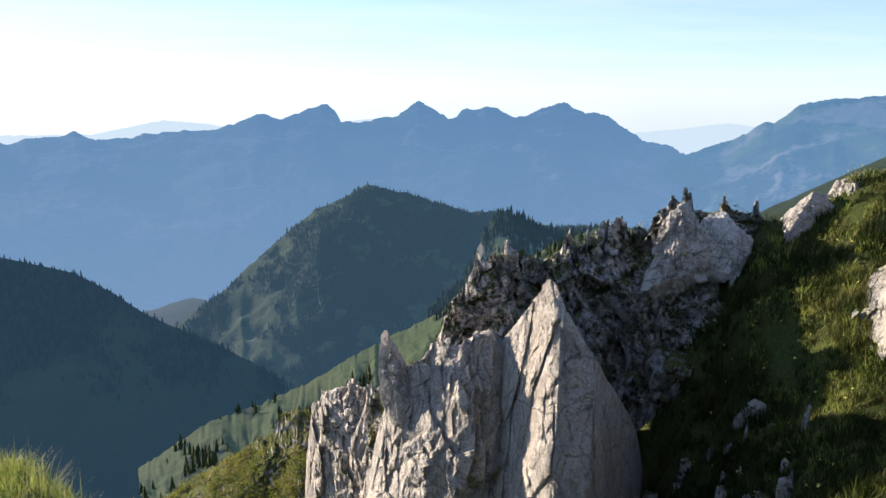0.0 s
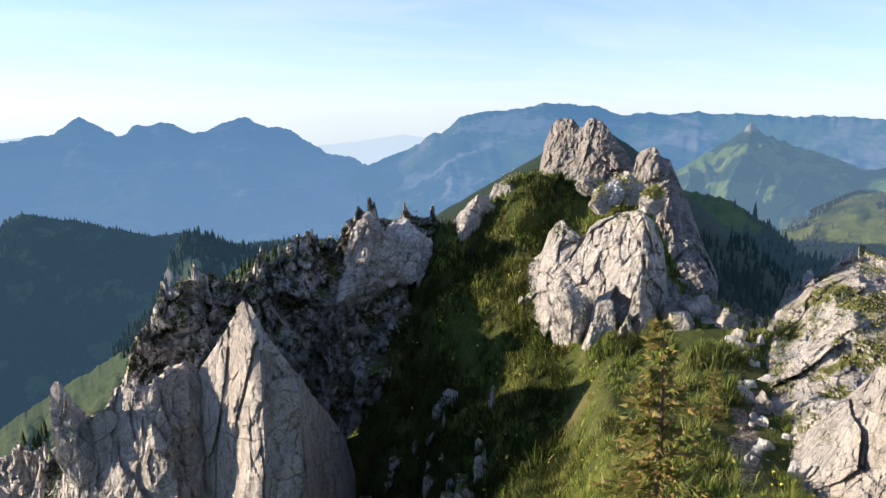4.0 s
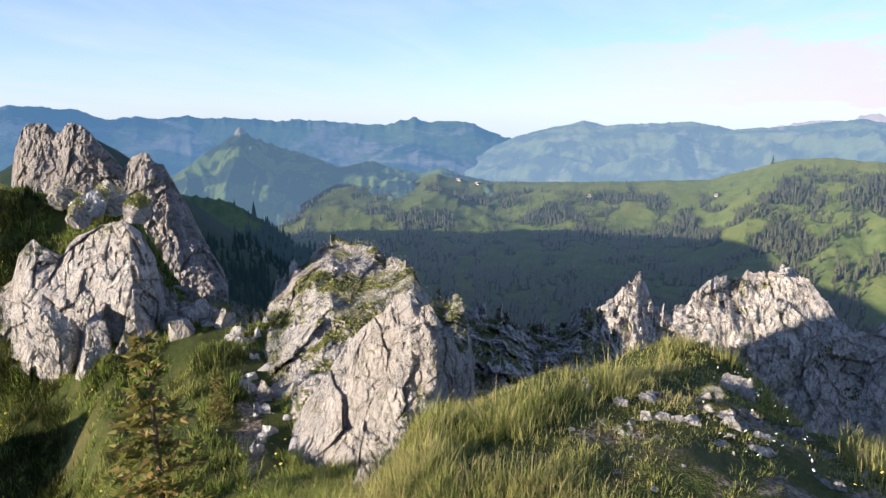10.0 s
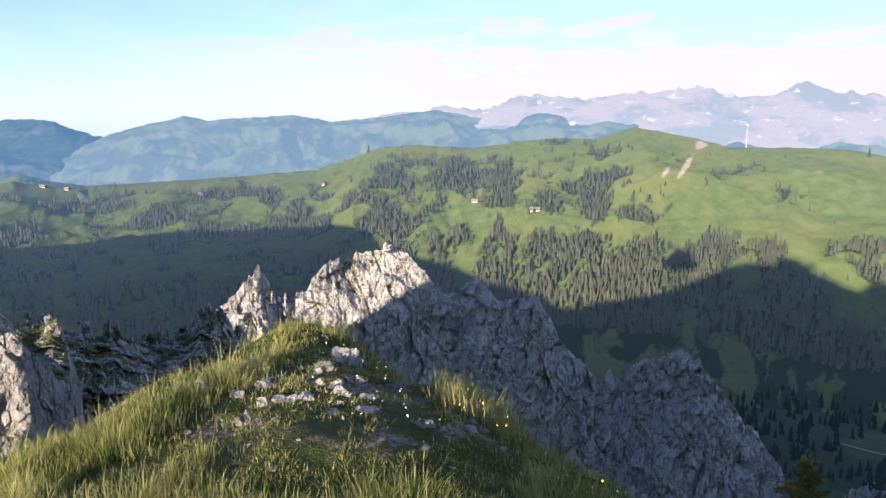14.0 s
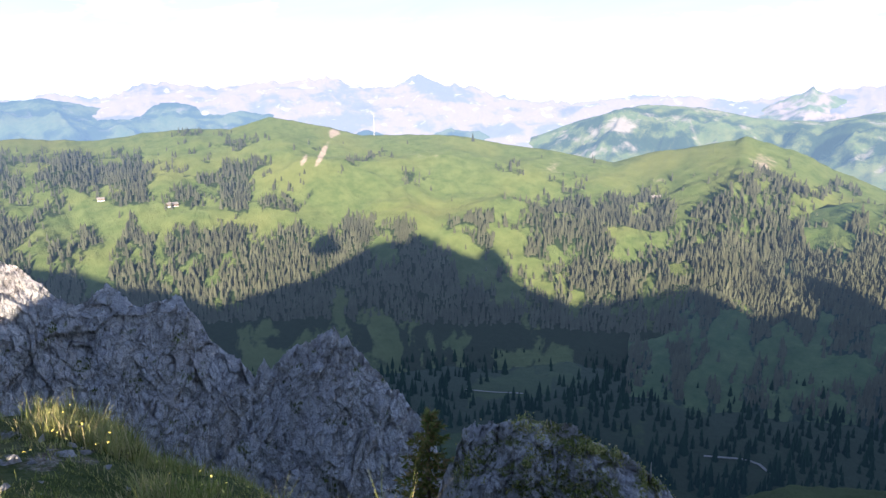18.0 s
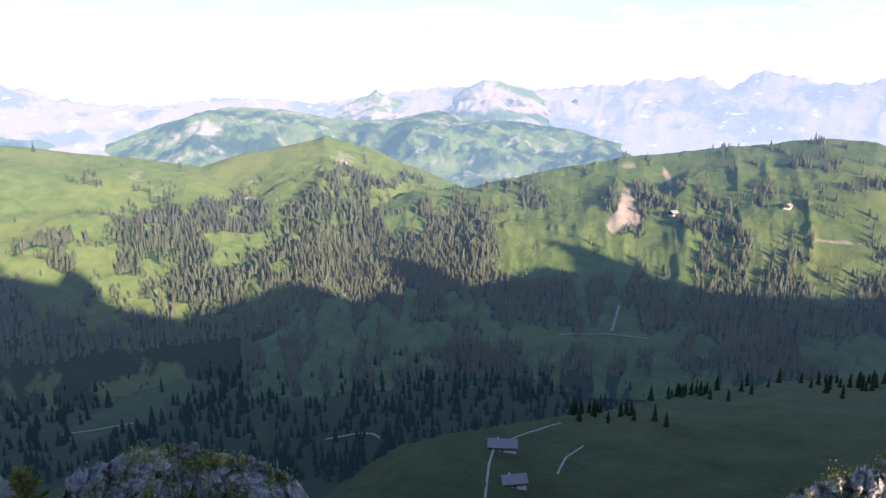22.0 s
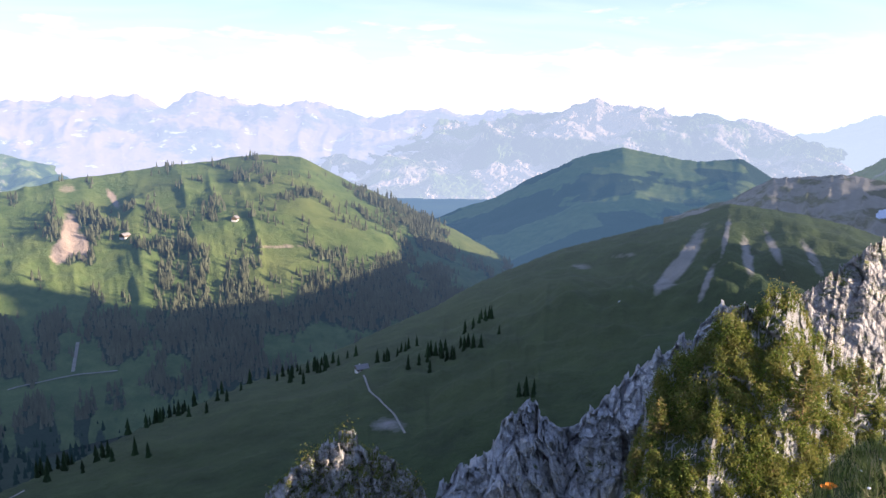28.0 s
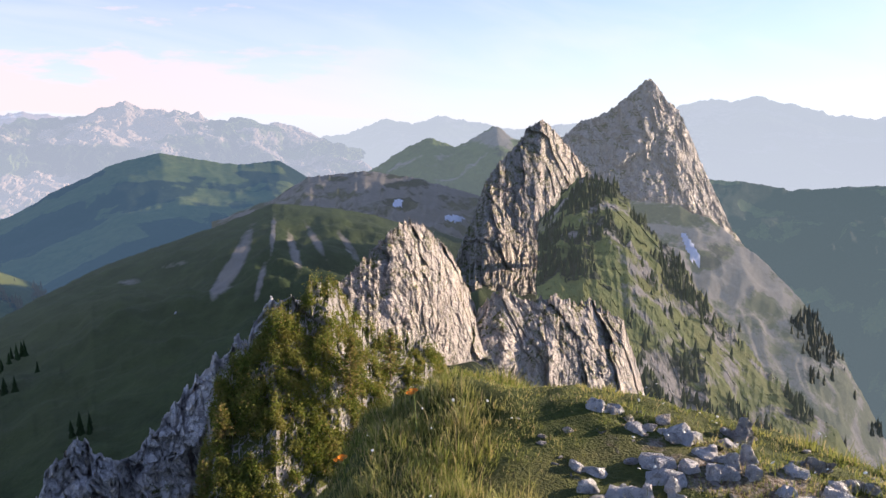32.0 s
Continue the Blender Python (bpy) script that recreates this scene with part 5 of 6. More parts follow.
crag("limestone_slab", "sunlit limestone slab in front of the mossy outcrop", ROCK,
     [(49.0, -27), (50.6, -24.2), (52.2, -22.0), (53.8, -20.4), (55.0, -18.8), (56.4, -16.9), (58.2, -15.6), (59.4, -14.4), (60.6, -14.0), (61.4, -15.2), (62.2, -15.0), (63.2, -16.6), (64.0, -18.6), (65.4, -20.0), (66.2, -23)],
     [8.9, 8.4, 7.9, 7.4, 7.1, 7.6], [7.6, 7.2, 6.7, 6.4, 6.4, 7.0], -3.8, wave=1.8, flute=0.15, chip=0.6, gully=0.1, jag=0.06, rows=130, per_deg=60, seed=37, stand=STAND_NE)
outcrop("small rocks beside the worn path", [b(46.4, -17.2, -20.4, 2.6, 11, ROCK), b(44.6, -18.6, -21, 2, 10.6, ROCK), b(48.2, -20.6, -25, 1.6, 9.4, ROCK), b(57.2, -27.6, -34, 5, 5.4, ROCK, taper=0.5)] + scatter(46, 51, (9.6, 9), 22, 0.9, 0.6, ROCK_GREY, 13, spread=0.2), stand=STAND_NE)
crag("limestone_ridge", "dark broken limestone ridge behind the bright outcrop", ROCK_RUBBLE,
     [(60, -15), (62.3, -14.9), (63.8, -15.4), (65.5, -15.7), (67.2, -16.0), (69, -16.4), (70.4, -16.7), (72, -16.8), (73.2, -16.9), (74.4, -15.9), (75.4, -15.5), (76.4, -16.2), (78, -18)],
     [15.5, 16, 17, 18], [10.2, 10.4, 11, 12], [-5.2, -5.4, -5.8, -6.2], wave=1.3, flute=0.34, jag=0.14, power=1.0, rows=120, per_deg=34, seed=38, stand=STAND_E)
crag("rock_pinnacles", "jagged pale limestone pinnacles", ROCK_FAR,
     [(74, -19), (75.3, -16.4), (76.4, -15.2), (77.2, -14.6), (78.2, -13.3), (79.1, -12.4), (79.8, -13.4), (80.4, -14.6), (80.8, -15.2), (81.1, -14.5), (81.5, -15.3), (82.8, -14.3), (83.4, -13.2), (84.3, -12.1), (85.6, -12.0), (87.1, -11.6), (88.6, -11.5), (89.9, -11.0), (91.2, -12.0), (92.7, -13.3), (94.0, -14.6), (95.1, -15.0), (96.0, -14.2), (96.7, -13.7), (97.8, -14.8), (98.8, -15.3), (100.1, -15.5), (101.0, -15.0), (101.9, -15.1), (103.0, -16.8), (103.9, -18.5), (105.3, -20.2), (106.7, -21.2), (107.4, -22.4), (109, -26)],
     [40, 43, 46, 47, 48, 48], [36, 38, 40, 41, 42, 43], [-22, -26, -31, -34, -36, -37], wave=5.0, flute=0.75, jag=0.16, gully=1.0, rows=170, per_deg=38, chip=0.6, seed=39, stand=STAND_E)
crag("rock_pinnacle", "grey limestone pinnacle with a split top", ROCK_FAR,
     [(105.6, -26), (106.8, -22.5), (107.5, -21.2), (108.0, -20.7), (108.6, -21.5), (109.3, -20.6), (110.4, -19.8), (111.4, -19.4), (112.4, -19.3), (113.2, -18.7), (113.9, -18.4), (114.4, -19.2), (114.9, -18.8), (115.4, -19.8), (116.1, -20.5), (117.4, -21.9), (118.7, -23.5), (119.6, -24), (121.5, -26.2), (124, -31)],
     [48, 47.5, 47, 47], [44, 42.5, 42, 42.5], [-36, -38, -38, -37], wave=5.0, flute=0.75, jag=0.16, gully=1.0, rows=150, per_deg=40, chip=0.6, seed=40, stand=STAND_E)
crag("limestone_outcrop", "rocky knob with tufts of grass on top", ROCK_MOSSY,
     [(122, -33), (123.4, -29.2), (124.5, -26.9), (125.4, -26.3), (126.4, -26.1), (127.6, -26.0), (129.6, -25.3), (131, -25.7), (133.2, -26.3), (135.6, -26.9), (138.0, -27.6), (140, -28.4), (141.9, -29.5), (143.3, -31.7), (145, -36)],
     [9.6, 9.3, 9.2, 9.2], [8.4, 8.0, 7.9, 8.2], -6.4, wave=1.6, flute=0.24, jag=0.08, rows=110, per_deg=44, seed=41, stand=STAND_SE)
crag("limestone_outcrop", "mossy limestone tooth above the meadow", ROCK_MOSSY,
     [(181, -33), (182.5, -29.2), (184.6, -27.6), (186.8, -26.2), (188.2, -25.6), (189.2, -25.3), (190.2, -25.6), (191.4, -26.5), (193.1, -27.3), (194.6, -28.4), (196.1, -30.0), (198, -34)],
     26, [23.5, 23, 23.5], -19, wave=3.4, flute=0.6, jag=0.2, gully=0.4, rows=90, per_deg=32, chip=0.9, seed=42, stand=STAND_S)
crag("limestone_rib", "cracked grey limestone rib", ROCK_GREY,
     [(195.5, -34), (197.6, -29.8), (199.6, -28), (201.9, -26.3), (203.2, -24.2), (204.7, -22.7), (206.2, -23.4), (208.2, -24.6), (209.4, -23.6), (210.9, -22.3), (212.6, -20.6), (214.7, -18.5), (216, -17.6), (217.2, -16.9), (217.8, -17.4), (218.4, -15.6), (219.6, -14.0), (221.4, -13.6), (222.8, -13.8), (224, -15)],
     [25, 26.2, 27.5, 29, 30.8, 32.6], [22.6, 23.6, 24.8, 26.2, 28.2, 30], [-17.5, -17.2, -16.6, -15, -13, -11.2], wave=4.2, flute=0.9, jag=0.16, gully=0.5, rows=150, per_deg=36, chip=0.9, grain=0.6, seed=43, stand=STAND_S)
crag("scrub_dome", "steep dome overgrown with green scrub", GREEN_DOME,
     [(213, -26), (215.0, -20), (216.6, -18.4), (218.0, -17.2), (219.2, -15.6), (220.6, -14.4), (222.2, -13.6), (223.8, -12.7), (224.6, -13.6), (225.4, -15.2), (226.8, -16.3), (228.4, -17.1), (230, -17.4), (231.4, -17.8), (232.6, -18.8), (233.8, -20), (236, -24)],
     [25.5, 27.5, 29.5, 31.5, 33.5], [20.5, 21.5, 23.2, 25.5, 28], [-12.4, -12.4, -12.4, -12.8, -13.6], wave=4.5, flute=0.35, jag=0.2, gully=0.5, power=1.0, rows=110, per_deg=30, seed=44, category="hillock", stand=STAND_SW)
outcrop("broken stones at the edge of the turf", [b(252, -22.3, -28, 6.0, 4.6, ROCK, taper=0.5, rough=1.6, boxy=0.9, chops=22), b(247.6, -23.0, -28, 4.4, 4.5, ROCK_GREY, rough=1.6, boxy=0.9), b(256.8, -22.2, -28, 5.4, 4.4, ROCK, taper=0.45, rough=1.6, boxy=0.9, chops=22), b(261.4, -23.2, -29, 5.0, 4.2, ROCK, taper=0.5, lean=(0.5, 0), rough=1.6, boxy=0.9, chops=22), b(243.6, -23.8, -28, 4.6, 4.4, ROCK, taper=0.4, rough=1.6, boxy=0.9), b(265.4, -24.6, -30, 5.0, 4.0, ROCK_GREY, rough=1.6, boxy=0.9), b(247.2, -26.4, -31, 4.4, 3.9, ROCK_GREY, rough=1.6, boxy=0.9), b(258, -25.4, -31, 6.0, 3.8, ROCK, taper=0.5, rough=1.6, boxy=0.9, chops=22), b(252.6, -25.0, -30, 4.8, 4.0, ROCK_GREY, rough=1.6, boxy=0.9), b(262.6, -27.3, -33, 6.4, 3.6, ROCK, rough=1.6, boxy=0.9, chops=22), b(242, -26.6, -31, 3.6, 4.0, ROCK_GREY, rough=1.6, boxy=0.9)], stand=STAND_SW)
outcrop("small broken stones half sunk in the turf edge", scatter(241, 268, (4.3, 3.8), 60, 2.0, 0.9, ROCK_GREY, 14, level=3, spread=0.12))
outcrop("stones bedded in the worn turf of the knoll", [b(86.6, -19.2, -22.0, 2.8, 5.2, ROCK_RUBBLE, boxy=0.9), b(82.2, -21.0, -24.4, 3.6, 4.8, ROCK_RUBBLE, boxy=0.9), b(84.2, -22.2, -26, 4.2, 4.5, ROCK, boxy=0.9, lean=(0.5, 0)), b(90.5, -22.0, -25.5, 4, 4.6, ROCK_RUBBLE, boxy=0.9), b(87.5, -23.4, -27, 4.4, 4.2, ROCK_RUBBLE, boxy=0.9), b(95.6, -22.2, -23.6, 2.6, 5.4, ROCK), b(80.6, -27.2, -33, 4.4, 3.6, ROCK), b(84.6, -27.2, -30.5, 3.0, 3.5, ROCK_RUBBLE), b(78, -25.6, -30, 3.0, 3.8, ROCK), b(96, -26, -29.5, 4, 4.0, ROCK_RUBBLE)], stand=STAND_E)
outcrop("small stones half sunk in the worn knoll", scatter(77, 99, (4.4, 4.4), 44, 1.5, 0.7, ROCK_RUBBLE, 15, spread=0.12))


# ---- woods on the slopes ----
# sunlit and shaded tones of one spruce green; haze shares are emission
LEAF = plain("spruce_green", (0.022, 0.040, 0.013), 0.9, 0.5, 0.02)
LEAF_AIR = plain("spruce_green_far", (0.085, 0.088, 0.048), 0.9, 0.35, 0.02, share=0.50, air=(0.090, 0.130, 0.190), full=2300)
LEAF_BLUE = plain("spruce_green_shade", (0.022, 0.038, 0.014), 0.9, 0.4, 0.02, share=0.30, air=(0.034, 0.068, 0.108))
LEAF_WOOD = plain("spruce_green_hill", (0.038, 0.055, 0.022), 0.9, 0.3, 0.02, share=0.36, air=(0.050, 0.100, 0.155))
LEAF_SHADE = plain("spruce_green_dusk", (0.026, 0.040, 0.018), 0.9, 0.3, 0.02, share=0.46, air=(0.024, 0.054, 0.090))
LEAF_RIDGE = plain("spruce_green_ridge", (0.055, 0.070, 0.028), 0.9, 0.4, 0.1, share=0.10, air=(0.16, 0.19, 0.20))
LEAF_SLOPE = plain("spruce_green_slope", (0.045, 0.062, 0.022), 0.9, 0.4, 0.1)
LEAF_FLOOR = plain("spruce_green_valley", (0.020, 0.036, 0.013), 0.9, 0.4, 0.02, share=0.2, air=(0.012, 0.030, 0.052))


def cones(points, heights, rng):
    """Simple spruces as joined geometry: two stacked cones of five sides each."""
    n = len(points)
    ang = np.linspace(0, 2 * np.pi, 6)[:5]
    tiers = ((0.0, 0.62, 0.20), (0.38, 1.0, 0.13))
    verts, faces = [], []
    spin = rng.uniform(0, 6.28, n)
    for k, (lo, hi, wide) in enumerate(tiers):
        ring = np.stack([np.cos(ang[None] + spin[:, None] + k), np.sin(ang[None] + spin[:, None] + k), 0 * ang[None] + 0 * spin[:, None]], -1)
        ring = ring * (heights[:, None, None] * wide) * rng.uniform(0.8, 1.25, (n, 5, 1))
        ring[:, :, 2] = heights[:, None] * lo
        tip = np.zeros((n, 1, 3))
        tip[:, 0, 2] = heights * hi
        verts.append(np.concatenate([ring, tip], 1) + points[:, None, :])
    V = np.concatenate(verts, 1).reshape(-1, 3)
    base = np.arange(n)[:, None, None] * 12
    tri = np.array([[k * 6 + i, k * 6 + (i + 1) % 5, k * 6 + 5] for k in range(2) for i in range(5)])
    return V, (base + tri[None]).reshape(-1, 3)


def forest(hill_name, count, mat, label, tall=(14, 24), lone=0.02, lo=0.0, seed=5, az=None, el=None):
    """Spruces strewn over the wooded parts of a slope, a few of them standing alone."""
    P, wood, stone = HILLS[hill_name]
    rng = np.random.default_rng(seed)
    rows, cols = wood.shape
    i, j = rng.uniform(lo * rows, rows - 1.01, count), rng.uniform(0, cols - 1.01, count)
    a, b = i.astype(int), j.astype(int)
    f, g = (i - a)[:, None], (j - b)[:, None]
    pos = (P[a, b] * (1 - g) + P[a, b + 1] * g) * (1 - f) + (P[a + 1, b] * (1 - g) + P[a + 1, b + 1] * g) * f
    w = wood[a, b] + rng.normal(0, 0.06, count)
    keep = ((rng.uniform(0, 1, count) < np.clip(0.35 + 2.2 * w, 0, 1)) & (w > -0.12) | (rng.uniform(0, 1, count) < lone * (w > -0.35))) & (stone[a, b] < 0.0)
    if az is not None:
        bear = np.degrees(np.arctan2(pos[:, 0], pos[:, 1])) % 360
        rise = np.degrees(np.arctan2(pos[:, 2], np.hypot(pos[:, 0], pos[:, 1])))
        keep &= ((bear - az[0]) % 360 < (az[1] - az[0])) & (rise > el[0]) & (rise < el[1])
    pos = pos[keep]
    h = rng.uniform(*tall, len(pos)) * rng.lognormal(0, 0.18, len(pos))
    pos[:, 2] -= 1.0
    V, F = cones(pos, h, rng)
    return tagged(new("spruce_wood", mesh_of("spruce_wood", V, F, mat, smooth=False)), label, "forest", kind="stuff")


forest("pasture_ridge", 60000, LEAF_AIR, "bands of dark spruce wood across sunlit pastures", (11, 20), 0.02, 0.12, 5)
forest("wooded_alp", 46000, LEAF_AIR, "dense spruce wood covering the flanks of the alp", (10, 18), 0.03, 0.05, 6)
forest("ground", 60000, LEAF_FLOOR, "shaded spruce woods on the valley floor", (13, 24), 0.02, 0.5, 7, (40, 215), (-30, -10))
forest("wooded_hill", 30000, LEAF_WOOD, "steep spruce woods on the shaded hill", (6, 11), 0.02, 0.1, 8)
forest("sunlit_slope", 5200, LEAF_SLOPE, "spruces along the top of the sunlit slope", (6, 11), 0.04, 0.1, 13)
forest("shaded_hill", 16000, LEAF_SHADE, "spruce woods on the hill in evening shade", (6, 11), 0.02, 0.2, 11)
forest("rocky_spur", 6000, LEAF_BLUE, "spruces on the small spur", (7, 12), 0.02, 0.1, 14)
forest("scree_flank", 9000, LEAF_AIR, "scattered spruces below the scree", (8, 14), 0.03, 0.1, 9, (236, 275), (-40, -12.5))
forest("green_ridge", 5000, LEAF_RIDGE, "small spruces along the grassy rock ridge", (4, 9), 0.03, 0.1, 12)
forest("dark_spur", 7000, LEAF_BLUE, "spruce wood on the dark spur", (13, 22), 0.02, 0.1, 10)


def spot(hill_name, az, el):
    """The point of a slope that is seen at a bearing and elevation."""
    P = HILLS[hill_name][0].reshape(-1, 3)
    a = np.degrees(np.arctan2(P[:, 0], P[:, 1])) % 360
    e = np.degrees(np.arctan2(P[:, 2], np.hypot(P[:, 0], P[:, 1])))
    d = ((a - az + 180) % 360 - 180) ** 2 + (e - el) ** 2
    return Vector(P[np.argmin(d)])


def patch_on(name, hill_name, az, el, da, de, mat, label, category, lift=0.7, seed=1, slant=0.0):
    """A thin uneven sheet lying on a slope, such as a bed of old snow."""
    P, wood, _ = HILLS[hill_name]
    rows, cols = wood.shape
    Q = P.reshape(-1, 3)
    a = np.degrees(np.arctan2(Q[:, 0], Q[:, 1])) % 360 - az
    e = np.degrees(np.arctan2(Q[:, 2], np.hypot(Q[:, 0], Q[:, 1]))) - el
    d = ((a - slant * e) / da) ** 2 + (e / de) ** 2 + 0.5 * fbm(Q / 9.0, 3, seed)
    F = grid_faces(rows, cols)
    F = F[(d[F] < 1).all(1)]
    if not len(F):
        return None
    used, inv = np.unique(F, return_inverse=True)
    V = Q[used].copy()
    V[:, 2] += lift * (1.15 - np.clip(d[used], 0, 1))
    return tagged(new(name, mesh_of(name, V, inv.reshape(-1, 4), mat)), label, category)


def spruce_group(hill_name, az, el, count, reach, tall, label, seed):
    """A few spruces standing together on a meadow."""
    rng = np.random.default_rng(seed)
    P = HILLS[hill_name][0].reshape(-1, 3)
    mid = np.array(spot(hill_name, az, el))
    pts = []
    for _ in range(count):
        q = mid[:2] + rng.normal(0, reach, 2) * (1.6, 0.7)
        pts.append(P[np.argmin(((P[:, :2] - q) ** 2).sum(1))] + (*rng.normal(0, 1.5, 2), -0.6))
    V, F = cones(np.array(pts), rng.uniform(*tall, count), rng)
    return tagged(new("spruce_group", mesh_of("spruce_group", V, F, LEAF, smooth=False)), label, "trees", kind="stuff")


for k, (a_, e_, n_, w_) in enumerate(((194.5, -18.6, 9, 9), (197.2, -19.0, 8, 7), (199.2, -18.6, 12, 9), (188.2, -19.8, 14, 16), (201.0, -16.4, 7, 6), (196.0, -19.8, 1, 1), (204.6, -22.0, 5, 4), (184, -20.7, 16, 16), (176, -22.3, 18, 18), (168, -24.8, 18, 18))):
    spruce_group("alpine_meadow", a_, e_, n_, w_, (9, 15), "dark spruces standing together on the alpine meadow", 90 + k)

SNOW = plain("old_snow", (0.78, 0.79, 0.82), 0.6, 0.06, 0.3)
patch_on("snow_patch", "alpine_meadow", 211.9, -14.2, 0.34, 0.26, SNOW, "small patch of old snow on the meadow", "snow", 1.0, 2)
patch_on("snow_patch", "scree_ridge", 229.6, -6.4, 0.5, 0.4, SNOW, "small patch of old snow on scree", "snow", 2, 3)
patch_on("snow_patch", "scree_ridge", 234.2, -7.6, 0.9, 0.35, SNOW, "small patch of old snow on scree", "snow", 2, 5)
patch_on("snow_patch", "scree_flank", 252.9, -9.6, 0.45, 1.4, SNOW, "strip of old snow at the foot of the peak", "snow", 2, 4, -0.5)

# ---- chalets and tracks on the alp ----
WALL_WOOD = plain("weathered_timber", (0.16, 0.115, 0.085), 0.85, 0.35, 1.5)
ROOF = plain("grey_shingle_roof", (0.26, 0.24, 0.22), 0.7, 0.25, 1.2)
PLASTER = plain("whitewashed_base", (0.62, 0.58, 0.52), 0.85, 0.12, 0.8)
DARK_PANE = plain("dark_window", (0.03, 0.035, 0.04), 0.2, 0.2, 1.0)
TRACK = plain("pale_gravel_track", (0.30, 0.28, 0.23), 0.95, 0.2, 0.2)


def box(x0, y0, z0, x1, y1, z1, mat, name):
    bm = bmesh.new()
    bmesh.ops.create_cube(bm, size=1, matrix=Matrix.LocRotScale(((x0 + x1) / 2, (y0 + y1) / 2, (z0 + z1) / 2), None, (x1 - x0, y1 - y0, z1 - z0)))
    me = bpy.data.meshes.new(name)
    bm.to_mesh(me)
    bm.free()
    me.materials.append(mat)
    return me


def chalet(place, turn, length, width, height, label):
    """A low alpine hut: stone base, timber walls, broad shingled roof, door and windows."""
    ob = new("chalet")
    ob.matrix_basis = Matrix.Translation(place) @ Matrix.Rotation(radians(turn), 4, "Z")
    tagged(ob, label, "house")
    l, w = length / 2, width / 2
    part("base", box(-l, -w, -3, l, w, 1.0, PLASTER, "base"), ob)
    part("wall", box(-l, -w, 1.0, l, w, height, WALL_WOOD, "wall"), ob)
    rise, over = width * 0.36, 0.9
    for s in (-1, 1):
        v = [(-l - over, 0, height + rise), (l + over, 0, height + rise), (l + over, s * (w + over), height - 0.5), (-l - over, s * (w + over), height - 0.5)]
        v += [(x, y, z + 0.25) for x, y, z in v]
        part("roof", mesh_of("roof", v, [(0, 1, 2, 3), (7, 6, 5, 4), (0, 4, 5, 1), (1, 5, 6, 2), (2, 6, 7, 3), (3, 7, 4, 0)], ROOF, smooth=False), ob)
    for s in (-1, 1):
        part("gable", mesh_of("gable", [(s * l, -w, height), (s * l, w, height), (s * l, 0, height + rise)], [(0, 1, 2)], WALL_WOOD, smooth=False), ob)
    for x in (-0.6, -0.2, 0.2, 0.6):
        frame_ob = part("window", box(x * l - 0.62, -w - 0.08, 1.4, x * l + 0.62, -w + 0.02, 2.7, PLASTER, "window"), ob)
        part("pane", box(x * l - 0.5, -w - 0.10, 1.5, x * l + 0.5, -w - 0.085, 2.6, DARK_PANE, "pane"), frame_ob)
    part("door", box(-0.5, w - 0.02, 0, 0.6, w + 0.06, 2.0, DARK_PANE, "door"), ob)
    part("chimney", box(l * 0.3, -0.5, height + rise * 0.5, l * 0.3 + 0.8, 0.3, height + rise + 1.0, PLASTER, "chimney"), ob)
    return ob


chalet(spot("alpine_meadow", 159.9, -27.8), 20, 17, 9, 3.6, "long low alpine hut with a grey roof on the meadow")
chalet(spot("alpine_meadow", 160.9, -30.4), 35, 13, 8, 3.4, "grey-roofed alpine hut below the meadow track")
chalet(spot("alpine_meadow", 190.8, -20.2), 10, 10, 7, 3.0, "small hut at the end of the meadow track")
chalet(spot("pasture_ridge", 139.4, -7.9), 80, 30, 12, 5, "long pale alpine barn on the far pasture")
chalet(spot("wooded_alp", 173.0, -9.0), 60, 20, 11, 5, "dark hut at the edge of the alp")
chalet(spot("wooded_alp", 181.0, -8.0), 75, 22, 11, 5, "reddish hut on the sunlit pasture")
chalet(spot("pasture_ridge", 101.5, -8.3), 95, 24, 12, 5, "low red-roofed barn on the pasture ridge")
chalet(spot("pasture_ridge", 96.5, -7.6), 85, 16, 10, 4, "small barn on the pasture ridge")
chalet(spot("pasture_ridge", 84.5, -6.0), 85, 16, 10, 4, "small white house among the pastures")
chalet(spot("pasture_ridge", 75.0, -6.4), 85, 16, 10, 4, "small farmhouse among the pastures")
chalet(spot("pasture_ridge", 64.5, -5.3), 85, 18, 10, 5, "farmhouse on the village knoll")
chalet(spot("pasture_ridge", 66.0, -5.6), 75, 16, 10, 5, "farmhouse on the village knoll")


def mast(place, tall, label):
    """A slim lattice-like mast: a tapered pole, a footing, two cross arms and a top drum."""
    ob = new("radio_mast")
    ob.location = place
    tagged(ob, label, "mast")
    part("footing", box(-2, -2, -3, 2, 2, 0.8, PLASTER, "footing"), ob)
    rings = [(math.cos(a) * r, math.sin(a) * r, z) for z, r in ((0.6, 0.9), (tall * 0.6, 0.6), (tall, 0.25)) for a in np.linspace(0, 2 * np.pi, 9)[:8]]
    part("pole", mesh_of("pole", rings, [(k * 8 + i, k * 8 + (i + 1) % 8, k * 8 + 8 + (i + 1) % 8, k * 8 + 8 + i) for k in range(2) for i in range(8)], PLASTER), ob)
    for z in (tall * 0.7, tall * 0.85):
        part("cross_arm", box(-2.2, -0.25, z, 2.2, 0.25, z + 0.6, PLASTER, "cross_arm"), ob)
    part("drum", box(-0.8, -0.8, tall * 0.92, 0.8, 0.8, tall * 0.97, PLASTER, "drum"), ob)
    return ob


mast(spot("pasture_ridge", 117.0, -3.0), 70, "slim pale radio mast on the far pasture ridge")


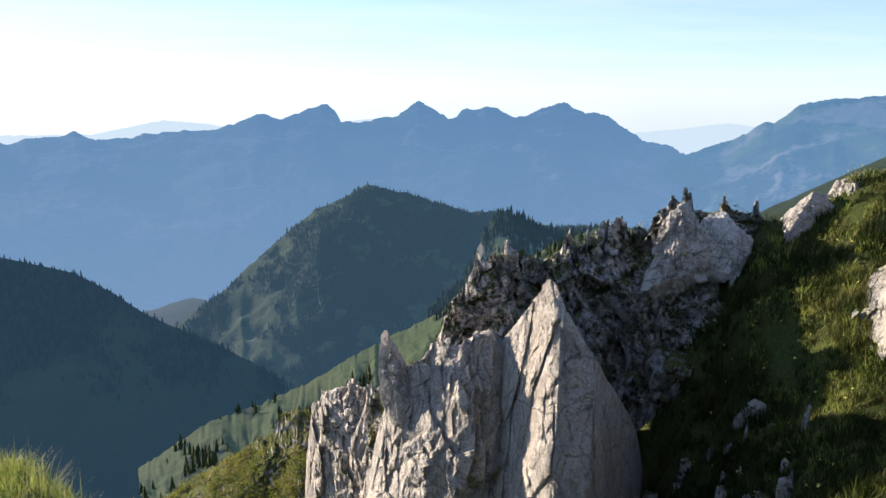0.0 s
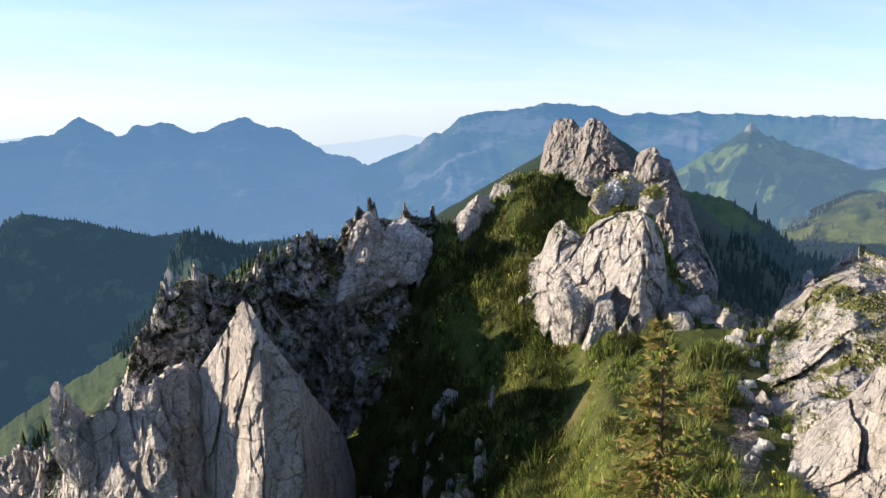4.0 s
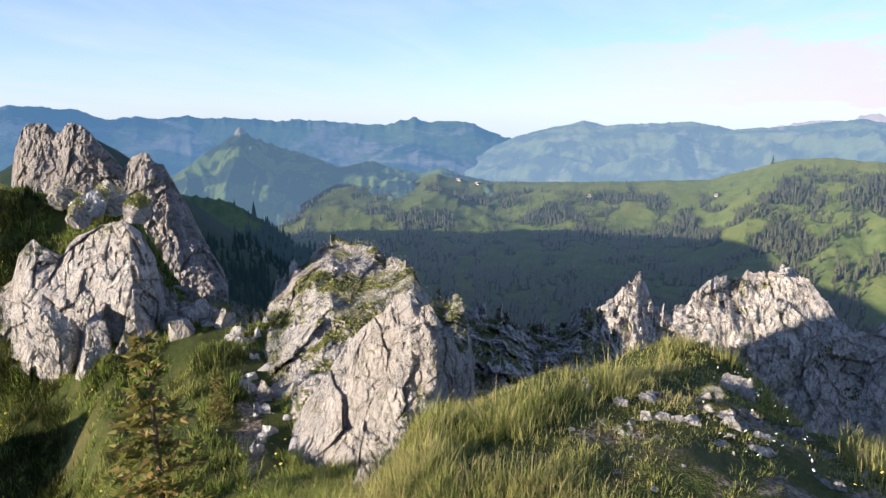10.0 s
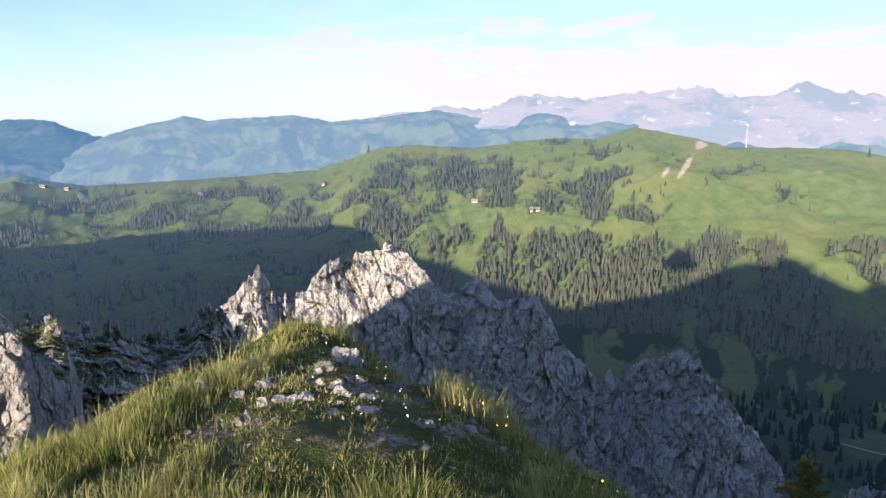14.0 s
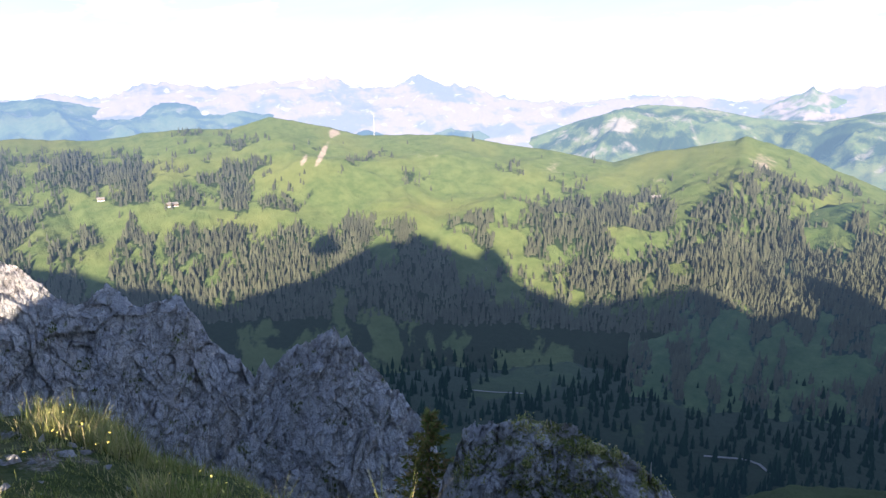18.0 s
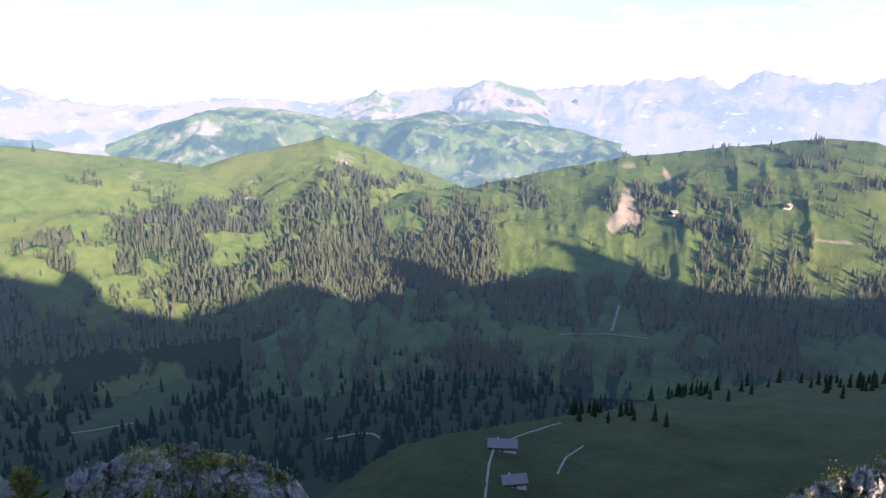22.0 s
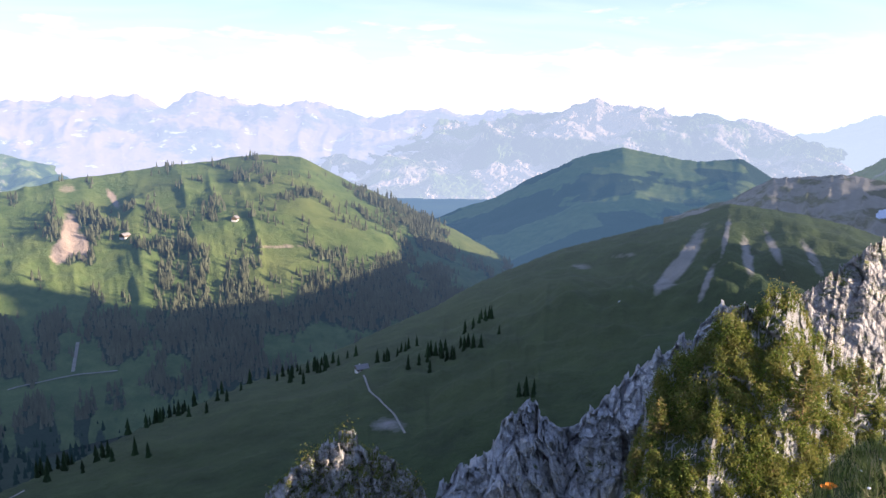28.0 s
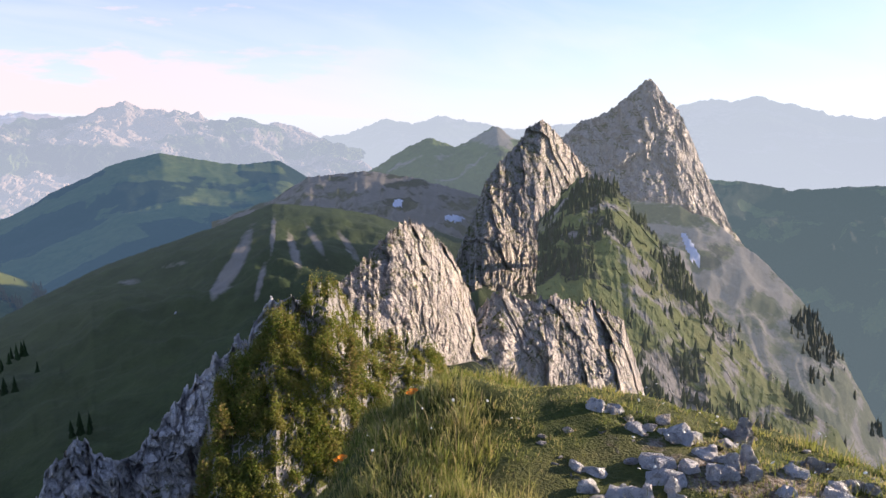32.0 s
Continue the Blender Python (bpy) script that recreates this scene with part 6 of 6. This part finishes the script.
def cairn(place, wide, label):
    """Flat stones heaped into a small marker, each narrower than the one below."""
    ob = new("cairn")
    ob.location = place
    tagged(ob, label, "cairn")
    z = -0.1
    for k in range(6):
        w = wide * (1 - 0.13 * k)
        me = block_mesh("cairn_stone", (w / 2, w * 0.42, wide * 0.13), (ROCK_FAR, ROCK_GREY)[k % 2], 500 + k, 3, 0.1)
        me.transform(Matrix.Translation((0.03 * math.sin(k * 2.1), 0.03 * math.cos(k * 1.7), z)) @ Matrix.Rotation(k * 1.3, 4, "Z"))
        part("cairn_stone", me, ob)
        z += wide * 0.2
    return ob


cairn(bearing(89.5, 45.6, 45.6 * math.tan(radians(-11.3))), 0.55, "small cairn of flat stones on the pinnacle's top")


def track(hill_name, points, wide, label, lift=0.35):
    """A pale way laid over a slope through a few bearings and elevations."""
    pts = [spot(hill_name, *p) for p in points]
    fine = []
    for a, b in zip(pts[:-1], pts[1:]):
        n = max(2, int((b - a).length / 10))
        fine += [a.lerp(b, k / n) for k in range(n)]
    fine.append(pts[-1])
    P = HILLS[hill_name][0].reshape(-1, 3)
    V = []
    for k, p in enumerate(fine):
        d = (fine[min(k + 1, len(fine) - 1)] - fine[max(k - 1, 0)]).to_2d()
        d = d.normalized() if d.length > 0 else Vector((1, 0))
        near = P[np.argmin((P[:, 0] - p.x) ** 2 + (P[:, 1] - p.y) ** 2)]
        z = max(p.z, float(near[2])) + lift
        for s in (-1, 1):
            V.append((p.x - d.y * wide * s, p.y + d.x * wide * s, z))
    F = [(2 * k, 2 * k + 1, 2 * k + 3, 2 * k + 2) for k in range(len(fine) - 1)]
    return tagged(new("track", mesh_of("track", V, F, TRACK)), label, "track", kind="structure")


track("alpine_meadow", [(158.4, -31.5), (158.8, -29.0), (159.3, -27.6), (162, -26.6), (165, -25.6)], 0.7, "pale gravel track to the meadow hut")
track("alpine_meadow", [(164.8, -29.4), (165.4, -28.2), (167, -27.2)], 0.7, "thin footpath over the meadow")
track("alpine_meadow", [(194.5, -25.2), (193.4, -23.6), (191.4, -21.8), (190.9, -20.6)], 0.8, "thin footpath over the meadow")

track("wooded_alp", [(164.6, -18.8), (166.8, -18.6), (168.9, -18.5), (171.8, -18.6)], 2.2, "pale farm track across a shaded clearing", 1.0)
track("wooded_alp", [(169.3, -16.4), (169.1, -17.4), (168.8, -18.4)], 2.4, "pale stony gully above the farm track", 1.0)
track("ground", [(124.5, -23.6), (126.8, -23.5), (129.3, -23.3)], 1.6, "pale farm track on the valley floor", 1.0)
track("ground", [(144.4, -27.1), (147.4, -27.0), (150.3, -27.1)], 2.2, "valley road beside the meadow", 1.0)


# ---- grass, herbs and stones on the summit ----
def blade_material(name, a, c, straw, straw_share):
    m, t, b = material(name)
    g = t.nodes.new("ShaderNodeNewGeometry").outputs["Random Per Island"]
    col = mixed(t, g, a, c)
    col = mixed(t, ramp(t, noise_tex(t, place_of(t), 1.4, 4, 0.6), ((0.42, 0.0), (0.66, 0.75))), col, tuple((x + y) / 2 for x, y in zip(c, straw)))
    pick = maths(t, "FRACT", maths(t, "MULTIPLY", g, 37.7))
    col = mixed(t, ramp(t, pick, ((1 - straw_share, 0.0), (1 - straw_share + 0.02, 1.0))), col, straw)
    link(t, col, b.inputs["Base Color"])
    b.inputs["Roughness"].default_value = 0.6
    # blades let light through
    tr = t.nodes.new("ShaderNodeBsdfTranslucent")
    link(t, col, tr.inputs[0])
    x = t.nodes.new("ShaderNodeMixShader")
    x.inputs[0].default_value = 0.4
    link(t, b.outputs[0], x.inputs[1])
    link(t, tr.outputs[0], x.inputs[2])
    link(t, x.outputs[0], t.nodes["Material Output"].inputs[0])
    return m


GRASS = blade_material("grass_blades", (0.075, 0.118, 0.020), (0.35, 0.36, 0.095), (0.48, 0.39, 0.18), 0.2)
# dark herb green, lowered further to deepen the gully's shade by colour
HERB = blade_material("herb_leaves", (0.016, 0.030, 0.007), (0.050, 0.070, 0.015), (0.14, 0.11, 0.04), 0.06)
SCRUB = blade_material("scrub_leaves", (0.055, 0.085, 0.014), (0.22, 0.25, 0.045), (0.34, 0.24, 0.09), 0.07)
NEEDLE = blade_material("spruce_needles", (0.07, 0.11, 0.02), (0.21, 0.23, 0.05), (0.34, 0.24, 0.09), 0.25)


def blades(points, tall, wide, rng, lean=0.45, heading=None):
    """Bent blades as joined geometry, five points each."""
    n = len(points)
    dirs = rng.uniform(0, 2 * np.pi, n) if heading is None else heading
    side = np.stack([np.cos(dirs), np.sin(dirs), 0 * dirs], -1)
    bow = np.stack([-np.sin(dirs), np.cos(dirs), 0 * dirs], -1) * (tall * rng.uniform(0.1, 2 * lean, n))[:, None]
    upv = np.array([0, 0, 1.0])
    w = wide[:, None]
    h = tall[:, None]
    v = np.stack([points - side * w, points + side * w, points - side * w * 0.8 + bow * 0.3 + upv * h * 0.55, points + side * w * 0.8 + bow * 0.3 + upv * h * 0.55, points + bow + upv * h * 0.95], 1)
    tri = np.array([[0, 1, 3], [0, 3, 2], [2, 3, 4]])
    return v.reshape(-1, 3), (np.arange(n)[:, None, None] * 5 + tri[None]).reshape(-1, 3)


BARE = [(87, 4.7, 7, 0.45, 1.4), (97, 4.2, 7, 0.55, 1.3), (80, 4.1, 5, 0.4, 1.2), (90, 3.6, 9, 0.4, 1.1), (50, 8.8, 1.4, 2.4, 1.6), (244, 4.6, 9, 0.6, 1.3), (257, 4.4, 9, 0.7, 1.6), (248, 3.8, 14, 0.4, 1.0)]


def meadow(name, az, r, count, tall, mat, label, seed, gap=-0.1, category="grass", each=26, worn=1.0):
    """Tufts of blades that spread from their middles, closer where the turf is thick, none where it is worn."""
    rng = np.random.default_rng(seed)
    tufts = count // each
    a = rng.uniform(*az, tufts)
    d = np.exp(rng.uniform(math.log(r[0]), math.log(r[1]), tufts))
    c = summit(a, d)
    thick = fbm(c * (1, 1, 0) / 0.9, 3, 33) + 0.4 * fbm(c * (1, 1, 0) / 0.25, 2, 31)
    keep = thick > gap + worn * blobs(a, d, BARE)
    c, d, thick = c[keep], d[keep], thick[keep]
    size = rng.uniform(*tall, len(c)) * rng.lognormal(0, 0.25, len(c)) * (0.8 + 0.4 * np.clip(thick, 0, 1.2))
    ang = rng.uniform(0, 2 * np.pi, (len(c), each))
    off = np.abs(rng.normal(0, 1, (len(c), each))) * (0.35 * size + 0.02)[:, None]
    x, y = c[:, :1] + np.cos(ang) * off, c[:, 1:2] + np.sin(ang) * off
    p = summit(np.degrees(np.arctan2(x.ravel(), y.ravel())), np.hypot(x.ravel(), y.ravel()))
    far = np.repeat(d, each)
    h = np.repeat(size, each) * rng.uniform(0.55, 1.15, len(p))
    v, f = blades(p - (0, 0, 0.01), h, np.maximum(0.0019, 0.00055 * far) * rng.uniform(0.7, 1.3, len(p)), rng, 0.42, ang.ravel() - np.pi / 2 + rng.normal(0, 0.5, len(p)))
    return tagged(new(name, mesh_of(name, v, f, mat, smooth=False)), label, category, kind="stuff")


LUSH = blade_material("lush_grass", (0.050, 0.092, 0.014), (0.29, 0.345, 0.065), (0.38, 0.34, 0.13), 0.10)
meadow("grass", (54, 128), (2.3, 7.6), 210000, (0.05, 0.14), GRASS, "thick tufts of sunlit summit grass with dry straw", 41)
meadow("short_grass", (54, 128), (2.3, 7.6), 90000, (0.025, 0.055), GRASS, "short grass between the tufts of the knoll", 47, each=10, gap=-0.9, worn=0.45)
meadow("grass", (26, 60), (3.6, 13), 90000, (0.08, 0.17), LUSH, "lush green grass on the slope by the young spruce", 42, gap=-0.5)
meadow("grass", (24, 50), (12.5, 19), 36000, (0.10, 0.18), LUSH, "green grass on the top of the hump", 43, gap=-0.5)
meadow("herbs", (22, 52), (8.5, 18), 70000, (0.07, 0.20), HERB, "dark leafy clumps on the grassy hump", 49, gap=0.25, category="plants")
meadow("herbs", (27, 60), (3.8, 8.5), 36000, (0.05, 0.13), HERB, "dark leafy clumps in the sloping grass", 50, gap=0.45, category="plants")
meadow("herbs", (60, 126), (2.6, 7.0), 22000, (0.04, 0.09), HERB, "dark herb clumps among the summit grass", 51, gap=0.45, category="plants")
meadow("herbs", (216, 270), (2.8, 6.6), 24000, (0.05, 0.11), HERB, "dark herb clumps at the edge of the summit", 52, gap=0.4, category="plants")
meadow("grass", (-38, -8), (3.2, 13), 30000, (0.08, 0.16), LUSH, "grass at the brink above the valley", 44, gap=-0.6)
meadow("grass", (214, 274), (2.6, 7.0), 100000, (0.05, 0.12), GRASS, "tufted grass at the edge of the summit", 45)
meadow("short_grass", (214, 274), (2.6, 7.0), 50000, (0.025, 0.05), GRASS, "short grass between the stones at the edge", 48, each=10, gap=-0.9, worn=0.4)
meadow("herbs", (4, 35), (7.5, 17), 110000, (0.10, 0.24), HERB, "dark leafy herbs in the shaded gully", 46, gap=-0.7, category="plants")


# ---- young spruces, scrub, flowers and loose stones ----
BARK = plain("spruce_bark", (0.16, 0.11, 0.075), 0.9, 0.3, 20.0)


def spruce(place, tall, label, seed, thin=1.0, mat=None):
    """A young spruce: a tapered trunk, whorls of drooping boughs, and needles along them."""
    rng = np.random.default_rng(seed)
    ob = new("young_spruce")
    ob.location = place
    tagged(ob, label, "tree")
    rings = []
    for k in range(9):
        f = k / 8
        rings.append([(math.cos(a) * 0.022 * tall * (1.05 - f) * 0.8 + 0.01 * tall * math.sin(5 * f), math.sin(a) * 0.022 * tall * (1.05 - f) * 0.8, f * tall - 0.15 * (k == 0)) for a in np.linspace(0, 2 * np.pi, 7)[:6]])
    V = np.array(rings).reshape(-1, 3)
    F = [(k * 6 + i, k * 6 + (i + 1) % 6, k * 6 + 6 + (i + 1) % 6, k * 6 + 6 + i) for k in range(8) for i in range(6)]
    part("trunk", mesh_of("trunk", V, F, BARK), ob)
    pts, dirs = [], []
    bv, bf = [], []
    whorls = int(10 + tall * 4)
    for w in range(whorls):
        f = 0.06 + 0.9 * w / whorls
        reach = tall * 0.27 * (1 - f) ** 0.8 * thin
        for _ in range(6):
            a = rng.uniform(0, 2 * np.pi)
            d = np.array([math.cos(a), math.sin(a), rng.uniform(-0.15, 0.35)])
            l = reach * rng.uniform(0.5, 1.15)
            root = np.array([0.01 * tall * math.sin(5 * f), 0, f * tall])
            side = np.cross(d, (0, 0, 1))
            n0 = len(bv)
            for s, wd in ((0, 0.006), (1, 0.002)):
                c = root + d * l * s
                bv += [c + side * wd * tall * 0.5, c - side * wd * tall * 0.5, c + np.array([0, 0, wd * tall * 0.7])]
            bf += [(n0, n0 + 1, n0 + 4, n0 + 3), (n0 + 1, n0 + 2, n0 + 5, n0 + 4), (n0 + 2, n0, n0 + 3, n0 + 5)]
            k = int(22 * thin)
            u = rng.uniform(0.1, 1.0, k)
            pts.append(root + d * (l * u)[:, None] + side * (rng.normal(0, 0.10, k) * l)[:, None] + np.array([0, 0, 1]) * (rng.normal(-0.02, 0.05, k) * l)[:, None])
            dirs.append(d + rng.normal(0, 0.5, (k, 3)))
    tagged(part("branchwork", mesh_of("branchwork", bv, bf, BARK, smooth=False), ob), kind="stuff")
    p, d = np.concatenate(pts), np.concatenate(dirs)
    d /= np.linalg.norm(d, axis=1, keepdims=True)
    s = np.cross(d, rng.normal(size=d.shape))
    s /= np.linalg.norm(s, axis=1, keepdims=True)
    ln = tall * 0.034 * rng.uniform(0.6, 1.4, len(p))[:, None]
    v = np.stack([p - s * ln * 0.28, p + s * ln * 0.28, p + d * ln * 1.3], 1).reshape(-1, 3)
    tagged(part("needles", mesh_of("needles", v, np.arange(len(v)).reshape(-1, 3), mat or NEEDLE, smooth=False), ob), kind="stuff")
    return ob


def on_summit(az, r, dz=0.0):
    p = summit(az, r)[0]
    return Vector((p[0], p[1], p[2] + dz))


spruce(on_summit(42.8, 5.8), 1.85, "slender young spruce, half brown, in the sloping grass", 61, 1.0)
spruce(on_summit(46.6, 9.0), 0.7, "little bushy spruce beside the worn path", 62, 1.2)
spruce(bearing(123.2, 10.5, -6.6), 2.0, "dark young pine growing beside the rocky knob", 63, 1.3)
spruce(bearing(225.3, 27.0, -10.4), 2.6, "small spruce on the scrubby dome", 64)
spruce(bearing(228.6, 26.6, -9.4), 2.0, "small brownish spruce on the scrubby dome", 65)
spruce(bearing(215.0, 24.5, -11.5), 2.4, "small spruce beside the limestone rib", 66)
spruce(bearing(213.4, 23.5, -12.2), 1.6, "bushy little spruce beside the limestone rib", 67, 1.2)


def sheath(name, owner_label, mat, count, size, label, seed, grow=0.0):
    """Leaves strewn over the upper faces of a thing's blocks."""
    rng = np.random.default_rng(seed)
    pts = []
    for ob in scene.objects:
        if ob.get("label") == owner_label:
            for c in ob.children or (ob,):
                n = len(c.data.polygons)
                ce, no = np.empty(n * 3), np.empty(n * 3)
                c.data.polygons.foreach_get("center", ce)
                c.data.polygons.foreach_get("normal", no)
                ce, no = ce.reshape(-1, 3), no.reshape(-1, 3)
                pts.append(ce[no[:, 2] > grow] + np.array(ob.location))
    p = np.concatenate(pts)
    tuft = fbm(p / 0.9, 3, seed) + 0.5 * fbm(p / 0.3, 2, seed + 3)
    p = p[tuft > -0.1]
    p = p[rng.integers(0, len(p), count)] + rng.normal(0, size * 0.8, (count, 3))
    p[:, 2] += np.abs(rng.normal(0, 1, count)) * size * 2.2 * (0.5 + np.clip(fbm(p / 1.1, 2, seed + 5), 0, 1) * 2)
    d = rng.normal(size=(count, 3)) + (0, 0, 0.6)
    d /= np.linalg.norm(d, axis=1, keepdims=True)
    s = np.cross(d, rng.normal(size=d.shape))
    s /= np.linalg.norm(s, axis=1, keepdims=True)
    v = np.stack([p - s * size * 0.4, p + s * size * 0.4, p + d * size * 1.2], 1).reshape(-1, 3)
    return tagged(new(name, mesh_of(name, v, np.arange(len(v)).reshape(-1, 3), mat, smooth=False)), label, "shrubs", kind="stuff")


sheath("dwarf_scrub", "steep dome overgrown with green scrub", SCRUB, 130000, 0.07, "low green scrub covering the steep dome", 71)
sheath("dwarf_scrub", "steep bank of low green scrub with pale rock edges", SCRUB, 45000, 0.055, "dense low scrub on the bank above the valley", 76)
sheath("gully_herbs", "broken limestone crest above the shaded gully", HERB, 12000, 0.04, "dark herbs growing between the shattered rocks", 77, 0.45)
sheath("grass_tufts", "rocky knob with tufts of grass on top", GRASS, 6000, 0.03, "grass tufts on the rocky knob", 72, 0.75)
sheath("grass_tufts", "bright limestone outcrop with grass in its cracks", GRASS, 5000, 0.024, "grass growing in the cracks of the outcrop", 73, 0.9)
sheath("moss_tufts", "mossy limestone tooth above the meadow", SCRUB, 9000, 0.07, "dark scrub on the limestone tooth", 74, 0.5)
sheath("grass_tufts", "flat rocks on the top of the hump", GRASS, 3000, 0.035, "grass between the flat rocks", 75, 0.7)


def flowers(name, az, r, count, colour, size, label, seed, tall=(0.08, 0.2)):
    """Small flower heads as joined geometry over a stretch of turf."""
    rng = np.random.default_rng(seed)
    mat = plain(name + "_petals", colour, 0.7, 0.15, 30.0)
    a = rng.uniform(*az, count)
    d = rng.uniform(*r, count)
    p = summit(a, d)
    p = p[fbm(p * (1, 1, 0) / 0.5, 2, seed) > 0.1]
    n = len(p)
    p[:, 2] += rng.uniform(*tall, n)
    ang = np.linspace(0, 2 * np.pi, 7)[:6]
    tilt = rng.normal(0, 0.5, (n, 2))
    ring = np.stack([np.cos(ang)[None] + 0 * tilt[:, :1], np.sin(ang)[None] + 0 * tilt[:, :1], tilt[:, :1] * np.cos(ang)[None] + tilt[:, 1:] * np.sin(ang)[None]], -1)
    v = np.concatenate([ring * size * rng.uniform(0.7, 1.3, (n, 1, 1)) + p[:, None], p[:, None] + (0, 0, size * 0.6)], 1).reshape(-1, 3)
    tri = np.array([[i, (i + 1) % 6, 6] for i in range(6)])
    return tagged(new(name, mesh_of(name, v, (np.arange(n)[:, None, None] * 7 + tri[None]).reshape(-1, 3), mat, smooth=False)), label, "flowers", kind="stuff")


flowers("white_flowers", (86, 104), (3.6, 6.2), 120, (0.75, 0.75, 0.66), 0.006, "small white flowers in the summit grass", 81)
flowers("yellow_flowers", (96, 122), (3.0, 5.2), 150, (0.62, 0.52, 0.12), 0.006, "small yellow flowers on the shaded brink", 82)
flowers("yellow_flowers", (18, 36), (10, 16), 170, (0.72, 0.60, 0.12), 0.022, "yellow flowers among the gully herbs", 83)
flowers("yellow_flowers", (28, 56), (6, 11), 130, (0.75, 0.62, 0.12), 0.014, "yellow flowers in the sloping grass", 84)
flowers("white_flowers", (222, 268), (3.0, 5.4), 160, (0.80, 0.78, 0.66), 0.008, "small pale flowers at the edge of the summit", 85)


def hawkweed(place, tall, label):
    """An orange flower on a thin stem."""
    ob = new("orange_flower")
    ob.location = place
    tagged(ob, label, "flower")
    stem = plain("stem_green", (0.10, 0.14, 0.04), 0.7)
    petal = plain("orange_petals", (0.80, 0.24, 0.02), 0.6, 0.1, 60.0)
    V = [(math.cos(a) * 0.004 + 0.02 * f * f, math.sin(a) * 0.004, f * tall) for f in (0, 0.35, 0.7, 1) for a in (0, 2.1, 4.2)]
    part("stem", mesh_of("stem", V, [(k * 3 + i, k * 3 + (i + 1) % 3, k * 3 + 3 + (i + 1) % 3, k * 3 + 3 + i) for k in range(3) for i in range(3)], stem), ob)
    for h, off in ((tall, 0.02), (tall * 0.97, 0.05)):
        pv, pf = [], []
        for i in range(14):
            a = i * 2 * math.pi / 14
            n0 = len(pv)
            pv += [(off + 0.006 * math.cos(a), 0.006 * math.sin(a), h), (off + 0.027 * math.cos(a - 0.16), 0.027 * math.sin(a - 0.16), h + 0.012), (off + 0.027 * math.cos(a + 0.16), 0.027 * math.sin(a + 0.16), h + 0.012)]
            pf.append((n0, n0 + 1, n0 + 2))
        part("flower_head", mesh_of("flower_head", pv, pf, petal, smooth=False), ob)
    return ob


hawkweed(on_summit(229.0, 4.35), 0.30, "orange hawkweed flower on a thin stem in the grass")
hawkweed(on_summit(223.6, 4.1), 0.16, "short orange hawkweed flower in the grass")

STONES = [block_mesh("stone", (1, 0.75, 0.38), m, 300 + k, 2, 0.2, (0, 0)) for k, m in enumerate((ROCK_DARK, ROCK_RUBBLE, ROCK_DARK, ROCK, ROCK_RUBBLE, ROCK_DARK))]
rng = np.random.default_rng(77)
for az_range, r_range, count, group in (((74, 104), (3.3, 5.6), 55, "stones on the knoll"), ((236, 268), (3.1, 5.0), 90, "stones at the edge"), ((46, 51), (7.5, 11), 40, "stones on the path")):
    for _ in range(count):
        a, r, s = rng.uniform(*az_range), rng.uniform(*r_range), min(0.09, 0.022 * rng.lognormal(0, 0.6))
        ob = new("stone", STONES[rng.integers(0, 6)])
        ob.matrix_basis = Matrix.Translation(on_summit(a, r, s * 0.05)) @ Matrix.Rotation(rng.uniform(0, 6.28), 4, "Z") @ Matrix.Rotation(rng.uniform(-0.4, 0.4), 4, "X") @ Matrix.Scale(s, 4)
        tagged(ob, "loose pale limestone chip lying on worn turf", "stone", group)
